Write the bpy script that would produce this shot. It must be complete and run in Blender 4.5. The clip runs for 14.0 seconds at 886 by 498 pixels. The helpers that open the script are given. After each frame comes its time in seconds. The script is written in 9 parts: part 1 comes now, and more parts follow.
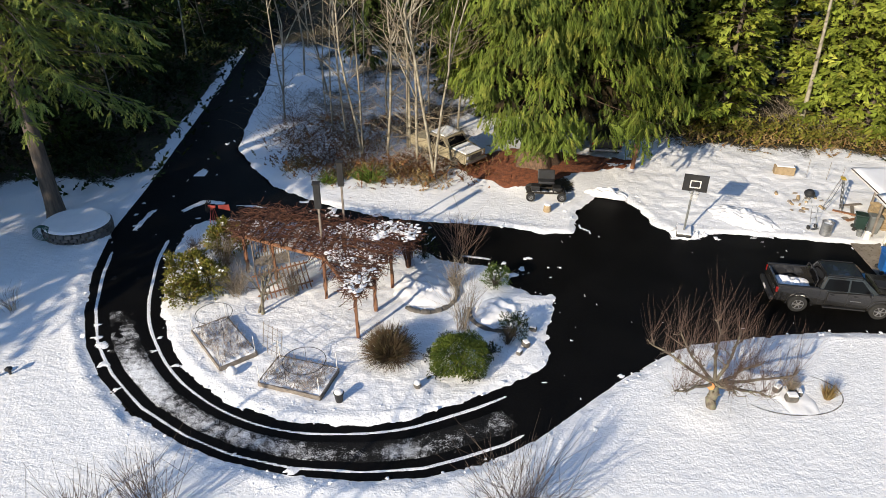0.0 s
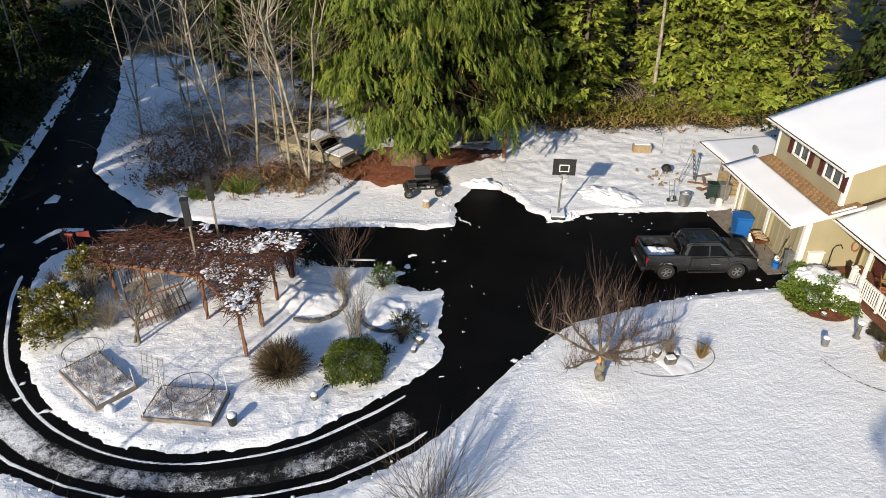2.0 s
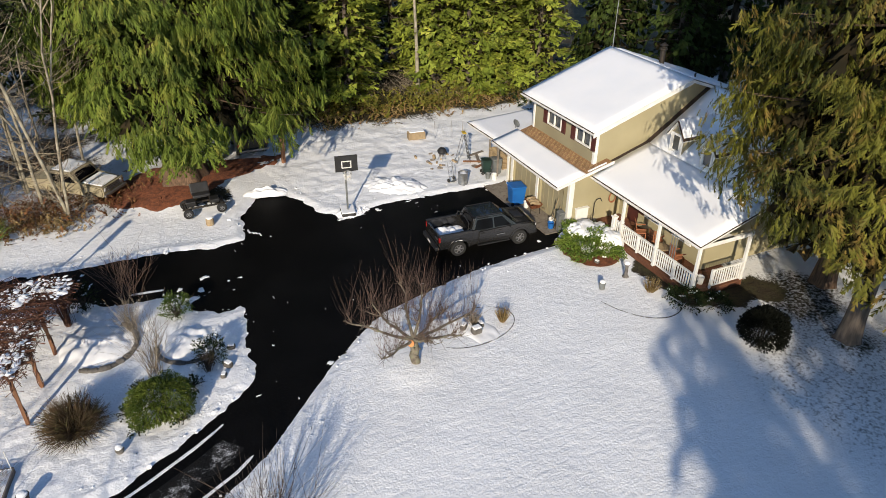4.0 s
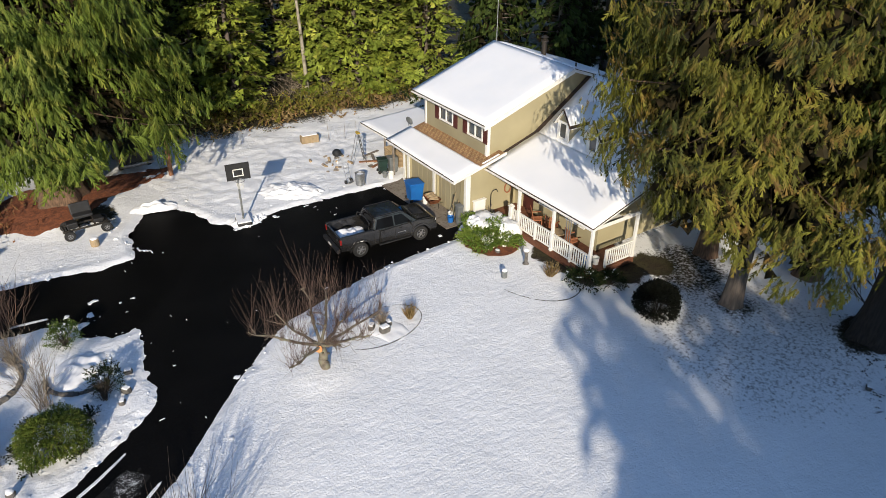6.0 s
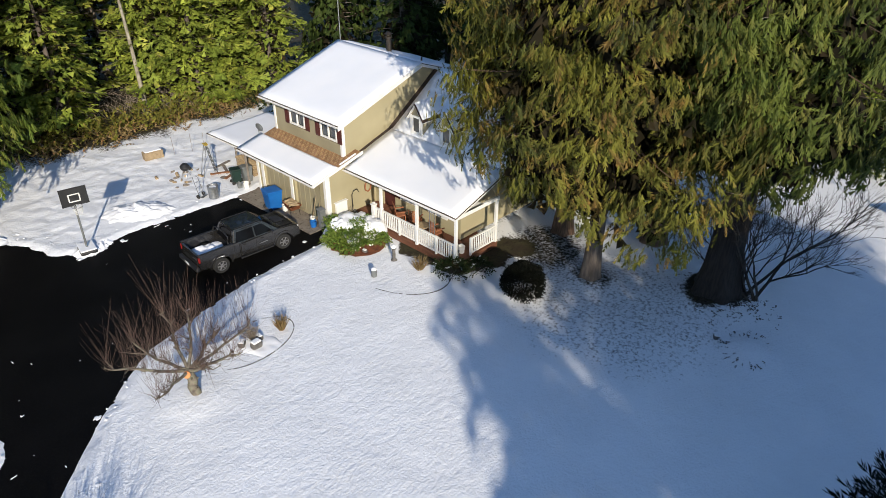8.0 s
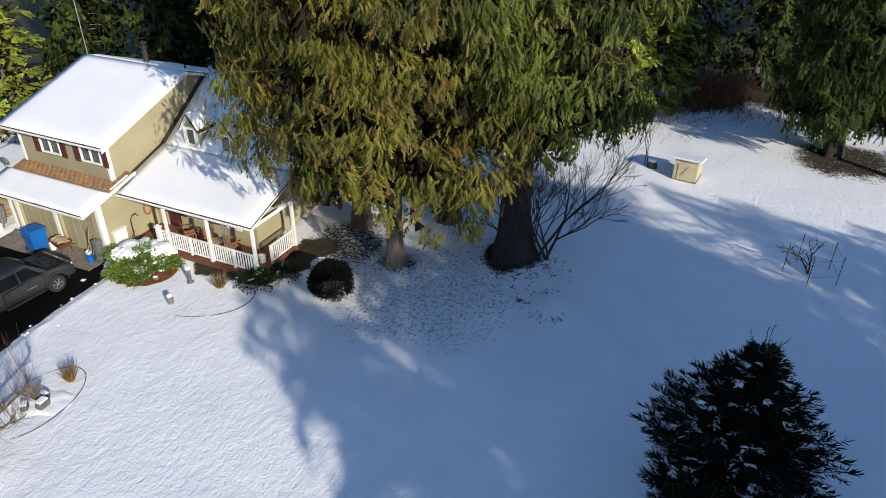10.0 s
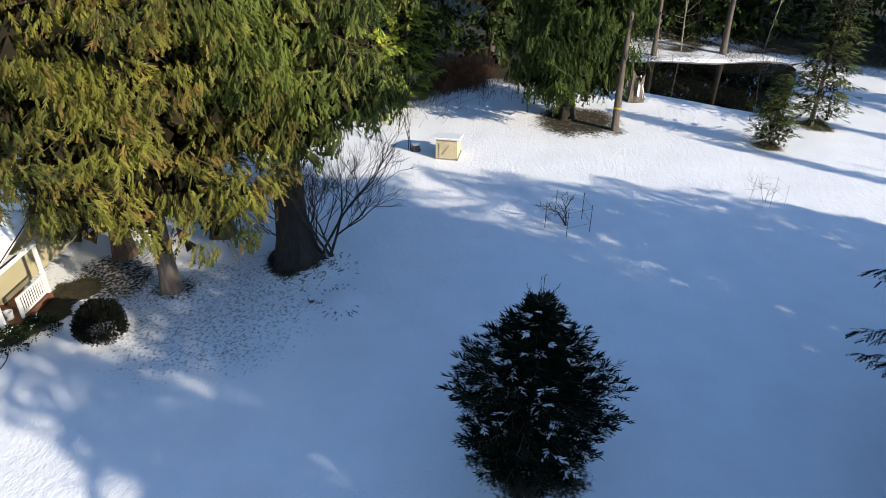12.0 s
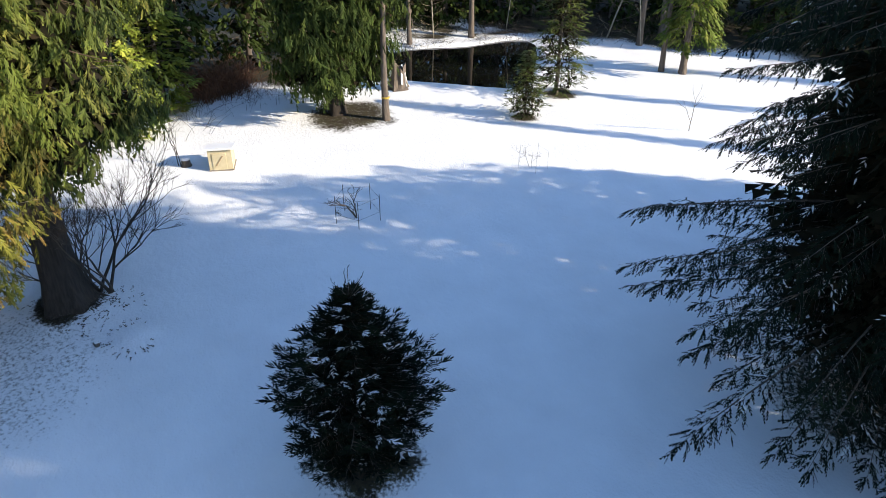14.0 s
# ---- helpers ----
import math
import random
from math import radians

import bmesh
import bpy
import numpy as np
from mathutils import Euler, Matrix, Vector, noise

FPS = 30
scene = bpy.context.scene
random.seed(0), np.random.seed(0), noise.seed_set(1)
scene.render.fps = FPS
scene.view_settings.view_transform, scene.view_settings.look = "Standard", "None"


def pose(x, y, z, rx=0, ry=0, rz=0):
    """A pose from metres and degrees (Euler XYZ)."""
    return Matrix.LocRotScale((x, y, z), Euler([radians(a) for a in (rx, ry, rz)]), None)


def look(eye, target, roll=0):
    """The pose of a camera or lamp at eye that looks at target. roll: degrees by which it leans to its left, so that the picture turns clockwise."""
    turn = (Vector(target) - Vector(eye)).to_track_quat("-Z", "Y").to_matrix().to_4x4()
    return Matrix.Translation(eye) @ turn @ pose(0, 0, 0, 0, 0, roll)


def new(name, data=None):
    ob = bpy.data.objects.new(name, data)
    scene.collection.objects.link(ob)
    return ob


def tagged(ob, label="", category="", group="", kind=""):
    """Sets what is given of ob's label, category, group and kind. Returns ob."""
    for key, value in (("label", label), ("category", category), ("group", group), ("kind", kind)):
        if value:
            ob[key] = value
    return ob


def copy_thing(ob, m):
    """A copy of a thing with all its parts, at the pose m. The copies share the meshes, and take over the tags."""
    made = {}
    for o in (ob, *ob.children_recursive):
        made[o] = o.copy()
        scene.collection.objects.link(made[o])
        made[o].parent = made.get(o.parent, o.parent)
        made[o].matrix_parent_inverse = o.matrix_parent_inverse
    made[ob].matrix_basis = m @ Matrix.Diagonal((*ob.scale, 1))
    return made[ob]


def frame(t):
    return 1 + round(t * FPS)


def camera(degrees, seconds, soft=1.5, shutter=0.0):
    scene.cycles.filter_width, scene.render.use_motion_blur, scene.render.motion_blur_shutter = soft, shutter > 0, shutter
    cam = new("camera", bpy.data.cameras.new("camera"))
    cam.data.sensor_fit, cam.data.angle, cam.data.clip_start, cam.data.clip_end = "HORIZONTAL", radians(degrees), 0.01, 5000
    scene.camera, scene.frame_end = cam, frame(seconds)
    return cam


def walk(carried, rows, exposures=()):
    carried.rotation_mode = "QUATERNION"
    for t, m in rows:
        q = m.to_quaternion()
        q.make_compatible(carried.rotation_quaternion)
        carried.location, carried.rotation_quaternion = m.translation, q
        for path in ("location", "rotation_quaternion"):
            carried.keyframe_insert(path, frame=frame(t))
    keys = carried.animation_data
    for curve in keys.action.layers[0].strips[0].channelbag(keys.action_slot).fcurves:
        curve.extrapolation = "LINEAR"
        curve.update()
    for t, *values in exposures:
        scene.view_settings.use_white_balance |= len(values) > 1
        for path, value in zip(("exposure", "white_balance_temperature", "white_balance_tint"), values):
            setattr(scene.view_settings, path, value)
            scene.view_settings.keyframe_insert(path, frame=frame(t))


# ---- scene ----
LENS = 65.64
cam = camera(LENS, 14.0, soft=0.7)
# seconds, eye, heading: a hovering aircraft that turns to its right and sinks a little
PATH = [
    (0, 0.00, 0.00, 17.30, 0.00), (0.5, -0.01, 0.03, 17.28, -2.08), (1, -0.01, 0.07, 17.27, -4.94),
    (1.5, -0.02, 0.11, 17.26, -7.76), (2, -0.03, 0.16, 17.24, -11.34), (2.5, -0.03, 0.18, 17.23, -16.95),
    (3, -0.03, 0.20, 17.22, -22.98), (3.2, -0.03, 0.20, 17.21, -25.19), (5.3, 0.05, 0.00, 17.21, -35.93),
    (5.5, 0.07, 0.00, 17.20, -37.01), (6, 0.10, -0.02, 17.18, -39.96), (6.5, 0.14, -0.04, 17.16, -42.88),
    (7, 0.17, -0.06, 17.13, -45.95), (7.2, 0.19, -0.06, 17.13, -47.29), (9.3, 0.38, -0.13, 16.93, -63.42),
    (9.5, 0.39, -0.14, 16.91, -65.68), (10, 0.42, -0.16, 16.88, -71.17), (10.5, 0.46, -0.18, 16.84, -76.56),
    (11, 0.46, -0.21, 16.80, -81.59), (11.5, 0.47, -0.24, 16.76, -86.66), (12, 0.47, -0.27, 16.71, -91.75),
    (12.5, 0.44, -0.24, 16.69, -96.95), (13, 0.41, -0.21, 16.66, -102.17), (13.5, 0.38, -0.18, 16.63, -107.08),
    (14, 0.36, -0.15, 16.60, -111.56)]
TILT, LEAN = 30.85, 0.37
walk(cam, [(t, pose(x, y, z, 0, 0, yaw) @ pose(0, 0, 0, 90 - TILT, 0, 0) @ pose(0, 0, 0, 0, 0, LEAN))
           for t, x, y, z, yaw in PATH], exposures=[(0, 0.50, 6800, 10), (2.2, 0.32, 6750, 10), (3.2, 0.19, 6720, 10), (5.5, 0.22, 6600, 10), (7, 0.27, 6450, 10), (9.5, 0.24, 6150, 10), (11.5, 0.58, 6250, 10), (12.7, 0.86, 6500, 10), (14, 1.06, 6600, 10)])

# ---- light: low winter sun from behind the first view's left shoulder, clear sky ----
SUN_AZ, SUN_EL = 217.9, 22.4
world = bpy.data.worlds.new("world")
scene.world = world
world.use_nodes = True
wn = world.node_tree.nodes
sky = wn.new("ShaderNodeTexSky")
sky.sky_type, sky.sun_disc = "NISHITA", False
sky.sun_elevation, sky.sun_rotation = radians(SUN_EL), radians(SUN_AZ)
sky.altitude, sky.dust_density, sky.ozone_density = 100, 0.3, 3.8
wn["Background"].inputs["Strength"].default_value = 0.15
world.node_tree.links.new(sky.outputs["Color"], wn["Background"].inputs["Color"])
sun = new("sun", bpy.data.lights.new("sun", "SUN"))
sun.data.energy, sun.data.angle, sun.data.color = 4.6, radians(0.55), (1.0, 0.885, 0.71)
a, e = radians(SUN_AZ), radians(SUN_EL)
sun.matrix_world = look((math.sin(a) * math.cos(e) * 100, math.cos(a) * math.cos(e) * 100, math.sin(e) * 100), (0, 0, 0))

# ---- tools ----
def material(name, c1, c2=None, scale=3.0, rough=0.7, bump=0.0, bscale=40.0, metal=0.0, vary=0.0, stretch=(1, 1, 1), fine=None,
             fine_scale=30.0, island=False, lean=0.0, spec=0.5, coat=0.0):
    """Two tones mixed by broad noise, broken by fine noise, with relief; vary: brightness from piece to piece."""
    m = bpy.data.materials.new(name)
    m.use_nodes = True
    nt = m.node_tree
    n, l = nt.nodes, nt.links.new
    b = n["Principled BSDF"]
    b.inputs["Roughness"].default_value, b.inputs["Metallic"].default_value = rough, metal
    b.inputs["Specular IOR Level"].default_value = spec
    b.inputs["Coat Weight"].default_value = coat
    c2 = c2 or tuple(0.75 * v for v in c1)
    co = n.new("ShaderNodeTexCoord")
    mp = n.new("ShaderNodeMapping")
    mp.inputs["Scale"].default_value = stretch
    l(co.outputs["Object"], mp.inputs["Vector"])
    n1 = n.new("ShaderNodeTexNoise")
    n1.inputs["Scale"].default_value, n1.inputs["Detail"].default_value = scale, 5
    l(mp.outputs[0], n1.inputs["Vector"])
    rp = n.new("ShaderNodeValToRGB")
    rp.color_ramp.elements[0].position, rp.color_ramp.elements[1].position = 0.35, 0.65
    rp.color_ramp.elements[0].color, rp.color_ramp.elements[1].color = (*c2, 1), (*c1, 1)
    l(n1.outputs["Fac"], rp.inputs[0])
    col = rp.outputs[0]
    if fine:
        n2 = n.new("ShaderNodeTexNoise")
        n2.inputs["Scale"].default_value, n2.inputs["Detail"].default_value = fine_scale, 3
        l(mp.outputs[0], n2.inputs["Vector"])
        r2 = n.new("ShaderNodeMapRange")
        r2.inputs[1].default_value, r2.inputs[2].default_value = 0.52 + lean, 0.68 + lean
        l(n2.outputs["Fac"], r2.inputs[0])
        mx = n.new("ShaderNodeMix")
        mx.data_type = "RGBA"
        l(r2.outputs[0], mx.inputs[0])
        l(col, mx.inputs[6])
        mx.inputs[7].default_value = (*fine, 1)
        col = mx.outputs[2]
    if vary:
        if island:
            src = n.new("ShaderNodeNewGeometry").outputs["Random Per Island"]
        else:
            src = n.new("ShaderNodeObjectInfo").outputs["Random"]
        mr = n.new("ShaderNodeMapRange")
        mr.inputs[3].default_value, mr.inputs[4].default_value = 1 - vary, 1 + vary
        l(src, mr.inputs[0])
        hs = n.new("ShaderNodeHueSaturation")
        l(mr.outputs[0], hs.inputs["Value"])
        l(col, hs.inputs["Color"])
        col = hs.outputs[0]
    l(col, b.inputs["Base Color"])
    if bump:
        n3 = n.new("ShaderNodeTexNoise")
        n3.inputs["Scale"].default_value, n3.inputs["Detail"].default_value = bscale, 4
        l(mp.outputs[0], n3.inputs["Vector"])
        bp = n.new("ShaderNodeBump")
        bp.inputs["Strength"].default_value, bp.inputs["Distance"].default_value = bump, 0.02
        l(n3.outputs["Fac"], bp.inputs["Height"])
        l(bp.outputs[0], b.inputs["Normal"])
    return m


def leafy(name, dark, light, tip=None, through_=0.15, scale=0.35, spec=0.2):
    """Foliage: tone from leaf to leaf and from bough to bough; a little light passes through."""
    m = material(name, light, dark, scale=scale, rough=0.65, vary=0.34, island=True, fine=tip, fine_scale=scale * 3.1, spec=spec)
    nt = m.node_tree
    b, out = nt.nodes["Principled BSDF"], nt.nodes["Material Output"]
    tr = nt.nodes.new("ShaderNodeBsdfTranslucent")
    mix = nt.nodes.new("ShaderNodeMixShader")
    mix.inputs[0].default_value = through_
    nt.links.new(b.inputs["Base Color"].links[0].from_socket, tr.inputs["Color"])
    nt.links.new(b.outputs[0], mix.inputs[1])
    nt.links.new(tr.outputs[0], mix.inputs[2])
    nt.links.new(mix.outputs[0], out.inputs["Surface"])
    return m


def thing(name, m, label, category, group="", kind=""):
    """An Empty at a thing's base, for its parts."""
    ob = new(name)
    ob.matrix_basis = m
    ob.empty_display_size = 0.2
    return tagged(ob, label, category, group, kind)


def part(name, bm, mat, parent=None, label="", smooth=False):
    """Links a bmesh as one mesh object under a thing or a part."""
    me = bpy.data.meshes.new(name)
    bmesh.ops.recalc_face_normals(bm, faces=bm.faces)
    bm.to_mesh(me)
    bm.free()
    if smooth:
        me.shade_smooth()
    me.materials.append(mat)
    ob = new(name, me)
    ob.parent = parent
    return tagged(ob, label)


def again(name, data, parent, m=None, label=""):
    """One more object on a mesh that exists."""
    ob = new(name, data)
    ob.parent = parent
    if m is not None:
        ob.matrix_basis = m
    return tagged(ob, label)


def sheet(name, verts, faces, mat, parent=None, label="", smooth=False):
    """A mesh from arrays: vertices (n, 3), faces (m, k)."""
    me = bpy.data.meshes.new(name)
    verts, faces = np.asarray(verts, np.float32), np.asarray(faces, np.int32)
    k = faces.shape[1]
    me.vertices.add(len(verts))
    me.vertices.foreach_set("co", verts.ravel())
    me.loops.add(faces.size)
    me.loops.foreach_set("vertex_index", faces.ravel())
    me.polygons.add(len(faces))
    me.polygons.foreach_set("loop_start", np.arange(0, faces.size, k, dtype=np.int32))
    me.update(calc_edges=True)
    me.polygons.foreach_set("use_smooth", np.full(len(faces), smooth))
    me.materials.append(mat)
    ob = new(name, me)
    ob.parent = parent
    return tagged(ob, label)


def box(bm, x, y, z, sx, sy, sz, bevel=0.0, rot=None):
    """A box centred at x, y, z, its edges rounded by bevel."""
    m = Matrix.Translation((x, y, z))
    if rot:
        m = m @ pose(0, 0, 0, *rot)
    vs = bmesh.ops.create_cube(bm, size=1, matrix=m @ Matrix.Diagonal((sx, sy, sz, 1)))["verts"]
    if bevel:
        bmesh.ops.bevel(bm, geom=list({e for v in vs for e in v.link_edges}), offset=bevel, segments=2, affect="EDGES", profile=0.5)
    return bm


def slab(bm, pts, thick):
    """A plate with the outline pts, thickened downwards."""
    top = [bm.verts.new(p) for p in pts]
    bot = [bm.verts.new((p[0], p[1], p[2] - thick)) for p in pts]
    bm.faces.new(top)
    bm.faces.new(bot[::-1])
    for i in range(len(pts)):
        j = (i + 1) % len(pts)
        bm.faces.new((top[i], bot[i], bot[j], top[j]))
    return bm


def prism(bm, outline, axis, a, b):
    """An outline (pairs) swept along an axis ('x', 'y' or 'z') from a to b."""
    def at(p, d):
        return (d, p[0], p[1]) if axis == "x" else (p[0], d, p[1]) if axis == "y" else (p[0], p[1], d)
    v0, v1 = [bm.verts.new(at(p, a)) for p in outline], [bm.verts.new(at(p, b)) for p in outline]
    bm.faces.new(v0[::-1])
    bm.faces.new(v1)
    for i in range(len(outline)):
        j = (i + 1) % len(outline)
        bm.faces.new((v0[i], v0[j], v1[j], v1[i]))
    return bm


def tube(bm, pts, radii, n=8, cap=True):
    """A tapered round bar along a line of points."""
    pts = [Vector(p) for p in pts]
    if not hasattr(radii, "__len__"):
        radii = [radii] * len(pts)
    rings = []
    for i, p in enumerate(pts):
        d = (pts[min(i + 1, len(pts) - 1)] - pts[max(i - 1, 0)]).normalized()
        s = d.cross(Vector((0.31, 0.95, 0.05)) if abs(d.z) > 0.7 else Vector((0, 0, 1))).normalized()
        u = s.cross(d)
        rings.append([bm.verts.new(p + (s * math.cos(k * math.tau / n) + u * math.sin(k * math.tau / n)) * radii[i]) for k in range(n)])
    for r0, r1 in zip(rings, rings[1:]):
        for k in range(n):
            bm.faces.new((r0[k], r0[(k + 1) % n], r1[(k + 1) % n], r1[k]))
    if cap and n > 2:
        bm.faces.new(rings[0][::-1])
        bm.faces.new(rings[-1])
    return bm


def spin(bm, profile, n=24, m=None, cap=True):
    """A turned form: (radius, height) pairs round the z axis."""
    m = m or Matrix.Identity(4)
    rings = [[bm.verts.new(m @ Vector((r * math.cos(k * math.tau / n), r * math.sin(k * math.tau / n), z))) for k in range(n)] for r, z in profile]
    for r0, r1 in zip(rings, rings[1:]):
        for k in range(n):
            bm.faces.new((r0[k], r0[(k + 1) % n], r1[(k + 1) % n], r1[k]))
    if cap:
        bm.faces.new(rings[0][::-1])
        bm.faces.new(rings[-1])
    return bm


def grain(x, y, seed=0):
    """Smooth value noise, 0 to 1, for arrays."""
    xi, yi = np.floor(x).astype(np.int64), np.floor(y).astype(np.int64)
    fx, fy = x - xi, y - yi
    fx, fy = fx * fx * (3 - 2 * fx), fy * fy * (3 - 2 * fy)

    def h(i, j):
        k = (i * 374761393 + j * 668265263 + seed * 974711) & 0x7FFFFFFF
        k = ((k ^ (k >> 13)) * 1274126177) & 0x7FFFFFFF
        return ((k ^ (k >> 16)) & 0xFFFF) / 65535.0
    return (h(xi, yi) * (1 - fx) + h(xi + 1, yi) * fx) * (1 - fy) + (h(xi, yi + 1) * (1 - fx) + h(xi + 1, yi + 1) * fx) * fy


def rough_(x, y, step, seed=0, octaves=3):
    v, w = 0, 0
    for o in range(octaves):
        v = v + grain(x / step * 2 ** o + 17.3 * o, y / step * 2 ** o - 9.1 * o, seed + o) / 2 ** o
        w += 1 / 2 ** o
    return v / w - 0.5


def ramp(v, a, b):
    t = np.clip((v - a) / (b - a), 0, 1)
    return t * t * (3 - 2 * t)


def rounded(pts, per=6):
    """A closed smooth line through corner points."""
    p = np.array(pts, float)
    t = np.linspace(0, 1, per, endpoint=False)[:, None]
    out = []
    for i in range(len(p)):
        a, b, c, d = p[i - 1], p[i], p[(i + 1) % len(p)], p[(i + 2) % len(p)]
        out.append(0.5 * (2 * b + (c - a) * t + (2 * a - 5 * b + 4 * c - d) * t ** 2 + (3 * b - a - 3 * c + d) * t ** 3))
    return np.concatenate(out)


def gap_to(x, y, poly):
    """Signed distance to a closed outline, negative inside."""
    best, inside = np.full(x.shape, 1e9), np.zeros(x.shape, bool)
    for (ax, ay), (bx, by) in zip(poly, np.roll(poly, -1, 0)):
        dx, dy = bx - ax, by - ay
        t = np.clip(((x - ax) * dx + (y - ay) * dy) / (dx * dx + dy * dy + 1e-12), 0, 1)
        best = np.minimum(best, (x - ax - t * dx) ** 2 + (y - ay - t * dy) ** 2)
        hit = (ay > y) != (by > y)
        inside ^= hit & (x < dx * (y - ay) / (dy + 1e-12) + ax)
    return np.where(inside, -1, 1) * np.sqrt(best)

# ---- materials ----
def ground_material(name, snow, soil):
    """Snow with wind relief; where the sheet's 'bare' value is high, soil, litter and grass break through."""
    m = bpy.data.materials.new(name)
    m.use_nodes = True
    n, l = m.node_tree.nodes, m.node_tree.links.new
    b = n["Principled BSDF"]
    co = n.new("ShaderNodeTexCoord")
    at = n.new("ShaderNodeAttribute")
    at.attribute_name = "bare"

    def nz(scale, detail, stretch=(1, 1, 1), turn=0.0):
        mp = n.new("ShaderNodeMapping")
        mp.inputs["Scale"].default_value, mp.inputs["Rotation"].default_value = stretch, (0, 0, turn)
        l(co.outputs["Object"], mp.inputs["Vector"])
        t = n.new("ShaderNodeTexNoise")
        t.inputs["Scale"].default_value, t.inputs["Detail"].default_value = scale, detail
        l(mp.outputs[0], t.inputs["Vector"])
        return t.outputs["Fac"]

    def mth(op, a, b_):
        t = n.new("ShaderNodeMath")
        t.operation = op
        for i, v in enumerate((a, b_)):
            if isinstance(v, (int, float)):
                t.inputs[i].default_value = v
            else:
                l(v, t.inputs[i])
        return t.outputs[0]

    def rng(v, a, b_, c=0.0, d=1.0):
        t = n.new("ShaderNodeMapRange")
        for i, k in enumerate((a, b_, c, d)):
            t.inputs[i + 1].default_value = k
        l(v, t.inputs[0])
        return t.outputs[0]

    def mix(f, a, b_):
        t = n.new("ShaderNodeMix")
        t.data_type = "RGBA"
        l(f, t.inputs[0])
        for i, v in ((6, a), (7, b_)):
            if isinstance(v, tuple):
                t.inputs[i].default_value = (*v, 1)
            else:
                l(v, t.inputs[i])
        return t.outputs[2]
    tone = mix(rng(nz(0.5, 3), 0.3, 0.7), snow, tuple(0.93 * v for v in snow))
    earth = mix(rng(nz(1.3, 5), 0.35, 0.65), soil[0], soil[1])
    earth = mix(rng(nz(9, 3), 0.5, 0.7), earth, soil[2])
    pv = n.new("ShaderNodeAttribute")
    pv.attribute_name = "paved"
    earth = mix(pv.outputs["Fac"], earth, (0.0055, 0.0053, 0.0053))
    # broken cover: speckle of stalks and litter against the value of 'bare'
    speck = mth("ADD", mth("MULTIPLY", nz(8.0, 7), 0.65), mth("MULTIPLY", nz(60.0, 2), 0.35))
    cover = rng(mth("SUBTRACT", mth("ADD", at.outputs["Fac"], speck), 1.0), -0.06, 0.14)
    fine_ = mth("ADD", mth("MULTIPLY", nz(26.0, 4), 0.6), mth("MULTIPLY", nz(4.0, 4), 0.4))
    dusty = rng(mth("SUBTRACT", mth("ADD", at.outputs["Fac"], fine_), 1.0), -0.12, 0.10)
    pick = n.new("ShaderNodeMix")
    l(pv.outputs["Fac"], pick.inputs[0])
    l(cover, pick.inputs[2])
    l(dusty, pick.inputs[3])
    cover = pick.outputs[0]
    l(mix(cover, tone, earth), b.inputs["Base Color"])
    l(rng(cover, 0, 1, 0.55, 0.9), b.inputs["Roughness"])
    b.inputs["Specular IOR Level"].default_value = 0.25
    b.inputs["Subsurface Weight"].default_value = 0.0
    hgt = mth("ADD", mth("ADD", mth("MULTIPLY", nz(2.4, 5, (1, 1.7, 1), -0.55), 0.45), mth("MULTIPLY", nz(5.2, 4), 0.25)), mth("MULTIPLY", nz(12, 6), 0.30))
    bp = n.new("ShaderNodeBump")
    bp.inputs["Strength"].default_value, bp.inputs["Distance"].default_value = 1.0, 0.076
    l(hgt, bp.inputs["Height"])
    l(bp.outputs[0], b.inputs["Normal"])
    return m


SNOW_MAT = ground_material("snow_ground", (0.86, 0.87, 0.89), ((0.035, 0.026, 0.016), (0.05, 0.045, 0.02), (0.02, 0.016, 0.011)))
ASPHALT = material("asphalt", (0.0045, 0.0043, 0.0043), (0.0025, 0.0024, 0.0024), scale=0.5, rough=0.55, bump=0.3, bscale=60, fine=(0.0075, 0.0072, 0.007), fine_scale=14, spec=0.06)
SNOW = material("snow", (0.88, 0.88, 0.89), (0.82, 0.83, 0.85), scale=1.5, rough=0.55, bump=0.35, bscale=6, spec=0.25)
ROOF_SNOW = material("roof_snow", (0.88, 0.88, 0.89), (0.84, 0.85, 0.87), scale=0.6, rough=0.55, bump=0.25, bscale=3, spec=0.25)
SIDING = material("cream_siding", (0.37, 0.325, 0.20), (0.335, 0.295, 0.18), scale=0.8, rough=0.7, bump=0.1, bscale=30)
# same siding a step darker, with the eaves' shade in the colour
SIDING_SHADED = material("shaded_siding", (0.31, 0.275, 0.175), (0.275, 0.24, 0.155), scale=0.8, rough=0.7, bump=0.1, bscale=30)
WHITE = material("white_paint", (0.78, 0.77, 0.74), (0.70, 0.69, 0.65), scale=2, rough=0.5, bump=0.05, bscale=50)
SHINGLE = material("mossy_shingle", (0.30, 0.17, 0.075), (0.20, 0.10, 0.05), scale=2.5, rough=0.9, bump=0.5, bscale=25, fine=(0.36, 0.25, 0.12), fine_scale=12, vary=0.18)
SHUTTER = material("maroon_paint", (0.085, 0.022, 0.018), (0.06, 0.016, 0.014), scale=3, rough=0.55)
GLASS = material("window_glass", (0.05, 0.06, 0.07), (0.03, 0.035, 0.04), scale=1.2, rough=0.04, spec=0.8)
DARK_GLASS = material("tinted_glass", (0.005, 0.005, 0.006), (0.004, 0.004, 0.005), rough=0.06, spec=0.10)
CURTAIN = material("blind_cloth", (0.40, 0.40, 0.38), (0.30, 0.30, 0.29), scale=4, rough=0.9)
DECK = material("red_brown_deck", (0.17, 0.07, 0.035), (0.12, 0.045, 0.025), scale=3, rough=0.75, bump=0.2, stretch=(1, 6, 1), vary=0.15)
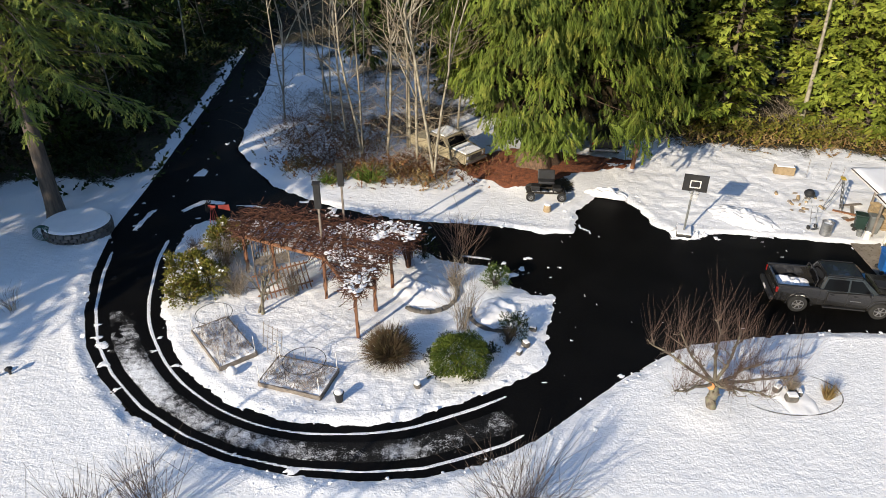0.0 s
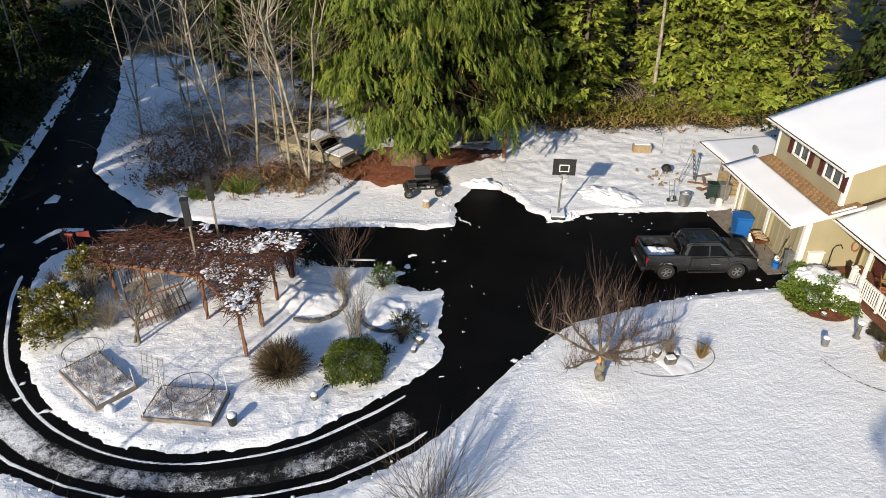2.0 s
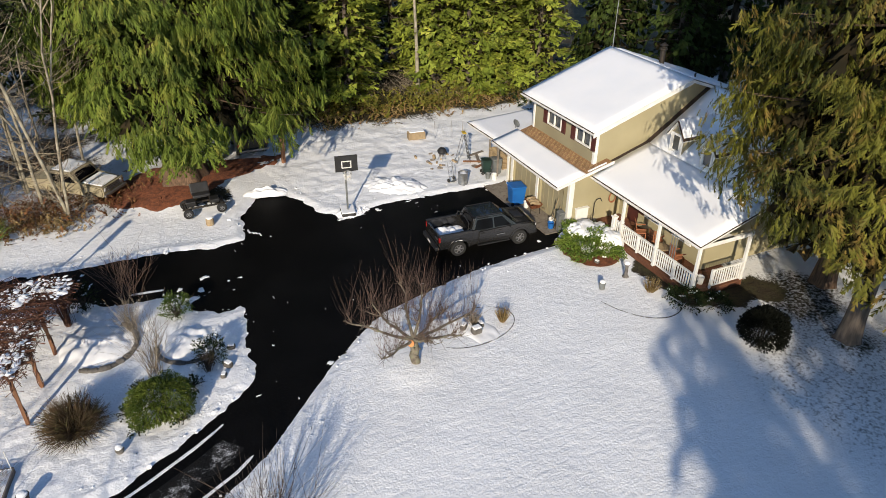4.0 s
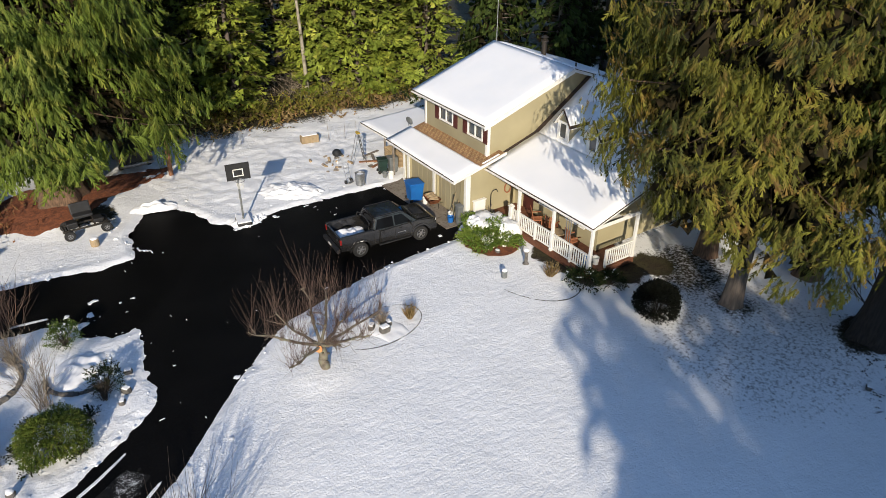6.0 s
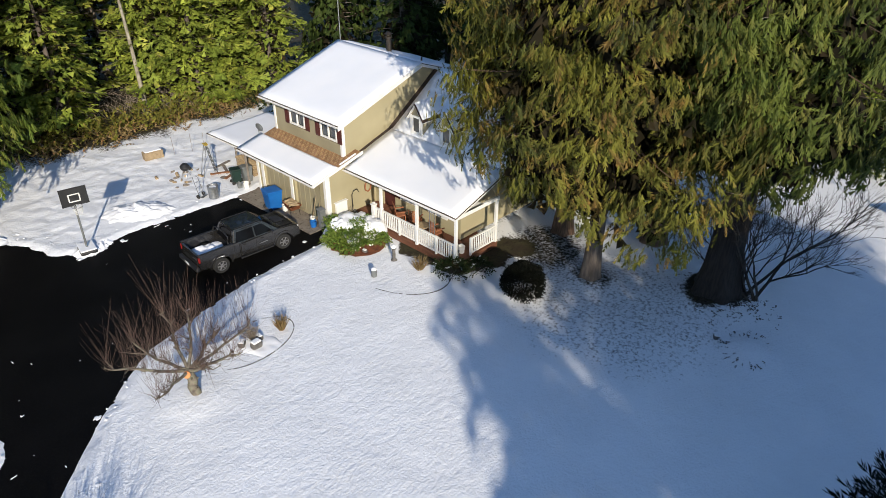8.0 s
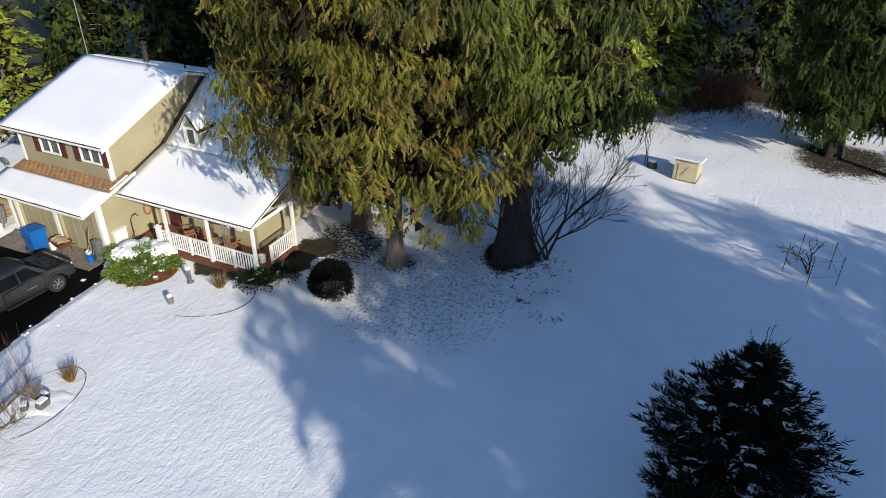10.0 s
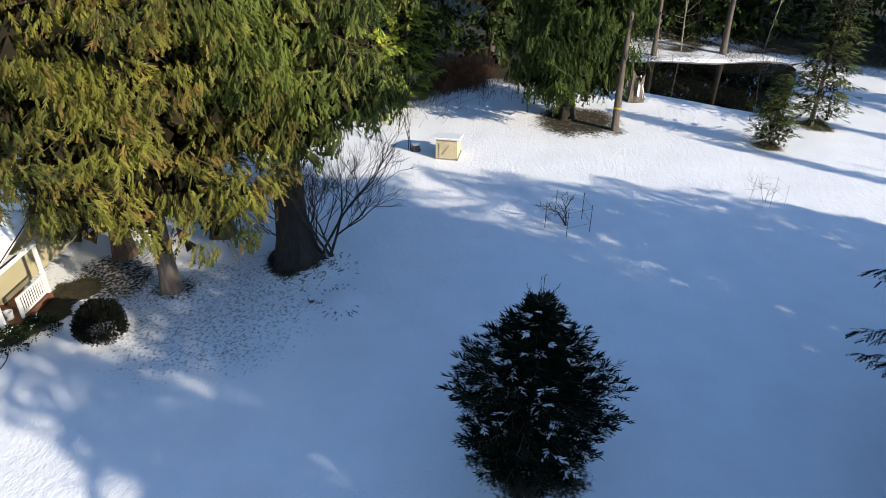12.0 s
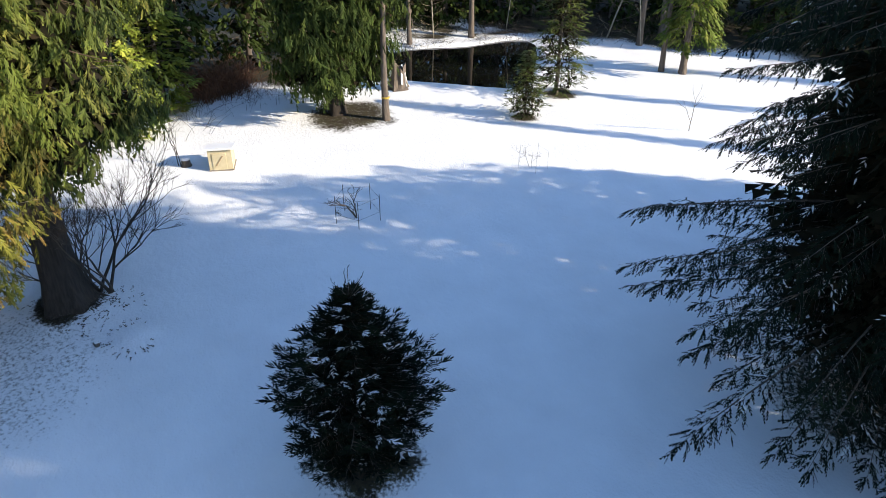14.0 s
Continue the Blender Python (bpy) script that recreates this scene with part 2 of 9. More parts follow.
CONCRETE = material("concrete", (0.24, 0.21, 0.17), (0.17, 0.14, 0.11), scale=1.5, rough=0.9, bump=0.3, bscale=50, fine=(0.10, 0.08, 0.06), fine_scale=6)
TRUCK = material("grey_car_paint", (0.046, 0.045, 0.045), (0.036, 0.035, 0.035), scale=1, rough=0.24, metal=0.6, coat=0.7)
CAR_BLACK = material("black_car_paint", (0.006, 0.006, 0.007), (0.008, 0.008, 0.009), scale=1, rough=0.2, coat=0.5)
BLACK = material("black_plastic", (0.012, 0.012, 0.013), (0.018, 0.018, 0.019), scale=6, rough=0.55)
RUBBER = material("tyre_rubber", (0.014, 0.014, 0.014), (0.02, 0.02, 0.02), scale=12, rough=0.9, bump=0.2)
ALLOY = material("alloy_rim", (0.30, 0.30, 0.31), (0.22, 0.22, 0.23), scale=8, rough=0.35, metal=0.5)
RED_LENS = material("red_lens", (0.30, 0.012, 0.010), (0.2, 0.01, 0.01), rough=0.2)
CLEAR_LENS = material("clear_lens", (0.55, 0.56, 0.58), (0.4, 0.4, 0.42), rough=0.1)
STEEL = material("galvanised_steel", (0.34, 0.35, 0.36), (0.24, 0.25, 0.26), scale=7, rough=0.45, metal=0.8)
DARK_METAL = material("dark_metal", (0.03, 0.028, 0.027), (0.05, 0.04, 0.03), scale=6, rough=0.6, metal=0.5)
BLUE_BIN = material("blue_plastic", (0.012, 0.13, 0.42), (0.010, 0.105, 0.36), scale=2, rough=0.45, bump=0.1)
GREEN_BIN = material("dark_green_plastic", (0.012, 0.035, 0.028), (0.01, 0.025, 0.02), scale=3, rough=0.5)
GREY_BIN = material("grey_plastic", (0.17, 0.18, 0.18), (0.12, 0.13, 0.13), scale=3, rough=0.6)
YELLOW = material("yellow_plastic", (0.48, 0.33, 0.04), (0.4, 0.28, 0.04), scale=4, rough=0.5)
TIMBER = material("weathered_red_timber", (0.25, 0.115, 0.055), (0.16, 0.075, 0.04), scale=4, rough=0.85, bump=0.4, bscale=22, stretch=(1, 1, 0.15), vary=0.15)
GREY_WOOD = material("grey_weathered_wood", (0.23, 0.20, 0.17), (0.14, 0.12, 0.10), scale=5, rough=0.9, bump=0.4, bscale=25, vary=0.15)
PALE_WOOD = material("pale_wood", (0.36, 0.27, 0.16), (0.26, 0.19, 0.11), scale=6, rough=0.85, bump=0.3, bscale=30, vary=0.1)
VINE = material("brown_vine_stems", (0.115, 0.045, 0.025), (0.06, 0.026, 0.016), scale=3, rough=0.9, vary=0.4, island=True)
TWIG_RED = material("reddish_twigs", (0.135, 0.085, 0.062), (0.07, 0.046, 0.036), scale=2, rough=0.85, vary=0.3, island=True)
TWIG_GREY_RED = material("grey_red_twigs", (0.095, 0.07, 0.056), (0.05, 0.037, 0.03), scale=2, rough=0.9, vary=0.3, island=True)
RUST_TWIG = material("rust_brown_stems", (0.20, 0.085, 0.040), (0.09, 0.042, 0.022), scale=2, rough=0.9, vary=0.35, island=True)
TWIG_TAN = material("tan_twigs", (0.27, 0.22, 0.15), (0.13, 0.105, 0.072), scale=2, rough=0.9, vary=0.35, island=True)
TWIG_GREY = material("grey_twigs", (0.26, 0.22, 0.17), (0.15, 0.12, 0.09), scale=2, rough=0.9, vary=0.3, island=True)
TWIG_DARK = material("dark_twigs", (0.06, 0.045, 0.035), (0.035, 0.028, 0.02), scale=2, rough=0.9, vary=0.3, island=True)
BIRCH_BARK = material("pale_alder_bark", (0.38, 0.345, 0.265), (0.18, 0.155, 0.115), scale=2.2, rough=0.9, bump=0.4, bscale=14, fine=(0.10, 0.09, 0.07), fine_scale=4, lean=0.05)
APPLE_BARK = material("lichened_bark", (0.25, 0.22, 0.165), (0.085, 0.07, 0.055), scale=6, rough=0.95, bump=1.0, bscale=14, fine=(0.15, 0.16, 0.10), fine_scale=6)
# cedar bark darkened to paint in the shade on the trunk
CEDAR_BARK_SHADED = material("shaded_cedar_bark", (0.040, 0.030, 0.023), (0.018, 0.014, 0.011), scale=2.5, rough=0.95, bump=0.9, bscale=9, stretch=(5, 5, 0.4))
CEDAR_BARK = material("cedar_bark", (0.17, 0.105, 0.066), (0.07, 0.045, 0.03), scale=2.5, rough=0.95, bump=0.9, bscale=9, stretch=(5, 5, 0.4))
DARK_BARK = material("fir_bark", (0.15, 0.12, 0.095), (0.07, 0.056, 0.046), scale=2.5, rough=0.95, bump=0.9, bscale=10, stretch=(3, 3, 0.5))
MULCH = material("red_bark_mulch", (0.27, 0.088, 0.036), (0.13, 0.043, 0.021), scale=5, rough=0.95, bump=1.0, bscale=40, fine=(0.06, 0.022, 0.013), fine_scale=22)
TAN_PAINT = material("faded_tan_paint", (0.36, 0.31, 0.20), (0.28, 0.24, 0.16), scale=2, rough=0.55, fine=(0.15, 0.13, 0.09), fine_scale=3, lean=0.1)
SHED_PAINT = material("pale_shed_paint", (0.50, 0.43, 0.28), (0.42, 0.36, 0.23), scale=2, rough=0.75, bump=0.1)
RED_PAINT = material("faded_red_paint", (0.33, 0.045, 0.03), (0.24, 0.035, 0.025), scale=4, rough=0.6)
HOSE = material("green_hose", (0.03, 0.11, 0.08), (0.02, 0.08, 0.06), scale=4, rough=0.5)
STONE = material("dark_stone", (0.13, 0.12, 0.11), (0.07, 0.065, 0.06), scale=4, rough=0.9, bump=0.5, bscale=12, vary=0.25)
TERRACOTTA = material("terracotta", (0.36, 0.14, 0.06), (0.28, 0.10, 0.05), scale=5, rough=0.8)
TARP = material("black_vinyl", (0.02, 0.02, 0.021), (0.03, 0.03, 0.031), scale=3, rough=0.4, bump=0.3, bscale=10)
WATER = material("pond_water", (0.006, 0.007, 0.006), (0.004, 0.004, 0.004), scale=1, rough=0.03, spec=0.22)

CEDAR = leafy("cedar_sprays", (0.055, 0.083, 0.012), (0.135, 0.178, 0.024), tip=(0.19, 0.20, 0.034))
CEDAR_RUST = leafy("rusty_cedar_sprays", (0.036, 0.043, 0.008), (0.157, 0.151, 0.021), tip=(0.170, 0.106, 0.027))
# sprays toned between lit and dim: half-shade put into the colour
CEDAR_HALF_SHADED = leafy("half_shaded_cedar_sprays", (0.028, 0.042, 0.008), (0.095, 0.118, 0.018), tip=(0.15, 0.145, 0.03))
# dim copy of the cedar green: shade of woods and far trees in the colour
CEDAR_SHADED = leafy("shaded_cedar_sprays", (0.016, 0.028, 0.008), (0.048, 0.070, 0.015), tip=(0.07, 0.09, 0.02), spec=0.08)
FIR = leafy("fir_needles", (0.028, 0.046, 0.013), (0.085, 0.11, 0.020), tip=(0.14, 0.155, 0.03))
# fir needles raised in brightness, painting sunlight on the drive-edge fir
FIR_SUNNED = leafy("sunned_fir_needles", (0.075, 0.105, 0.022), (0.20, 0.235, 0.042), tip=(0.27, 0.29, 0.06))
# bright copy for the north edge, with sunlight put into the needle colour
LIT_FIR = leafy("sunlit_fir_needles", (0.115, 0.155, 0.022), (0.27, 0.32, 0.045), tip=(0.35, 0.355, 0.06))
# set well below true needle colour: the crowns' shade is painted in
SPRUCE = leafy("shade_dark_needles", (0.005, 0.009, 0.006), (0.012, 0.019, 0.011), tip=(0.020, 0.030, 0.014), through_=0.03, spec=0.06)
RHODO = leafy("broad_evergreen_leaves", (0.030, 0.060, 0.012), (0.10, 0.145, 0.022), tip=(0.15, 0.17, 0.04), scale=1.5)
OLIVE_LEAF = leafy("olive_leaves", (0.075, 0.080, 0.014), (0.20, 0.195, 0.03), tip=(0.22, 0.13, 0.045), scale=1.8)
LAUREL = leafy("laurel_leaves", (0.060, 0.115, 0.018), (0.16, 0.225, 0.035), tip=(0.22, 0.26, 0.06), scale=1.6)
YEW_LEAF = leafy("yew_leaves", (0.030, 0.052, 0.010), (0.085, 0.115, 0.018), tip=(0.14, 0.15, 0.03), scale=1.8, spec=0.1)
# deep green of small bushes; on woodland brush it also stands for shade
DEEP_LEAF = leafy("shade_deep_green_leaves", (0.010, 0.018, 0.007), (0.026, 0.040, 0.012), tip=(0.045, 0.05, 0.02), scale=1.5, spec=0.08)
DRY_GRASS = leafy("dry_grass", (0.16, 0.11, 0.045), (0.30, 0.22, 0.10), tip=(0.22, 0.10, 0.04), scale=1.2)
BRAMBLE = leafy("rusty_bramble", (0.075, 0.035, 0.016), (0.20, 0.085, 0.036), tip=(0.16, 0.12, 0.05), scale=0.9)
ROOFING = material("dark_shingle_edge", (0.055, 0.032, 0.022), (0.03, 0.02, 0.015), scale=3, rough=0.9, bump=0.4, bscale=20)
# dead inner twigs, darkened so the gaps between boughs hold painted shade
INNER_SHADE = leafy("shade_dark_inner_twigs", (0.010, 0.009, 0.005), (0.026, 0.022, 0.011), tip=(0.035, 0.025, 0.013), through_=0.03, spec=0.06)

# ---- ground: one snow sheet to the horizon, the cleared drive below it ----
ISLAND = rounded([(-12.9, 31.3), (-13.1, 28.6), (-12.7, 26.2), (-12.0, 23.6), (-10.8, 21.3), (-9.4, 19.5), (-7.8, 18.2), (-6.0, 17.35), (-4.0, 17.05),
                  (-1.7, 17.25), (0.3, 18.0), (2.4, 19.1), (4.0, 20.2), (4.3, 21.95), (4.7, 23.5), (5.1, 24.95), (4.0, 25.2), (3.15, 25.85), (3.3, 26.35), (4.5, 26.68), (3.2, 27.0), (2.0, 27.5), (0.2, 28.0),
                  (-1.2, 29.0), (-4.1, 30.2), (-7.2, 31.4), (-10.5, 32.0)])
DRIVE_SOUTH = [(-20.5, 92.0), (-19.0, 69.0), (-18.2, 57.0), (-17.5, 44.3), (-17.0, 35.6), (-16.9, 30.6), (-16.2, 26.7), (-15.2, 23.6), (-14.1, 21.3), (-12.7, 19.4),
               (-10.8, 17.6), (-8.8, 16.3), (-7.0, 15.5), (-4.8, 14.95), (-2.6, 14.75), (-0.5, 14.9), (0.8, 15.35), (2.3, 15.95), (3.6, 16.85), (4.35, 17.5), (5.3, 18.35), (6.9, 19.7),
               (8.4, 20.75), (9.9, 21.6), (12.4, 22.1), (15.5, 22.55), (19.9, 22.4), (21.6, 23.0)]
DRIVE_NORTH = [(22.2, 29.6), (20.9, 29.4), (18.5, 30.0), (16.2, 30.25), (14.4, 30.55), (12.0, 30.4), (10.9, 31.6), (10.6, 33.2), (9.9, 34.5), (8.6, 34.6), (7.4, 33.1),
               (6.7, 30.5), (5.1, 30.5), (2.8, 31.2), (-0.1, 31.6), (-3.7, 32.3), (-6.9, 33.7), (-9.9, 35.8), (-12.0, 39.0), (-13.4, 41.3), (-14.0, 47.5), (-14.6, 55.0), (-16.3, 66.0), (-17.5, 92.0)]
DRIVE = np.array(DRIVE_SOUTH + DRIVE_NORTH)
POND = rounded([(54.4, -15.6), (51.8, -17.2), (49.5, -20.4), (47.4, -23.4), (47.2, -25.6), (50.6, -28.2), (56.0, -31.4), (60.0, -32.6), (61.0, -30.4), (60.3, -26.2), (61.0, -22.0), (60.4, -17.6), (57.6, -15.4)], 3)


def spaced(stops):
    """Grid lines: from stop to stop with the step given."""
    out = [stops[0][0]]
    for (a, s), (b, _) in zip(stops, stops[1:]):
        k = max(1, round((b - a) / s))
        out += list(np.linspace(a, b, k + 1)[1:])
    return np.array(out)


def snow_depth(x, y):
    """Height of the snow over the paved level; below zero the paving shows."""
    out, isl = gap_to(x, y, DRIVE), gap_to(x, y, ISLAND)
    edge = np.maximum(-isl, out) - 0.10                # above zero on snow
    near_house = ramp(x, 2, 8)
    ragged = rough_(x, y, 1.6, 3) * 0.30 + rough_(x, y, 0.40, 8, 4) * 0.42
    lone = rough_(x, y, 0.42, 21, 2) + rough_(x, y, 3.0, 22, 1) * 0.25
    h = np.clip((edge + ragged) * 0.22, -0.10, 0.075)
    # thrown-up rim
    h += 0.07 * np.exp(-((edge - 0.35) / 0.28) ** 2) * (0.4 + rough_(x, y, 0.7, 31)) * (out > -3)
    # lumps left on the paving
    h = np.where((edge < -0.15) & (edge > -2.4) & (lone > 0.29 + 0.05 * np.abs(edge)), 0.03, h)
    # the bend that wheels have packed
    w = -out / np.maximum(-out + isl, 0.05)            # 0 at the outer edge, 1 at the island
    there = (out < 0) & (isl > 0)
    bend = ramp(30.5 + rough_(x, y, 2.2, 15) * 4 - y, 0, 2.0) * ramp(3.4 + rough_(x, y, 1.5, 5) * 4 - x, 0, 1.6) * there
    mid = ramp(24.6 + rough_(x, y, 1.8, 16) * 5 + rough_(x, y, 0.5, 17, 3) * 3 - y, 0, 4.0)                # the packed middle begins further round
    wob = w + rough_(x, y, 3.0, 44, 2) * 0.04
    dust = rough_(x, y, 0.30, 51, 3) * 0.10 + rough_(x, y, 2.4, 61, 2) * 0.07
    prof = -0.025 + 0 * w
    for lo, hi, top in ((0.12, 0.185, 0.010), (0.31, 0.69, 0.012), (0.815, 0.88, 0.010)):
        band = np.minimum(ramp(wob, lo - 0.03, lo + 0.03), 1 - ramp(wob, hi - 0.03, hi + 0.03))
        prof = np.maximum(prof, -0.025 + band * (0.025 + top + dust * 0.10) * (mid if lo == 0.31 else 1))
    h = np.where((bend > 0.02) & (w > 0.02) & (w < 0.97), np.maximum(h, bend * (prof + 0.05) - 0.05), h)
    # broken wheel marks further up
    up = ((out < 0) & (isl > 0) & (y > 26) & (y < 33.5) & (x < -9)) | ((out < -0.3) & (y >= 33) & (y < 52) & (x < -12))
    h = np.where(up & ((np.abs(w - 0.30) < 0.035) | (np.abs(w - 0.62) < 0.03)) & (rough_(x, y, 1.3, 71) > 0.03), 0.03, h)
    # thin packed cover, ground through by wheels
    thin = np.where((bend > 0.02) & (w > 0.25) & (w < 0.75), 0.47 + 0.5 * np.abs(wob - 0.47) + rough_(x, y, 1.3, 81) * 0.36 + 0.10 * ramp(x, -7, -2) + 0.5 * ramp(x, 2.0, 3.8) + 0.4 * (1 - mid), np.where((bend > 0.02) & (w > 0.02) & (w < 0.97), 0.34, 0))
    return h, edge, out, isl, thin


def lie(x, y):
    """The broad lie of the land."""
    z = 0.25 * ramp(np.hypot(x - 27.2, y - 5.6), 2.6, 0.6) + 0.12 * ramp(np.hypot(x - 25.0, y - 10.4), 1.8, 0.4)
    z = z + 0.35 * ramp(np.hypot(x - 5.6, y - 38.4), 4.5, 1.2)
    z = z + 0.10 * ramp(np.hypot(x - 9.4, y - 18.0), 1.6, 0.3) + 0.16 * ramp(np.hypot(x - 24.1, y - 3.2), 1.1, 0.2) + 0.12 * ramp(np.hypot(x - 14.7, y + 2.85), 2.2, 0.4)
    return z - 0.42 * ramp(gap_to(x, y, POND), 0.25, -0.45) + 1.6 * ramp(np.hypot(x, y), 67.5, 84) * (y < -12) * (x > 30)


def ground_height(x, y):
    """Height of the ground at one place."""
    xa, ya = np.array([float(x)]), np.array([float(y)])
    return float(snow_depth(xa, ya)[0][0] + lie(xa, ya)[0])


def bareness(x, y):
    """Where litter and soil show through the snow: under crowns and in the woods; some spots paint shade."""
    b = 0.12 + 0.27 * ramp(-gap_to(x, y, ISLAND), 0.5, 1.4) * (0.75 + rough_(x, y, 1.2, 91))
    # spots south of the deck, at (26, 13.3) and (45.4, -10.8) also paint shade
    for cx, cy, r, top in ((23.6, 8.6, 8.5, 0.45), (27.2, 5.6, 2.2, 0.9), (25.0, 10.5, 2.0, 0.6), (22.3, 18.6, 1.3, 0.85), (22.2, 17.2, 1.3, 0.85), (22.3, 15.9, 1.4, 0.9), (23.6, 14.9, 1.5, 0.9), (25.2, 14.4, 1.5, 0.9), (6.0, 36.2, 2.2, 0.75), (26.0, 13.3, 3.6, 0.62), (15.1, -3.4, 2.8, 0.78), (5.6, 38.6, 3.2, 0.9),
                           (45.4, -10.8, 5.0, 0.72), (43.6, -13.0, 1.4, 0.6), (40.7, -22.0, 1.8, 0.8), (44.4, -26.7, 2.0, 0.8), (11.6, -20.0, 5.0, 0.62), (27.0, 20.0, 6.0, 0.7)):
        b = np.maximum(b, top * ramp(np.hypot(x - cx, y - cy) + rough_(x, y, 1.2, 7) * 1.2, r, r * 0.35))
    north = ramp(y - (43.2 - 0.16 * (x - 15)) + rough_(x, y, 1.8, 11) * 5.5, -3.6, 2.8) * (x > 11.5)
    woods = ramp(y - 35.4 - 0.3 * np.abs(x + 1) + rough_(x, y, 3, 20) * 5, 0, 10) * ramp(x + rough_(x, y, 2.5, 23) * 3, -13.5, -10.5) * (x < 11.5) * (0.50 + rough_(x, y, 2.2, 19) * 0.9)
    west = ramp(-17.55 - 0.055 * (y - 35) - x + rough_(x, y, 1.5, 29) * 0.7, 0, 0.5) * ramp(y + rough_(x, y, 2, 28) * 5, 34, 37.5) * 0.95
    east = ramp(x - 50 - 0.3 * (y + 12) + rough_(x, y, 3, 39) * 5, 0, 5) * (y > -17)
    far = ramp(np.hypot(x, y) + rough_(x, y, 4, 49) * 8 - 6 * ((y < -12) & (y > -33) & (x > 30)), 62, 72) * 0.85
    far_lawn = (0.30 + rough_(x, y, 3.5, 55) * 0.12) * ramp(x, 27, 33) * (y < 2)      # stalks and tracks on the far lawn
    bank = (0.56 + rough_(x, y, 1.6, 57) * 0.8) * ramp(x - 0.12 * (y + 25), 61.5, 63.5) * (y < -12)
    return np.clip(np.maximum.reduce([b, bank, north * 0.85, woods, west, east * 0.9, far, far_lawn]), 0, 1)


gx = spaced([(-400, 40), (-80, 4), (-40, 1.0), (-19, 0.08), (7, 0.13), (23, 0.35), (45, 0.28), (63, 0.7), (70, 4), (110, 40), (400, 1)])
gy = spaced([(-400, 40), (-110, 5), (-60, 1.0), (-32, 0.38), (13.5, 0.08), (34, 0.18), (43, 0.6), (75, 4), (110, 40), (400, 1)])
GX, GY = np.meshgrid(gx, gy)
H, EDGE, OUT, ISL, THIN = snow_depth(GX, GY)
BARE = np.maximum(bareness(GX, GY), THIN)
relief = rough_(GX, GY, 0.9, 2, 3) * 0.035 + rough_(GX, GY, 4.0, 6, 2) * 0.08
tracks = rough_(GX, GY, 0.35, 95, 2) * 0.07 * ramp(-ISL, 0.3, 1.0) + rough_(GX, GY, 0.55, 96, 3) * 0.15 * ramp(GY, 30.5, 33) * (GX > 10) * ramp(46 - GY, 0, 3)
GZ = H + lie(GX, GY) + (relief + tracks) * ramp(EDGE, 0.1, 0.9)
nx, ny = len(gx), len(gy)
idx = np.arange(nx * ny).reshape(ny, nx)
quads = np.stack([idx[:-1, :-1], idx[:-1, 1:], idx[1:, 1:], idx[1:, :-1]], -1).reshape(-1, 4)
# leave out what lies wholly under the paving
low = np.maximum.reduce([GZ[:-1, :-1], GZ[:-1, 1:], GZ[1:, 1:], GZ[1:, :-1]]).ravel() < -0.02
quads = quads[~(low & (gap_to(GX, GY, POND)[:-1, :-1].ravel() > 3))]
ground = tagged(sheet("ground", np.stack([GX, GY, GZ], -1).reshape(-1, 3), quads, SNOW_MAT, smooth=True),
                "snow-covered lawn and garden ground with litter under the trees", "ground", kind="structure")
lay = ground.data.attributes.new("bare", "FLOAT", "POINT")
lay.data.foreach_set("value", BARE.astype(np.float32).ravel())
lay = ground.data.attributes.new("paved", "FLOAT", "POINT")
lay.data.foreach_set("value", (THIN > 0).astype(np.float32).ravel())

# the paving, a strip between the outer lines
bm = bmesh.new()
vs = [bm.verts.new((x, y, 0)) for x, y in DRIVE]
bm.faces.new(vs)
bmesh.ops.triangulate(bm, faces=bm.faces)
r = bmesh.ops.extrude_face_region(bm, geom=list(bm.faces))
bmesh.ops.translate(bm, verts=[v for v in r["geom"] if isinstance(v, bmesh.types.BMVert)], vec=(0, 0, -0.25))
tagged(part("road", bm, ASPHALT), "wet black asphalt drive looping round a garden island", "driveway", kind="structure")

bm = bmesh.new()
bm.faces.new([bm.verts.new((x, y, -0.16)) for x, y in POND * 1.0])
tagged(part("water", bm, WATER), "still black pond water at the edge of the woods", "pond", kind="structure")

# ---- trees ----
rng = np.random.default_rng(7)


def frond(pairs, width, lobe, curl=0.25, sweep=0.55):
    """A flat spray along +y: narrow pointed lobes on both sides of a stalk, as triangles."""
    v = []
    for k in range(pairs):
        s = (k + 0.3) / pairs
        w = width * (1 - 0.75 * abs(2 * s - 0.75) ** 1.6)
        for side in (-1, 1):
            a, b_ = (0, s - lobe / 2, 0), (0, s + lobe / 2, 0)
            v += [a, b_, (side * w, s + w * sweep, -curl * w)]
    v += [(-0.03, 0.8, 0), (0.03, 0.8, 0), (0, 1.12, -0.05)]
    v = np.array(v, float)
    v[:, 2] -= 0.18 * v[:, 1] ** 2
    return v


def pennant(pairs, width, reach_, curl=0.25, taper=0.55):
    """A hanging spray along +y with overlapping pointed lobes, all joined at the stalk: (vertices, triangles)."""
    v, f = [(0, k / pairs * 0.86, 0) for k in range(pairs)] + [(0, 1.0, -0.06)], []
    for k in range(pairs):
        w = width * (1 - taper * (k / max(1, pairs - 1)) ** 1.5) * (0.8 if k == 0 else 1)
        for side in (-1, 1):
            v.append((side * w, min(1.02, k / pairs * 0.86 + reach_ * (1 + 0.12 * side)), -curl * w))
            f.append((k, k + 1, len(v) - 1) if side > 0 else (k + 1, k, len(v) - 1))
    v = np.array(v, float)
    v[:, 2] -= 0.12 * v[:, 1] ** 2
    return v, np.array(f)


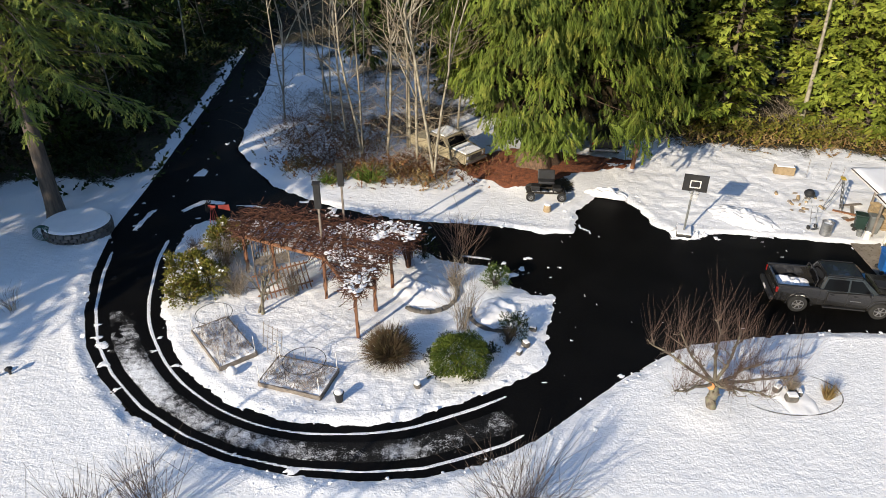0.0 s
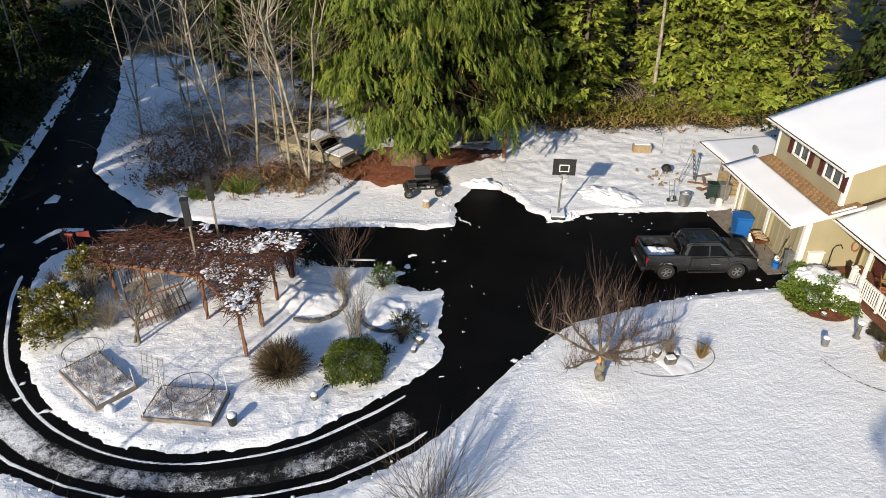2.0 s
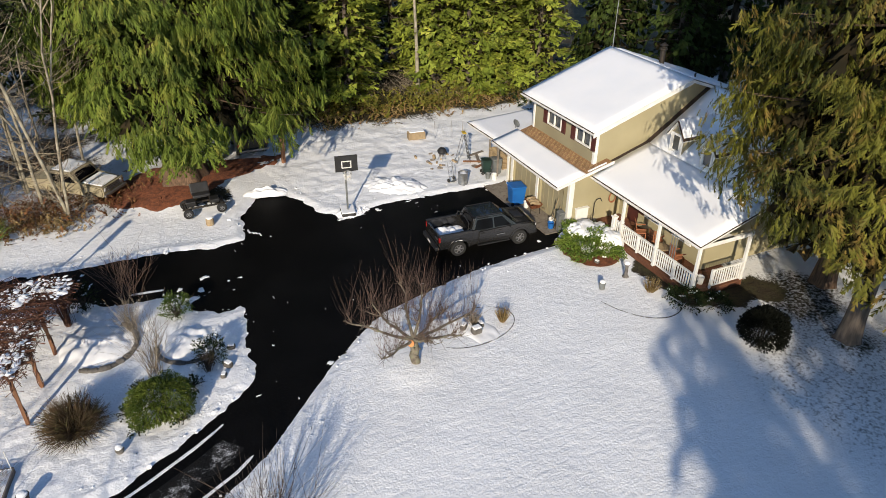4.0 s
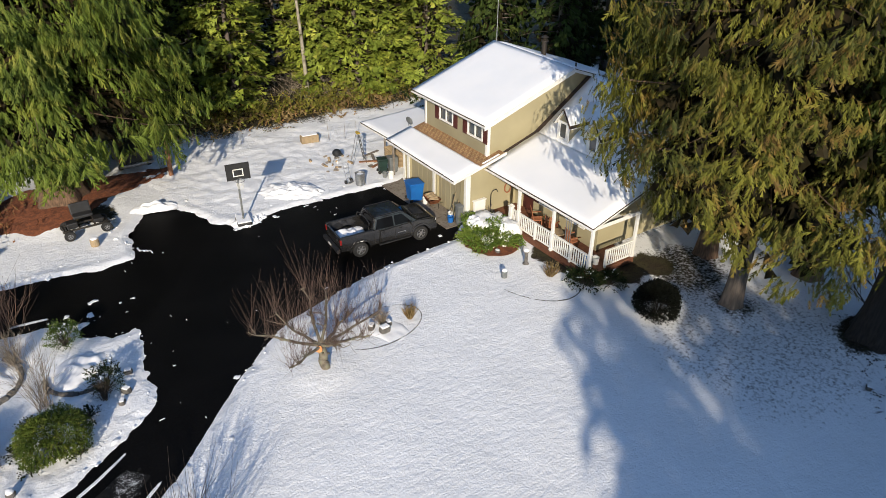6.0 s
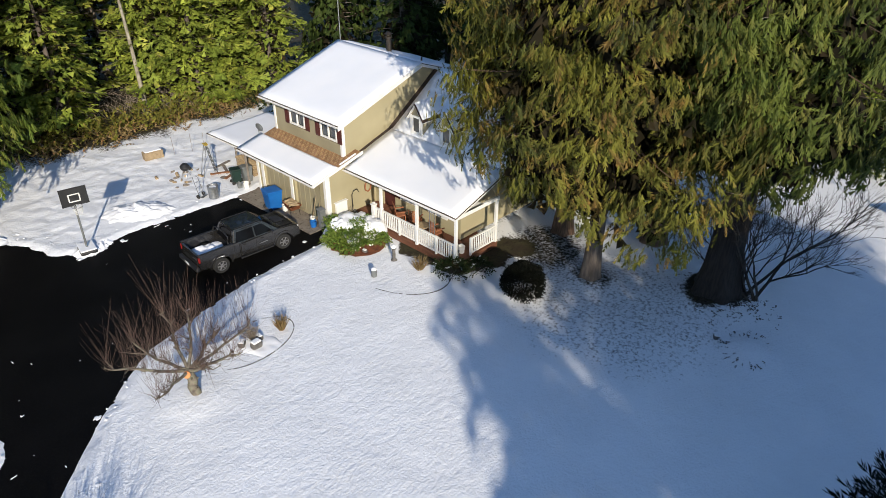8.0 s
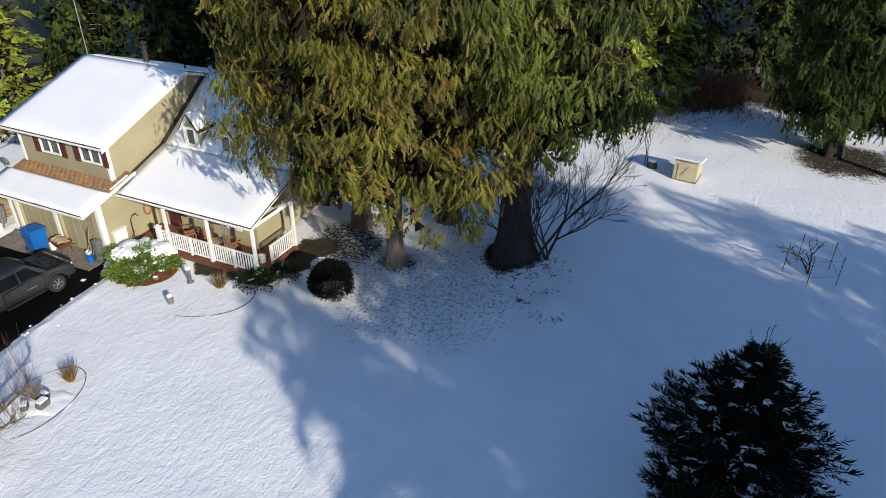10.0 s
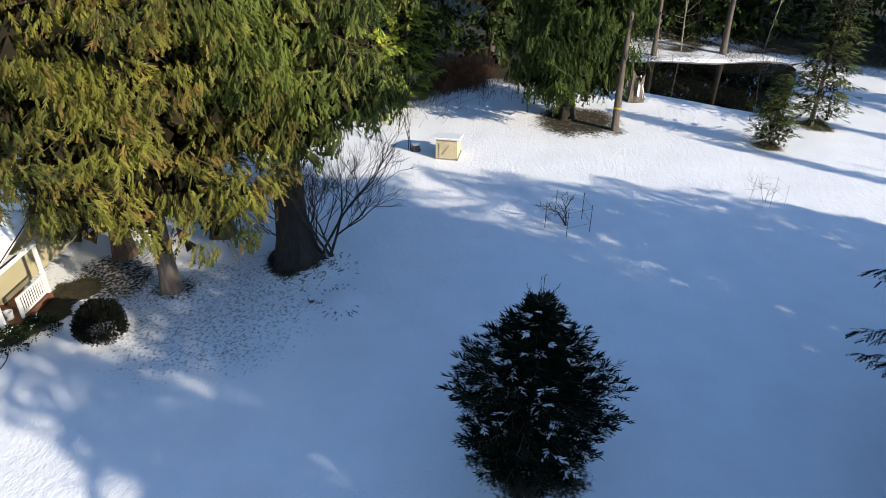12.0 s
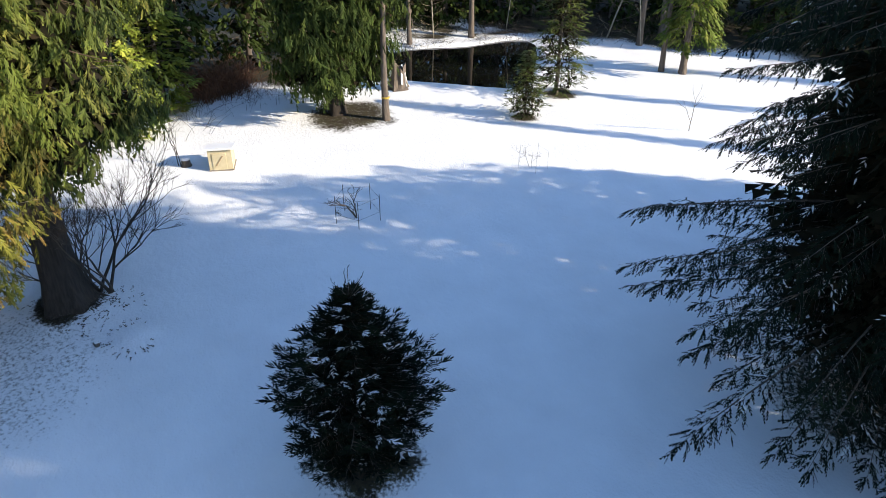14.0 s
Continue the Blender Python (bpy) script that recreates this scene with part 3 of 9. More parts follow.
def scatter_sprays(shape, pos, way, size, roll=0.5, flat=None):
    """All the sprays of a crown as one mesh; shape: loose triangles, or vertices with their triangles."""
    V, F = shape if isinstance(shape, tuple) else (shape, np.arange(len(shape)).reshape(-1, 3))
    n = len(pos)
    way = way / np.linalg.norm(way, axis=1, keepdims=True)
    up = np.tile([0, 0, 1.0], (n, 1)) if flat is None else flat
    up = up + rng.normal(0, roll, (n, 3))
    X = np.cross(way, up)
    X /= np.linalg.norm(X, axis=1, keepdims=True) + 1e-9
    Z = np.cross(X, way)
    v = pos[:, None] + size[:, None, None] * (V[None, :, :1] * X[:, None] + V[None, :, 1:2] * way[:, None] + V[None, :, 2:] * Z[:, None])
    return v.reshape(-1, 3), (F[None] + np.arange(n)[:, None, None] * len(V)).reshape(-1, 3)


SNOW_FINGER = (np.array([(0, -0.1, 0), (0, 1.05, 0), (0.12, 0.4, 0.03), (-0.12, 0.4, 0.03), (0, 0.4, 0.10)], float), np.array([(0, 2, 4), (2, 1, 4), (1, 3, 4), (3, 0, 4)]))
PENNANT = pennant(3, 0.24, 0.52)
BROAD = pennant(2, 0.36, 0.66, curl=0.3, taper=0.35)
LACY = pennant(4, 0.20, 0.36, curl=0.35, taper=0.6)
FRINGE = pennant(3, 0.22, 0.42, curl=0.3, taper=0.6)
FINGER = (np.array([(0, 0, 0), (0, 1, 0), (0.085, 0.35, 0), (-0.085, 0.35, 0), (0, 0.35, 0.085), (0, 0.35, -0.085)], float), np.array([(0, 2, 1), (0, 1, 3), (0, 4, 1), (0, 1, 5)]))
COARSE_FROND = frond(2, 0.22, 0.46, curl=0.3, sweep=0.9)
CORE_FROND = frond(2, 0.30, 0.44, curl=0.3, sweep=0.7)
LIGHT_FROND = frond(3, 0.22, 0.34, curl=0.25, sweep=0.9)


def bars(lines, n=3):
    """Thin tapered bars as one mesh: lines of (points, start radius, end radius)."""
    V, F, base = [], [], 0
    ang = np.arange(n) * math.tau / n
    for pts, r0, r1 in lines:
        p = np.asarray(pts, float)
        d = np.gradient(p, axis=0)
        d /= np.linalg.norm(d, axis=1, keepdims=True) + 1e-9
        s = np.cross(d, [0.31, 0.22, 0.93])
        s /= np.linalg.norm(s, axis=1, keepdims=True) + 1e-9
        u = np.cross(s, d)
        r = np.linspace(r0, r1, len(p))[:, None, None]
        ring = p[:, None] + r * (s[:, None] * np.cos(ang)[None, :, None] + u[:, None] * np.sin(ang)[None, :, None])
        V.append(ring.reshape(-1, 3))
        for i in range(len(p) - 1):
            for k in range(n):
                a, b_ = base + i * n + k, base + i * n + (k + 1) % n
                F.append((a, b_, b_ + n, a + n))
        base += len(p) * n
    return np.concatenate(V), np.array(F)


def trunk_mesh(height, r, flare=1.6, bend=0.3, n=12, ribs=0.0, steps=14):
    bm = bmesh.new()
    rings = []
    for i in range(steps + 1):
        s = (i / steps) ** 1.5
        z = s * height
        rad = r * (1 - 0.9 * s) * (1 + (flare - 1) * math.exp(-z / (1.1 * r + 0.05)))
        ring = []
        for k in range(n):
            a = k * math.tau / n
            rr = rad * (1 + ribs * math.cos(a * 5 + 0.4) * math.exp(-z / 2.5) + 0.03 * math.sin(a * 3 + z))
            ring.append(bm.verts.new((rr * math.cos(a) + bend * math.sin(z * 0.35), rr * math.sin(a) + bend * 0.6 * math.sin(z * 0.27 + 1) - bend * 0.505, z - 0.25)))
        rings.append(ring)
    for r0, r1 in zip(rings, rings[1:]):
        for k in range(n):
            bm.faces.new((r0[k], r0[(k + 1) % n], r1[(k + 1) % n], r1[k]))
    bm.faces.new(rings[-1])
    return bm


def conifer(name, x, y, height, radius, low, mat, shape, label, trunk=0.35, boughs=120, per=26, size=(0.5, 0.9), droop=0.35, hang=0.7, bark=None, flare=1.5,
            ribs=0.0, snow=0.0, snow_size=0.75, top=None, taper=0.9, turn=None, inner=0.25, rise=0.12, category="conifer", seed=0, profile=None, group="", upto=None, fan=0, spread=0.55, ragged=(0.6, 1.12), wide=0.16, core=0, points=4, plate=False):
    """A needle tree: trunk, drooping boughs, sprays on them, snow where it lies."""
    global rng
    rng = np.random.default_rng(100 + seed)
    t = thing(name, pose(x, y, ground_height(x, y) if abs(x) < 60 and abs(y) < 60 else 0.0), label, category, group)
    part("trunk", trunk_mesh(height * 0.95, trunk, flare, 0.12, 14, ribs), bark or DARK_BARK, t, smooth=True)
    top_z = upto or height
    P, D, S, lines, SP, SD, SS, CP, CD, N = [], [], [], [], [], [], [], [], [], []
    for i in range(boughs):
        f = (i + rng.random()) / boughs
        z = low + (top_z - low) * f ** 0.85
        q = (z - low) / (height - low)
        L = radius * (profile(q) if profile else (1 - q) ** taper) * rng.uniform(*ragged) + 0.15
        a = i * 2.399 + rng.normal(0, 0.3)
        if turn:
            L *= turn(a, z)
        if L < 0.2:
            continue
        out = np.array([math.cos(a), math.sin(a), 0])
        s = np.linspace(0, 1, points)[:, None]
        line = np.array([0, 0, z]) + out * L * s + np.array([0, 0, 1.0]) * L * (rise * s - droop * s ** 2)
        lines.append((line, 0.02 + 0.012 * L, 0.006))
        k = max(4, int(per * L / radius * (0.6 + 0.8 * rng.random())))
        ss = inner + (1 - inner) * rng.random(k) ** 0.75
        side = rng.normal(0, wide * L + 0.12, k)
        lat = np.array([-out[1], out[0], 0])
        p = np.array([0, 0, z]) + out * L * ss[:, None] + np.array([0, 0, 1.0]) * (L * (rise * ss - droop * ss ** 2) + rng.normal(0, 0.10, k))[:, None] + lat * (side * (1.15 - 0.6 * ss))[:, None]
        d = out * rng.uniform(0.5, 1.0, k)[:, None] + lat * (np.sign(side) * rng.uniform(0.1, 0.8, k))[:, None] + np.array([0, 0, -hang]) * rng.uniform(0.5, 1.3, k)[:, None]
        z_s = rng.uniform(*size, k) * (0.75 + 0.35 * (1 - q))
        if fan:                                        # each place carries a fan of sprays in one hanging plane
            d = d + rng.normal(0, 0.28, (k, 3))
            dn = d / np.linalg.norm(d, axis=1, keepdims=True)
            across = np.cross(dn, (np.array([0, 0, 1.0]) if plate else out) + rng.normal(0, 0.35, (k, 3)))
            across /= np.linalg.norm(across, axis=1, keepdims=True) + 1e-9
            turn_ = rng.uniform(-1.0, 1.0, (k, fan)) * spread * 2
            back = rng.uniform(0.0, 0.55, (k, fan))
            d = (dn[:, None] * np.cos(turn_)[..., None] + across[:, None] * np.sin(turn_)[..., None]).reshape(-1, 3) + rng.normal(0, 0.10, (k * fan, 3))
            p = (p[:, None] - dn[:, None] * (back * z_s[:, None])[..., None] + across[:, None] * (turn_ * 0.22 * z_s[:, None])[..., None]).reshape(-1, 3)
            N.append(np.repeat(np.cross(across, dn), fan, axis=0))
            z_s = np.repeat(z_s, fan) * rng.uniform(0.55, 0.85, k * fan)
            k *= fan
        P.append(p)
        D.append(d)
        S.append(z_s)
        if core and L > 0.3 * radius:                  # the thick inside of the crown, coloured dark for shade
            c = int(core)
            sc = rng.uniform(0.03, 0.55, c)
            CP.append(np.array([0, 0, z]) + out * (L * sc)[:, None] + lat * rng.normal(0, 0.14 * L, c)[:, None] + np.array([0, 0, 1.0]) * (L * (rise * sc - droop * sc ** 2) + rng.normal(0, 0.2, c))[:, None])
            CD.append(out + rng.normal(0, 0.6, (c, 3)))
        if snow:
            m = rng.random(k) < (snow * 4.5 if rng.random() < 0.22 else 0)
            SP.append(p[m] + np.array([0, 0, 0.035]))
            SD.append(d[m])
            SS.append(S[-1][m] * snow_size)
    v, f = scatter_sprays(shape, np.concatenate(P), np.concatenate(D), np.concatenate(S), 0.16 if fan else 0.35, np.concatenate(N) if fan else None)
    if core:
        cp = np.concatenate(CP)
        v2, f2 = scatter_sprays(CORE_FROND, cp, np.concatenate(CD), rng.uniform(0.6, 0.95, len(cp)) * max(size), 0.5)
        sheet("inner_growth", v2, f2, INNER_SHADE, t, "dead inner growth, coloured dark to stand for shade in the crown")
    sheet("crown", v, f, mat, t)
    v, f = bars(lines)
    sheet("bough", v, f, bark or DARK_BARK, t)
    if snow:
        v, f = scatter_sprays(shape, np.concatenate(SP), np.concatenate(SD), np.concatenate(SS), 0.2)
        sheet("snow", v, f, SNOW, t, "patches of snow on the boughs")
    return t


def cedar(x, y, height, radius, low, mat, label, trunk=0.5, boughs=280, per=110, size=(0.42, 0.78), droop=0.22, rise=0.08, flare=1.6, ribs=0.12, seed=0, upto=19.0, taper=0.4,
          turn=None, inner=0.56, wide=0.42, ragged=(0.74, 1.06), core=14, dead=22, shape=PENNANT, bark=None, relief_=0.7, bunch=4):
    """A red cedar: arching boughs, each a shelf of hanging pointed sprays, and an inside coloured dark for shade."""
    global rng
    rng = np.random.default_rng(100 + seed)
    t = thing("cedar_tree", pose(x, y, ground_height(x, y)), label, "cedar tree")
    part("trunk", trunk_mesh(height * 0.95, trunk, flare, 0.12, 24, ribs), bark or CEDAR_BARK, t, smooth=True)
    up = np.array([0, 0, 1.0])
    P, D, S, N, CP, CD, lines, bare_ = [], [], [], [], [], [], [], []
    for i in range(boughs):
        z = low + (upto - low) * ((i + rng.random()) / boughs) ** 0.92
        q = (z - low) / (height - low)
        a = i * 2.399 + rng.normal(0, 0.3)
        clump = noise.noise(Vector((math.cos(a) * 1.7, math.sin(a) * 1.7, z * 0.28 + seed * 7)))
        L = radius * (1 - q) ** taper * rng.uniform(*ragged) * min(1.0, max(0.38, 0.82 + relief_ * clump))
        if turn:
            L *= turn(a, z)
        out = np.array([math.cos(a), math.sin(a), 0])
        lat = np.array([-out[1], out[0], 0])
        dr = droop * rng.uniform(0.45, 1.3)

        def along(s_):
            return up * z + out * (L * s_)[:, None] + up * (L * (rise * s_ - dr * s_ ** 2 + 0.10 * s_ ** 5))[:, None]
        lines.append((along(np.linspace(0, 0.86, 5)), 0.02 + 0.010 * L, 0.006))
        k = max(4, int(per * L / radius * rng.uniform(0.7, 1.2)))       # bunches, each of several sprays
        s_ = 1.02 - (1 - inner) * rng.random(k) ** 1.25
        side = rng.uniform(-1, 1, k) * (wide * L * (1.2 - 0.85 * s_) + 0.10)
        p = along(s_) + lat * side[:, None] - up * (np.abs(side) * 0.35 + rng.random(k) ** 1.3 * 0.6)[:, None]
        d = -up + out * (rng.uniform(0.05, 0.6, k) if bunch < 6 else rng.uniform(-0.1, 0.36, k))[:, None] + lat * (np.sign(side) * rng.uniform(-0.15, 0.5, k))[:, None] + rng.normal(0, 0.18, (k, 3))
        z_s = rng.uniform(*size, k) * (0.8 + 0.3 * (1 - q))
        p, d, z_s = np.repeat(p, bunch, 0), np.repeat(d, bunch, 0), np.repeat(z_s, bunch)
        k *= bunch
        P.append(p + rng.normal(0, 0.28 if bunch < 6 else 0.36, (k, 3)) * z_s[:, None])
        D.append(d + rng.normal(0, 0.22 if bunch < 6 else 0.34, (k, 3)))
        N.append(out + up * 0.5 + rng.normal(0, 0.55, (k, 3)))
        S.append(z_s * rng.uniform(0.7, 1.1, k))
        c = int(core)
        sc = rng.uniform(0.08, 0.70, c)
        CP.append(along(sc) + lat * rng.normal(0, 0.13 * L, c)[:, None] - up * rng.random(c)[:, None] * 0.5)
        CD.append(-up * 0.7 + out * 0.6 + rng.normal(0, 0.5, (c, 3)))
        if i % max(1, boughs // dead) == 0:            # a bleached dead twig that stands out of the green
            e = along(np.array([0.8, 0.95]))
            d = out + lat * rng.normal(0, 0.6) + up * rng.normal(0, 0.35)
            bare_.append((np.array([e[0], e[1] + d * 0.1 + up * 0.05, e[1] + d * 0.22 + up * rng.normal(0.1, 0.1), e[1] + d * rng.uniform(0.25, 0.45) + up * rng.normal(0.1, 0.2)]), 0.011, 0.004))
    v, f = scatter_sprays(shape, np.concatenate(P), np.concatenate(D), np.concatenate(S), 0.2, np.concatenate(N))
    sheet("crown", v, f, mat, t)
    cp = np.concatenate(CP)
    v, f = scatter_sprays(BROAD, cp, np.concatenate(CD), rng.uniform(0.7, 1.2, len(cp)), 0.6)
    sheet("inner_growth", v, f, INNER_SHADE, t, "dead inner growth, coloured dark to stand for shade in the crown")
    v, f = bars(lines)
    sheet("bough", v, f, CEDAR_BARK, t)
    v, f = bars(bare_)
    tagged(sheet("deadwood", v, f, TWIG_GREY, t), "bleached dead twigs", kind="stuff")
    return t


def plumed(name, x, y, height, low, mat, label, category, reach, boughs=100, twigs=5, every=0.22, half=0.30, size=(0.2, 0.34), rise=0.1, droop=0.3, tip_up=0.0, angle=55, sag=0.3,
           hang=0.4, lift=0.0, snow=0.0, shape=None, trunk=0.3, bark=None, flare=1.4, seed=0, upto=None, core=8, core_size=0.6, first=0.25, leader=0, extra=(), cross=0.5, thin_from=99.0, thick_from=99.0):
    """A needle tree whose boughs carry side shoots in one plane, and these their needled twigs; reach(angle, height) is a bough's length."""
    global rng
    rng = np.random.default_rng(1300 + seed)
    t = thing(name, pose(x, y, ground_height(x, y)), label, category)
    part("trunk", trunk_mesh(height * 0.97, trunk, flare, 0.06, 12), bark or DARK_BARK, t, smooth=True)
    up = np.array([0, 0, 1.0])
    P, D, S, N, SP, SD, SS, CP, CS, lines = [], [], [], [], [], [], [], [], [], []
    plan = [(i * 2.399 + rng.normal(0, 0.25), low + ((upto or height) - low) * ((i + rng.random()) / boughs) ** 0.9, None) for i in range(boughs)]
    for a, z, L in plan + list(extra):
        L = L or reach(a, z) * rng.uniform(0.82, 1.1)
        if L < 0.12:
            continue
        out = np.array([math.cos(a), math.sin(a), 0])
        lat = np.array([-out[1], out[0], 0])
        dr, ri = droop * rng.uniform(0.75, 1.25), rise * rng.uniform(0.7, 1.3)

        def along(s_):
            return up * z + out * (L * s_)[..., None] + up * (L * (ri * s_ - dr * s_ ** 2 + tip_up * s_ ** 4))[..., None]
        lines.append((along(np.linspace(0, 1, 6)), 0.012 + 0.008 * L, 0.005))
        nb = max(3, int(L * (1 - first) / (every if z < thin_from else every * 2.4)))
        sj = first + (1 - first) * (np.arange(nb) + rng.random(nb)) / nb
        sj[-1] = 1.0
        sg = np.where(np.arange(nb) % 2 == 0, 1.0, -1.0)
        an = np.radians(angle * rng.uniform(0.45, 1.35, nb)) * np.where(sj > 0.97, 0.1, 1)
        b = out * np.cos(an)[:, None] + lat * (sg * np.sin(an))[:, None] + up * (lift + rng.normal(0, 0.12, nb))[:, None]
        l = half * L ** 0.8 * np.minimum(1.0, 1.35 * (1.12 - sj)) * rng.uniform(0.7, 1.25, nb) + 0.12
        u = (np.arange(twigs) + rng.random((nb, twigs))) / twigs
        p = along(sj)[:, None] + b[:, None] * (l[:, None] * u)[..., None] - up * (sag * l[:, None] * u ** 2)[..., None]
        alt = np.where(rng.random((nb, twigs)) < 0.5, 1.0, -1.0) * np.where(u > 0.85, 0.15, 1)
        perp = np.cross(up, b)
        d = b[:, None] * 0.8 + perp[:, None] * (alt * cross)[..., None] - up * (hang * rng.uniform(0.4, 1.4, (nb, twigs)))[..., None] + rng.normal(0, 0.13, (nb, twigs, 3))
        z_s = rng.uniform(*size, (nb, twigs)) * (0.85 + 0.3 * (1 - u))
        P.append(p.reshape(-1, 3))
        D.append(d.reshape(-1, 3))
        S.append(z_s.ravel())
        N.append(np.tile(up, (nb * twigs, 1)))
        lines += [(np.array([along(sj[j:j + 1])[0], p[j, twigs // 2], p[j, -1]]), 0.008, 0.003) for j in range(0, nb, 2)]
        if snow:
            m = rng.random(nb) < snow * np.where(sj > 0.45, 1.0, 0.2) * 2 * (rng.random() < 0.6)
            if m.any():
                SP.append(p[m].reshape(-1, 3) + up * 0.03)
                SD.append(d[m].reshape(-1, 3) * np.array([1, 1, 0.5]))
                SS.append(z_s[m].ravel() * 0.8)
        sc = rng.uniform(0.03, 0.62 if L < 4 else 0.5, core)
        CP.append(along(sc) + lat * rng.normal(0, 0.12 * L, core)[:, None] + rng.normal(0, 0.1, (core, 3)))
        CS.append(np.full(core, core_size * (1.7 if z > thick_from else min(1.0, 0.25 + L / 1.6))))
    for k in range(leader):                            # the top shoots
        a = k * math.tau / max(1, leader - 1)
        e = np.array([math.cos(a), math.sin(a), 0]) * (0.28 if k else 0.0)
        pts = np.array([(0, 0, height - 0.35), up * (height - 0.1) + e * 0.8, up * (height + (0.16 if k else 0.55)) + e * 1.5])
        lines.append((pts, 0.012, 0.008))
        m_ = 7
        uu = np.linspace(0.1, 1, m_)[:, None]
        P.append(pts[0] + (pts[2] - pts[0]) * uu)
        D.append((pts[2] - pts[0]) / np.linalg.norm(pts[2] - pts[0]) + rng.normal(0, 0.35, (m_, 3)))
        S.append(np.full(m_, 0.14))
        N.append(np.tile(up, (m_, 1)))
    v, f = scatter_sprays(shape, np.concatenate(P), np.concatenate(D), np.concatenate(S), 0.3, np.concatenate(N))
    sheet("crown", v, f, mat, t)
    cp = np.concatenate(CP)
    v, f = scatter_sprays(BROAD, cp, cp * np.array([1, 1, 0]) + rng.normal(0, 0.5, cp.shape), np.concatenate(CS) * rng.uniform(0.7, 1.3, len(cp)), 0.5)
    sheet("inner_growth", v, f, INNER_SHADE, t, "dead inner growth, coloured dark to stand for shade in the crown")
    v, f = bars(lines)
    sheet("bough", v, f, bark or DARK_BARK, t)
    if SP:
        v, f = scatter_sprays(SNOW_FINGER, np.concatenate(SP), np.concatenate(SD), np.concatenate(SS), 0.15)
        sheet("snow", v, f, SNOW, t, "patches of snow on the boughs")
    return t


def twig_tree(seed, height, spread, forks=3, levels=4, r=0.07, up=0.5, kink=0.25, shrink=0.72, stems=1, length=None, first=0.3, sides=0):
    """The bars of a leafless tree, by splitting limbs."""
    g = np.random.default_rng(seed)
    lines = []

    def grow(p, d, L, rad, lev):
        n = 5 if lev < 2 else 4
        pts = [p]
        for _ in range(n - 1):
            d = d + g.normal(0, kink / n, 3) + np.array([0, 0, up * 0.12])
            d /= np.linalg.norm(d)
            pts.append(pts[-1] + d * L / (n - 1))
        lines.append((pts, rad, rad * (0.62 if lev < levels else 0.35)))
        if lev >= levels:
            return
        for k in range(sides if lev == 0 else 0):      # short side limbs all up the stem
            j = g.integers(1, n)
            st = pts[j - 1] + (pts[j] - pts[j - 1]) * g.random()
            nd = np.array([g.normal(), g.normal(), 0.35])
            grow(st, nd / np.linalg.norm(nd), L * 0.17 * g.uniform(0.6, 1.2), rad * 0.22, levels - 2)
        for k in range(forks + (g.random() < 0.5)):
            j = g.integers(max(1, n // 2), n) if k else n - 1
            nd = d + g.normal(0, spread, 3) * np.array([1, 1, 0.6])
            nd /= np.linalg.norm(nd)
            grow(pts[j], nd, L * shrink * g.uniform(0.75, 1.15), rad * g.uniform(0.5, 0.66), lev + 1)
    L0 = length or height * 0.42
    for s in range(stems):
        d = np.array([g.normal(0, first), g.normal(0, first), 1.0])
        grow(np.array([g.normal(0, 0.05 * stems), g.normal(0, 0.05 * stems), -0.1]), d / np.linalg.norm(d), L0 * g.uniform(0.85, 1.1), r * g.uniform(0.75, 1.1), 0)
    return lines


def bare_tree(name, x, y, lines, label, category, mat, thick=0.03, twig_mat=None, group="", n=5):
    """Limbs thicker than thick become the trunk, the rest the twigs."""
    t = thing(name, pose(x, y, ground_height(x, y)), label, category, group)
    big, small = [l_ for l_ in lines if l_[1] >= thick], [l_ for l_ in lines if l_[1] < thick]
    if big:
        v, f = bars(big, n + 2)
        sheet("trunk", v, f, mat, t, smooth=True)
    if small:
        v, f = bars(small, 3)
        sheet("twigwork", v, f, twig_mat or mat, t)
    return t

# ---- the house: x runs back from the garage front, y along it to the north ----
A_X, A_Y, TURN = 21.1, 23.2, 6.0
HOUSE_POSE = pose(A_X, A_Y, 0, 0, 0, -TURN)
house = thing("house", HOUSE_POSE, "cream two-storey house with snowy roofs and a white-railed porch", "house")


def wall(mat, outline, axis, a, b, label=""):
    return part("wall", prism(bmesh.new(), outline, axis, a, b), mat, house, label)


# garage storey
for y, w in ((0.28, 0.56), (3.0, 0.5), (5.87, 0.66)):
    part("wall", box(bmesh.new(), 0.09, y, 1.40, 0.18, w, 2.8), SIDING, house)
part("lintel", box(bmesh.new(), 0.09, 3.1, 2.5, 0.17, 5.9, 0.6), SIDING, house)
wall(SIDING, [(0.18, 0), (11.8, 0), (11.8, 2.9), (3.0, 3.3), (0.18, 2.85)], "y", 0.0, 0.18)
wall(SIDING, [(0.18, 0), (11.8, 0), (11.8, 2.9), (3.0, 3.3), (0.18, 2.85)], "y", 6.02, 6.2)
for y0, y1 in ((0.56, 2.75), (3.25, 5.54)):
    door = part("garage_door", box(bmesh.new(), 0.16, (y0 + y1) / 2, 1.1, 0.06, y1 - y0, 2.2, 0.01), SIDING_SHADED, house, "garage door, siding colour darkened for shade")
    for k in range(5):
        part("groove_bar", box(bmesh.new(), 0.122, y0 + (k + 0.5) * (y1 - y0) / 5, 1.1, 0.02, 0.06, 2.1, 0.004), SIDING_SHADED, door)
for y, w in ((0.09, 0.2), (3.0, 0.22), (5.66, 0.22), (6.12, 0.18)):
    part("corner_trim", box(bmesh.new(), -0.02, y, 1.35, 0.06, w, 2.7, 0.008), WHITE, house)
part("corner_trim", box(bmesh.new(), 0.10, -0.02, 1.35, 0.2, 0.05, 2.7, 0.008), WHITE, house)
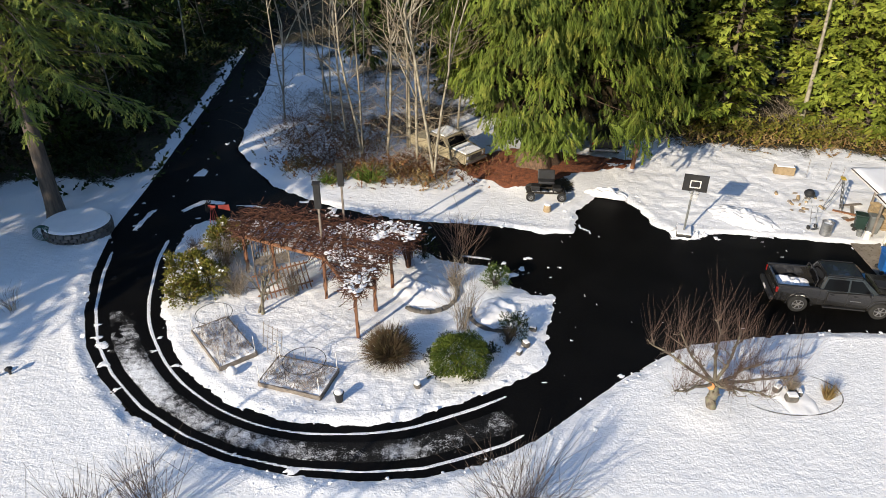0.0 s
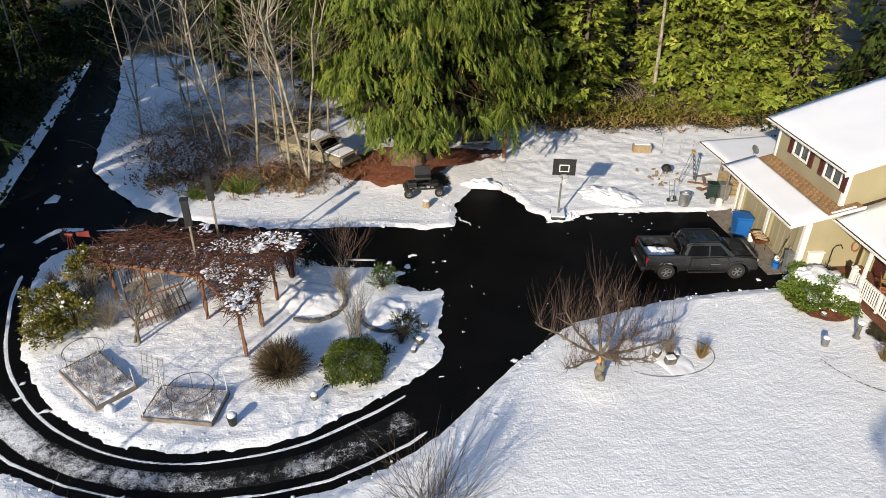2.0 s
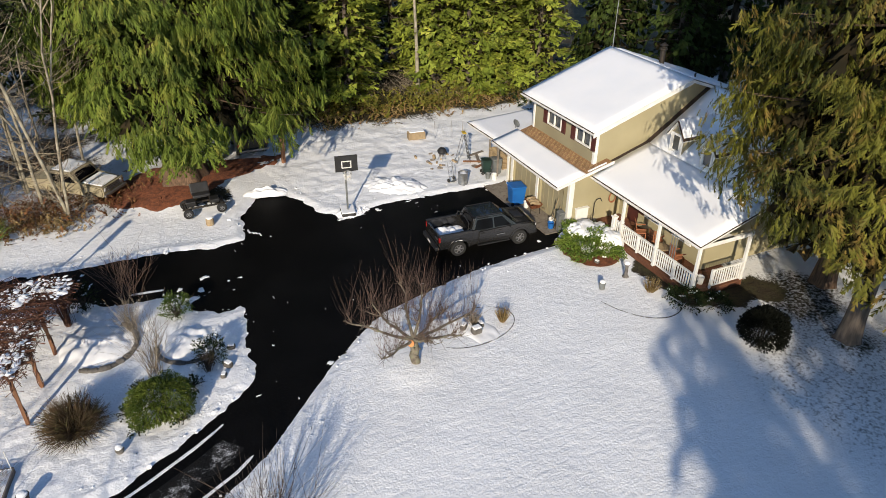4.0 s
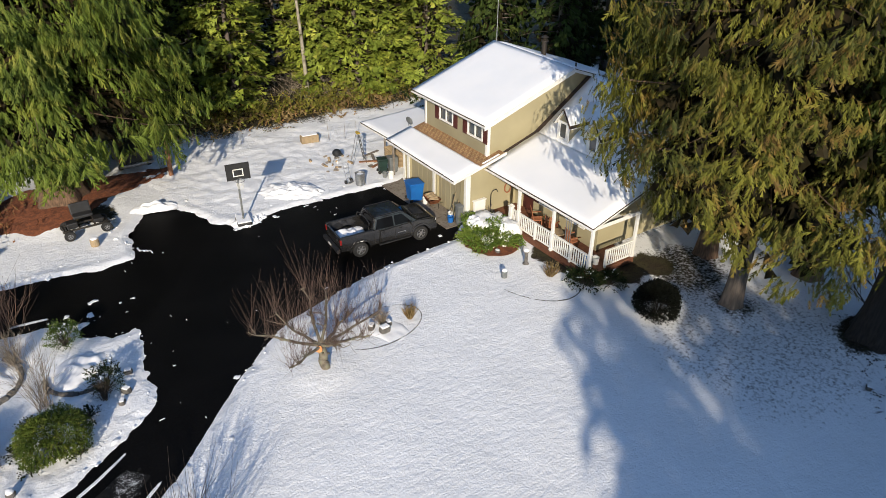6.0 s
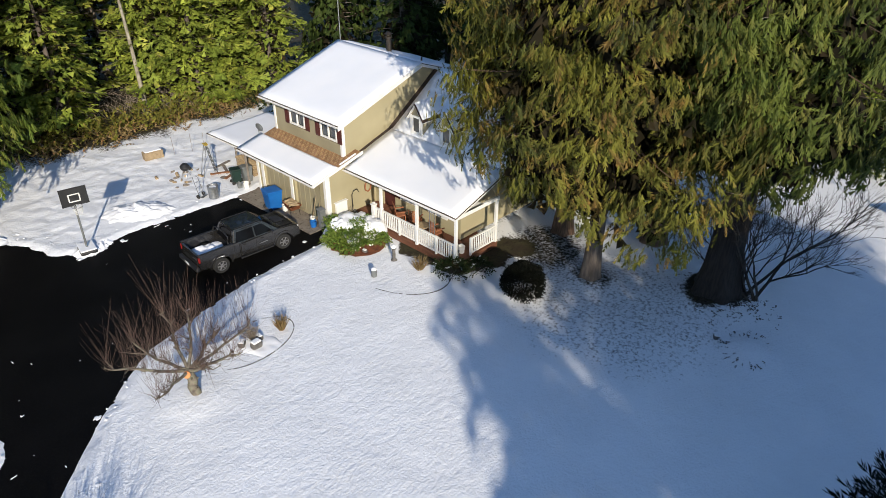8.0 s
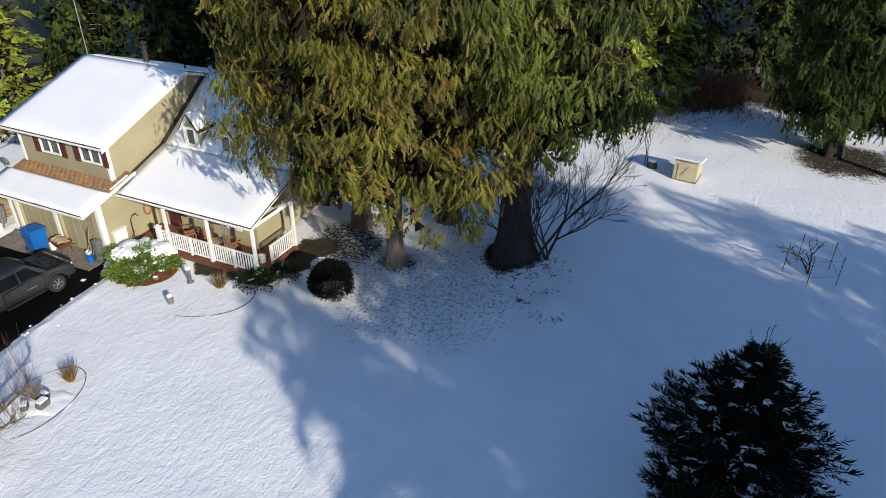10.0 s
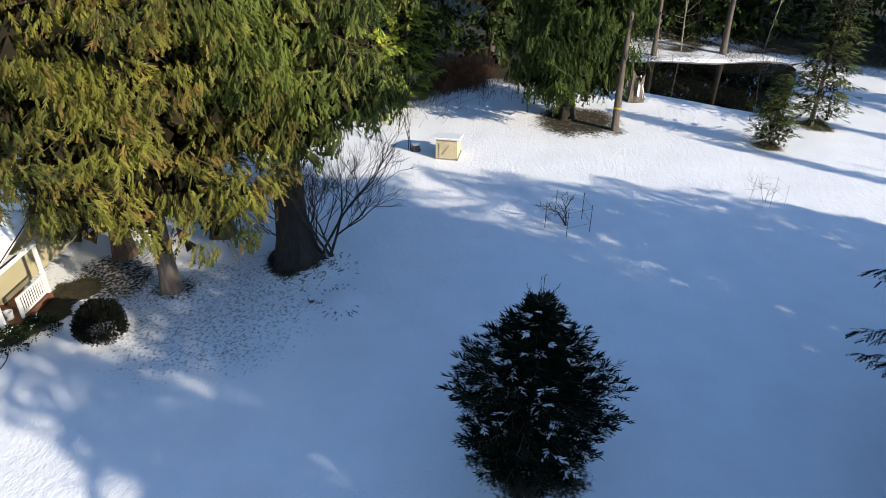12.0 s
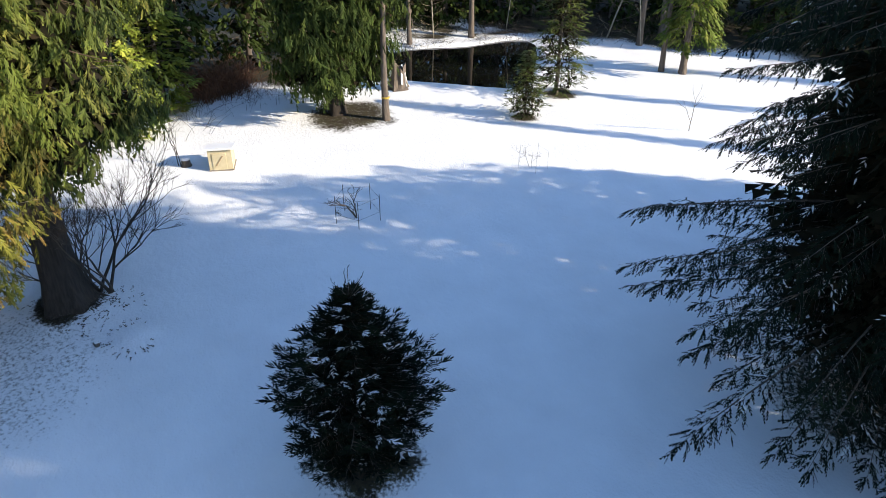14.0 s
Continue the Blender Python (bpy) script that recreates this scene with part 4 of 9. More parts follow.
# upper storey over the garage
YA, YB, XF = 0.40, 6.2, 1.5
part("wall", box(bmesh.new(), XF + 0.09, (YA + YB) / 2, 3.45, 0.18, YB - YA, 0.9), SIDING_SHADED, house, "upper front wall under the eave, siding colour darkened for shade")
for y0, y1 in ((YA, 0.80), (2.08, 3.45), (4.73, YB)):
    part("wall", box(bmesh.new(), XF + 0.09, (y0 + y1) / 2, 4.5, 0.18, y1 - y0, 1.2), SIDING_SHADED, house)
part("wall", box(bmesh.new(), XF + 0.09, (YA + YB) / 2, 5.05, 0.17, YB - YA, 0.24), SIDING_SHADED, house)
GABLE = [(XF + 0.18, 3.0), (12.4, 3.0), (12.3, 5.0), (6.65, 6.92), (XF + 0.18, 5.14)]
wall(SIDING, GABLE, "y", YA, YA + 0.18)
wall(SIDING, GABLE, "y", YB - 0.18, YB)
part("corner_trim", box(bmesh.new(), XF + 0.06, YA - 0.02, 4.15, 0.16, 0.06, 1.9, 0.008), WHITE, house)
part("corner_trim", box(bmesh.new(), XF - 0.02, YA + 0.06, 4.15, 0.05, 0.16, 1.9, 0.008), WHITE, house)
part("corner_trim", box(bmesh.new(), XF - 0.02, YB - 0.06, 4.2, 0.05, 0.16, 1.8, 0.008), WHITE, house)


def window(y0, y1, z0, z1, x, shutters=True):
    w = part("window", box(bmesh.new(), x + 0.12, (y0 + y1) / 2, (z0 + z1) / 2, 0.03, y1 - y0, z1 - z0), CURTAIN, house, "white-framed sliding window with pale blinds")
    for k in range(2):
        part("pane", box(bmesh.new(), x + 0.06, y0 + (k + 0.5) * (y1 - y0) / 2, (z0 + z1) / 2, 0.02, (y1 - y0) / 2 - 0.05, z1 - z0 - 0.06), GLASS, w)
    bm = bmesh.new()
    for yy, s in ((y0, 0.09), ((y0 + y1) / 2, 0.07), (y1, 0.09)):
        box(bm, x - 0.01, yy, (z0 + z1) / 2, 0.08, s, z1 - z0 + 0.08, 0.006)
    for zz in (z0, z1):
        box(bm, x - 0.015, (y0 + y1) / 2, zz, 0.08, y1 - y0 + 0.10, 0.09, 0.006)
    part("window_frame", bm, WHITE, w)
    if shutters:
        for yy in (y0 - 0.27, y1 + 0.27):
            sh = part("shutter", box(bmesh.new(), x - 0.03, yy, (z0 + z1) / 2 - 0.03, 0.05, 0.34, z1 - z0 + 0.12, 0.006), SHUTTER, w, "maroon louvred shutter")
            for k in range(9):
                part("louvre", box(bmesh.new(), x - 0.06, yy, z0 + 0.06 + k * (z1 - z0 - 0.12) / 8, 0.02, 0.26, 0.06, 0, (0, 25, 0)), SHUTTER, sh)


window(0.82, 2.06, 4.02, 4.90, XF)
window(3.47, 4.71, 4.02, 4.90, XF)


def roof(label, pts, thick=0.12, snow=0.10, clear=0.0, name="roof"):
    """A roof plane with a white edge and a quilt of snow, thicker in the middle."""
    r_ = part(name, slab(bmesh.new(), pts, thick), WHITE, house, label)
    p = [Vector(q) for q in pts]
    mid = (p[0] + p[1] + p[2] + p[3]) / 4
    over = [q + Vector((0.035 if q.x > mid.x else -0.035, 0.035 if q.y > mid.y else -0.035, 0.016 + (0.035 if q.x > mid.x else -0.035) * (p[1].z - p[0].z) / (p[1].x - p[0].x))) for q in p]
    part("roofing", slab(bmesh.new(), [tuple(q) for q in over], 0.026), ROOFING, r_, "dark brown shingle edge")
    if clear:                                          # the snow has melted back along the wall
        e1, e2 = (p[3] - p[0]).normalized(), (p[2] - p[1]).normalized()
        p[3], p[2] = p[3] - e1 * clear, p[2] - e2 * clear
    p = [q + Vector((0, 0, 0.018)) for q in p]
    nu = nv = 14
    bm = bmesh.new()
    grid = []
    for i in range(nu + 1):
        row = []
        for j in range(nv + 1):
            s, t = i / nu, j / nv
            q = p[0].lerp(p[1], s).lerp(p[3].lerp(p[2], s), t)
            e_ = min(s, 1 - s, t, 1 - t)
            lift = 0.004 + snow * min(1, 0.35 + e_ * 9) + 0.018 * noise.noise(Vector((q.x * 1.3, q.y * 1.3, 5)))
            row.append(bm.verts.new(q + Vector((0, 0, lift))))
        grid.append(row)
    for i in range(nu):
        for j in range(nv):
            bm.faces.new((grid[i][j], grid[i + 1][j], grid[i + 1][j + 1], grid[i][j + 1]))
    rim = [grid[i][0] for i in range(nu + 1)] + [grid[nu][j] for j in range(1, nv + 1)] + [grid[i][nv] for i in range(nu - 1, -1, -1)] + [grid[0][j] for j in range(nv - 1, 0, -1)]
    low_ = [bm.verts.new((v.co.x, v.co.y, v.co.z - snow * 0.36)) for v in rim]
    for i in range(len(rim)):
        j = (i + 1) % len(rim)
        bm.faces.new((rim[i], low_[i], low_[j], rim[j]))
    part("snow", bm, ROOF_SNOW, r_, "smooth untouched snow", smooth=True)
    return r_


# low garage roof: snow in front, bare mossy shingles against the wall
roof("snowy low-pitched garage roof", [(-0.85, -0.10, 2.66), (0.72, -0.10, 3.08), (0.72, 6.6, 3.08), (-0.85, 6.6, 2.66)])
bare = part("roof", slab(bmesh.new(), [(0.72, -0.10, 3.08), (2.28, -0.10, 3.49), (2.28, 6.4, 3.49), (0.72, 6.4, 3.08)], 0.12), SHINGLE, house, "brown mossy shingles melted free of snow")
bm = bmesh.new()
for x, y, sx, sy in ((1.45, 0.0, 1.1, 0.10),):
    box(bm, x, y, 3.10 + (x - 0.72) * 0.263 + 0.03, sx, sy, 0.05, 0.02, (0, -14.7, 0))
part("snow", bm, ROOF_SNOW, bare)
# rake boards
part("rake_board", prism(bmesh.new(), [(-0.9, 2.54), (2.34, 3.40), (2.34, 3.54), (-0.9, 2.68)], "y", -0.16, -0.10), WHITE, house)
# upper roof
roof("wide snowy upper roof", [(1.0, -0.02, 5.14), (6.65, -0.02, 7.08), (6.65, 6.78, 7.08), (1.0, 6.78, 5.14)], 0.16)
roof("snowy rear slope", [(6.65, -0.02, 7.08), (12.4, -0.02, 5.12), (12.4, 6.78, 5.12), (6.65, 6.78, 7.08)], 0.16)
part("rake_board", prism(bmesh.new(), [(0.95, 4.92), (6.65, 6.88), (6.65, 7.10), (0.95, 5.16)], "y", -0.07, -0.02), WHITE, house)


def gutter(a, b, r=0.065):
    """An open half-round trough from a to b, with its downpipe end."""
    a, b = Vector(a), Vector(b)
    bm = bmesh.new()
    prof = [(-r, 0), (-r * 0.8, -r * 0.8), (0, -r * 1.2), (r * 0.8, -r * 0.8), (r, 0), (r * 0.8, 0), (0, -r), (-r * 0.8, 0)]
    side = Vector((1, 0, 0)) if abs((b - a).y) > abs((b - a).x) else Vector((0, 1, 0))
    v0, v1 = [[bm.verts.new(p + side * q[0] + Vector((0, 0, q[1]))) for q in prof] for p in (a, b)]
    for i in range(len(prof)):
        j = (i + 1) % len(prof)
        bm.faces.new((v0[i], v0[j], v1[j], v1[i]))
    part("gutter", bm, WHITE, house)


gutter((-0.92, -0.1, 2.64), (-0.92, 6.6, 2.64))
gutter((0.93, -0.02, 5.12), (0.93, 6.78, 5.12))
gutter((1.12, 0.30, 2.86), (1.12, -7.62, 2.86))
# living wing: a shallow porch pitch, then the steep main roof
roof("snowy porch roof", [(1.2, -7.6, 2.88), (4.6, -7.6, 4.0), (4.6, 0.36, 4.0), (1.2, 0.36, 2.88)], 0.12, clear=0.22)
roof("steep snowy main roof", [(4.6, -7.6, 4.0), (8.2, -7.6, 6.52), (8.2, 0.38, 6.52), (4.6, 0.38, 4.0)], 0.14, clear=0.30)
roof("snowy rear main roof", [(8.2, -7.6, 6.52), (13.0, -7.6, 3.2), (13.0, 0.38, 3.2), (8.2, 0.38, 6.52)], 0.14)
wall(SIDING, [(3.2, 0.4), (12.6, 0.4), (12.6, 3.2), (8.2, 6.35), (4.7, 3.85), (3.2, 3.3)], "y", -6.1, -5.92)
part("beam", box(bmesh.new(), 1.5, -3.7, 2.72, 0.12, 7.5, 0.2, 0.01), WHITE, house)
part("beam", box(bmesh.new(), 2.9, -7.42, 2.75, 2.9, 0.12, 0.2, 0.01), WHITE, house)
part("porch_ceiling", slab(bmesh.new(), [(1.3, -7.5, 2.85), (3.2, -7.5, 2.85), (3.2, 0.0, 2.85), (1.3, 0.0, 2.85)], 0.03), WHITE, house)
# porch front wall with a window and a door
for y0, y1, z0, z1 in ((-5.92, -5.2, 0.4, 3.1), (-5.2, -4.0, 0.4, 1.2), (-5.2, -4.0, 2.2, 3.1), (-4.0, -3.2, 0.4, 3.1), (-3.2, -2.0, 0.4, 1.2), (-3.2, -2.0, 2.2, 3.1), (-2.0, -1.5, 0.4, 3.1),
                       (-1.5, -0.6, 2.45, 3.1), (-0.6, 0.0, 0.4, 3.1)):
    part("wall", box(bmesh.new(), 3.29, (y0 + y1) / 2, (z0 + z1) / 2, 0.18, y1 - y0, z1 - z0), SIDING, house)
for y0, y1 in ((-5.2, -4.0), (-3.2, -2.0)):
    window(y0, y1, 1.2, 2.2, 3.2, False)
part("shutter", box(bmesh.new(), 3.17, -1.75, 1.7, 0.05, 0.4, 1.1, 0.006), SHUTTER, house)
front_door = part("door", box(bmesh.new(), 3.3, -1.05, 1.42, 0.06, 0.88, 2.05, 0.01), SHUTTER, house, "closed maroon front door")
part("door_handle", box(bmesh.new(), 3.24, -1.38, 1.4, 0.06, 0.04, 0.14, 0.01), STEEL, front_door)
# deck, boards and skirt
deck = part("deck", box(bmesh.new(), 2.9, -3.72, 0.17, 2.9, 7.45, 0.34), DECK, house, "red-brown stained porch deck")
bm = box(bmesh.new(), 0, 0, 0, 2.96, 0.135, 0.035, 0.006)
plank = part("plank", bm, DECK, deck)
plank.matrix_basis = pose(2.9, -7.40, 0.36)
for k in range(1, 51):
    again("plank", plank.data, deck, pose(2.9, -7.40 + k * 0.146, 0.36))
for k in range(3):
    part("skirt_board", box(bmesh.new(), 1.43, -4.2, 0.06 + 0.11 * k, 0.03, 6.5, 0.10, 0.006), DECK, deck)
for k in range(2):
    part("step", box(bmesh.new(), 1.2 - 0.3 * k, -0.55, 0.19 - 0.16 * k + 0.05, 0.34, 1.0, 0.06, 0.01), DECK, deck)
    part("riser", box(bmesh.new(), 1.34 - 0.3 * k, -0.55, 0.11 - 0.08 * k, 0.03, 1.0, 0.24 - 0.1 * k, 0.005), DECK, deck)


def porch_post(x, y, top):
    bm = bmesh.new()
    box(bm, x, y, (0.05 + top) / 2, 0.13, 0.13, top - 0.05, 0.01)
    box(bm, x, y, 1.36, 0.17, 0.17, 0.05, 0.01)
    box(bm, x, y, 0.42, 0.16, 0.16, 0.14, 0.01)
    part("porch_post", bm, WHITE, house)


for y in (-2.35, -4.85, -7.35):
    porch_post(1.5, y, 2.72)
porch_post(4.3, -7.35, 2.72)
bm = box(box(bmesh.new(), 1.5, -1.78, 0.75, 0.2, 0.2, 1.3, 0.012), 1.5, -1.78, 1.42, 0.27, 0.27, 0.06, 0.015)
part("newel_post", spin(bm, [(0.06, 1.45), (0.10, 1.49), (0.02, 1.55)], 4, pose(1.5, -1.78, 0, 0, 0, 45) @ pose(0, 0, 0)), WHITE, house)
part("newel_post", box(box(bmesh.new(), 0.75, -0.1, 0.62, 0.7, 0.14, 1.2, 0.012), 0.75, -0.1, 1.24, 0.78, 0.2, 0.05, 0.012), WHITE, house)


def railing(x0, y0, x1, y1):
    r_ = part("railing", box(bmesh.new(), 0, 0, 1.28, math.hypot(x1 - x0, y1 - y0), 0.09, 0.06, 0.008), WHITE, house)
    part("bottom_rail", box(bmesh.new(), 0, 0, 0.50, math.hypot(x1 - x0, y1 - y0), 0.07, 0.06, 0.008), WHITE, r_)
    r_.matrix_basis = pose((x0 + x1) / 2, (y0 + y1) / 2, 0, 0, 0, math.degrees(math.atan2(y1 - y0, x1 - x0)))
    L = math.hypot(x1 - x0, y1 - y0)
    k = round(L / 0.135)
    for i in range(k):
        m = pose(-L / 2 + (i + 0.5) * L / k, 0, 0.89)
        if "baluster" in DONE:
            again("baluster", DONE["baluster"], r_, m)
        else:
            b_ = part("baluster", box(bmesh.new(), 0, 0, 0, 0.055, 0.04, 0.76, 0.004), WHITE, r_)
            b_.matrix_basis = m
            DONE["baluster"] = b_.data


DONE = {}
railing(1.5, -1.9, 1.5, -2.28)
railing(1.5, -2.42, 1.5, -3.62)
railing(1.5, -3.66, 1.5, -4.78)
railing(1.5, -4.92, 1.5, -6.1)
railing(1.5, -6.14, 1.5, -7.28)
railing(2.55, -7.38, 4.2, -7.38)
for x, y in ((1.5, -3.64), (1.5, -6.12), (2.5, -7.38)):
    part("newel_post", box(bmesh.new(), x, y, 0.82, 0.1, 0.1, 1.0, 0.008), WHITE, house)


def dormer(y):
    """A small gabled window box on the steep roof."""
    x0, z0, ze, za, w = 4.72, 3.98, 5.10, 5.72, 0.42
    d = part("dormer", prism(bmesh.new(), [(-w, z0), (w, z0), (w, ze), (0, za), (-w, ze)], "x", x0, 7.2), SIDING_SHADED, house, "small gabled roof dormer")
    d.matrix_basis = pose(0, y, 0)
    for s in (-1, 1):
        r_ = part("roof", slab(bmesh.new(), [(x0 - 0.16, 0, za + 0.06), (7.3, 0, za + 0.06), (7.0, s * (w + 0.15), ze - 0.14), (x0 - 0.16, s * (w + 0.15), ze - 0.14)][::s], 0.07), WHITE, d)
    for s in (-1, 1):
        part("roofing", slab(bmesh.new(), [(x0 - 0.19, 0, za + 0.085), (7.3, 0, za + 0.085), (7.0, s * (w + 0.18), ze - 0.135), (x0 - 0.19, s * (w + 0.18), ze - 0.135)][::s], 0.022), ROOFING, d)
    for s in (-1, 1):
        part("snow", slab(bmesh.new(), [(x0 - 0.10, 0, za + 0.13), (7.2, 0, za + 0.13), (6.9, s * (w + 0.10), ze + 0.01), (x0 - 0.10, s * (w + 0.10), ze + 0.01)][::s], 0.035), ROOF_SNOW, d)
    part("pane", box(bmesh.new(), x0 - 0.005, 0, 4.66, 0.03, 0.42, 0.72), GLASS, d)
    bm = bmesh.new()
    for s in (-0.27, 0.27):
        box(bm, x0 - 0.03, s, 4.66, 0.06, 0.11, 0.94, 0.006)
    for zz in (4.26, 5.08):
        box(bm, x0 - 0.03, 0, zz, 0.062, 0.44, 0.10, 0.006)
    for s in (-1, 1):
        box(bm, x0 - 0.02, s * (w - 0.04), 4.58, 0.05, 0.09, 1.12, 0.006)
    part("window_frame", bm, WHITE, d)


dormer(-1.62)
dormer(-3.72)
# chimney pipe and mast
bm = spin(bmesh.new(), [(0.15, 5.9), (0.15, 7.55), (0.21, 7.58), (0.21, 7.66), (0.12, 7.70), (0.12, 7.78), (0.24, 7.80), (0.06, 7.92)], 16, pose(7.7, 3.6, 0))
part("chimney", bm, DARK_METAL, house, "dark metal stove pipe with a cap")
part("vent_pipe", spin(bmesh.new(), [(0.05, 6.2), (0.05, 7.2)], 10, pose(7.2, 0.5, 0)), BLACK, house)
part("mast", tube(bmesh.new(), [(6.6, 6.5, 0), (6.6, 6.5, 11.5)], 0.03, 8), STEEL, house)
# lean-to on the north side
roof("snowy flat lean-to roof", [(-0.55, 6.55, 2.55), (3.6, 6.55, 2.75), (3.6, 10.3, 2.62), (-0.55, 10.3, 2.42)], 0.12)
for x, y in ((0.9, 10.0), (-0.1, 7.2), (3.4, 10.0)):
    part("porch_post", box(bmesh.new(), x, y, 1.2, 0.10, 0.10, 2.4, 0.01), GREY_WOOD, house)
wall(GREY_WOOD, [(1.6, 0), (3.4, 0), (3.4, 2.5), (1.6, 2.4)], "y", 9.9, 10.0)
part("wall", box(bmesh.new(), 3.5, 8.2, 1.2, 0.1, 3.6, 2.4), GREY_WOOD, house, "grey boarded back of the lean-to")
part("satellite_dish", spin(bmesh.new(), [(0.02, 0), (0.14, 0.02), (0.26, 0.08), (0.25, 0.09), (0.13, 0.04)], 16, pose(1.2, 7.6, 3.0, 50, 0, 30)), GREY_BIN, house)
part("dish_arm", tube(bmesh.new(), [(1.2, 7.6, 2.72), (1.2, 7.6, 3.0)], 0.025, 6), STEEL, house)
# apron of concrete before the garage
bm = slab(bmesh.new(), [tuple(HOUSE_POSE @ Vector(p)) for p in ((-1.15, 0.1, 0.035), (0.1, 0.1, 0.035), (0.1, 10.2, 0.035), (-1.0, 9.8, 0.035), (-1.4, 6.2, 0.035))], 0.12)
tagged(part("pavement", bm, CONCRETE), "stained concrete apron before the garage", "apron", kind="structure")
# shingle courses on the bare strip
bm = bmesh.new()
slab(bm, [(-0.14, -0.15, 0.012), (0.14, -0.15, 0.03), (0.14, 0.15, 0.03), (-0.14, 0.15, 0.012)][::1], 0.018)
first = part("shingle", bm, SHINGLE, bare)
first.matrix_basis = pose(0.86, 0.1, 3.08 + 0.14 * 0.263 + 0.02, 0, -14.7, 0)
for row in range(4):
    for k in range(20):
        if row or k:
            x = 0.86 + row * 0.2
            again("shingle", first.data, bare, pose(x, 0.1 + 0.31 * k + (0.15 if row % 2 else 0) + random.uniform(-0.02, 0.02), 3.08 + (x - 0.72) * 0.263 + 0.005, 0, -14.7, random.uniform(-2, 2)))

# ---- vehicles ----
def arc(cx, cz, r, a0, a1, n=8):
    return [(cx + r * math.cos(radians(a0 + (a1 - a0) * i / n)), cz + r * math.sin(radians(a0 + (a1 - a0) * i / n))) for i in range(n + 1)]


def wheel(parent, x, y, r, w, rim_r, side, rim_mat=None, spokes=6):
    m = pose(x, y, r, 90, 0, 0)
    wh = part("wheel", spin(bmesh.new(), [(rim_r, -w / 2), (r - 0.03, -w / 2), (r, -w / 2 + 0.04), (r, w / 2 - 0.04), (r - 0.03, w / 2), (rim_r, w / 2), (rim_r - 0.02, w / 2 - 0.03), (rim_r - 0.02, -w / 2 + 0.03), (rim_r, -w / 2)], 28, None, False), RUBBER, parent, "black tyre", smooth=False)
    wh.matrix_basis = m
    bm = spin(bmesh.new(), [(0.02, -0.03), (rim_r, -0.06), (rim_r, 0.06), (0.02, 0.03)], 24)
    rim_ = part("rim", bm, BLACK, wh)
    z = -side * (w / 2 - 0.02)
    for k in range(spokes):
        b_ = box(bmesh.new(), rim_r * 0.52, 0, z, rim_r * 0.92, rim_r * 0.2, 0.04, 0.01)
        sp = part("spoke", b_, rim_mat or ALLOY, wh)
        sp.matrix_basis = pose(0, 0, 0, 0, 0, 360 * k / spokes)
    bm = bmesh.new()
    for k in range(28):
        a0 = k * math.tau / 28
        box(bm, rim_r * math.cos(a0), rim_r * math.sin(a0), z, 0.04, rim_r * 0.24, 0.035, 0, (0, 0, math.degrees(a0)))
    part("rim_ring", bm, rim_mat or ALLOY, wh)
    return wh


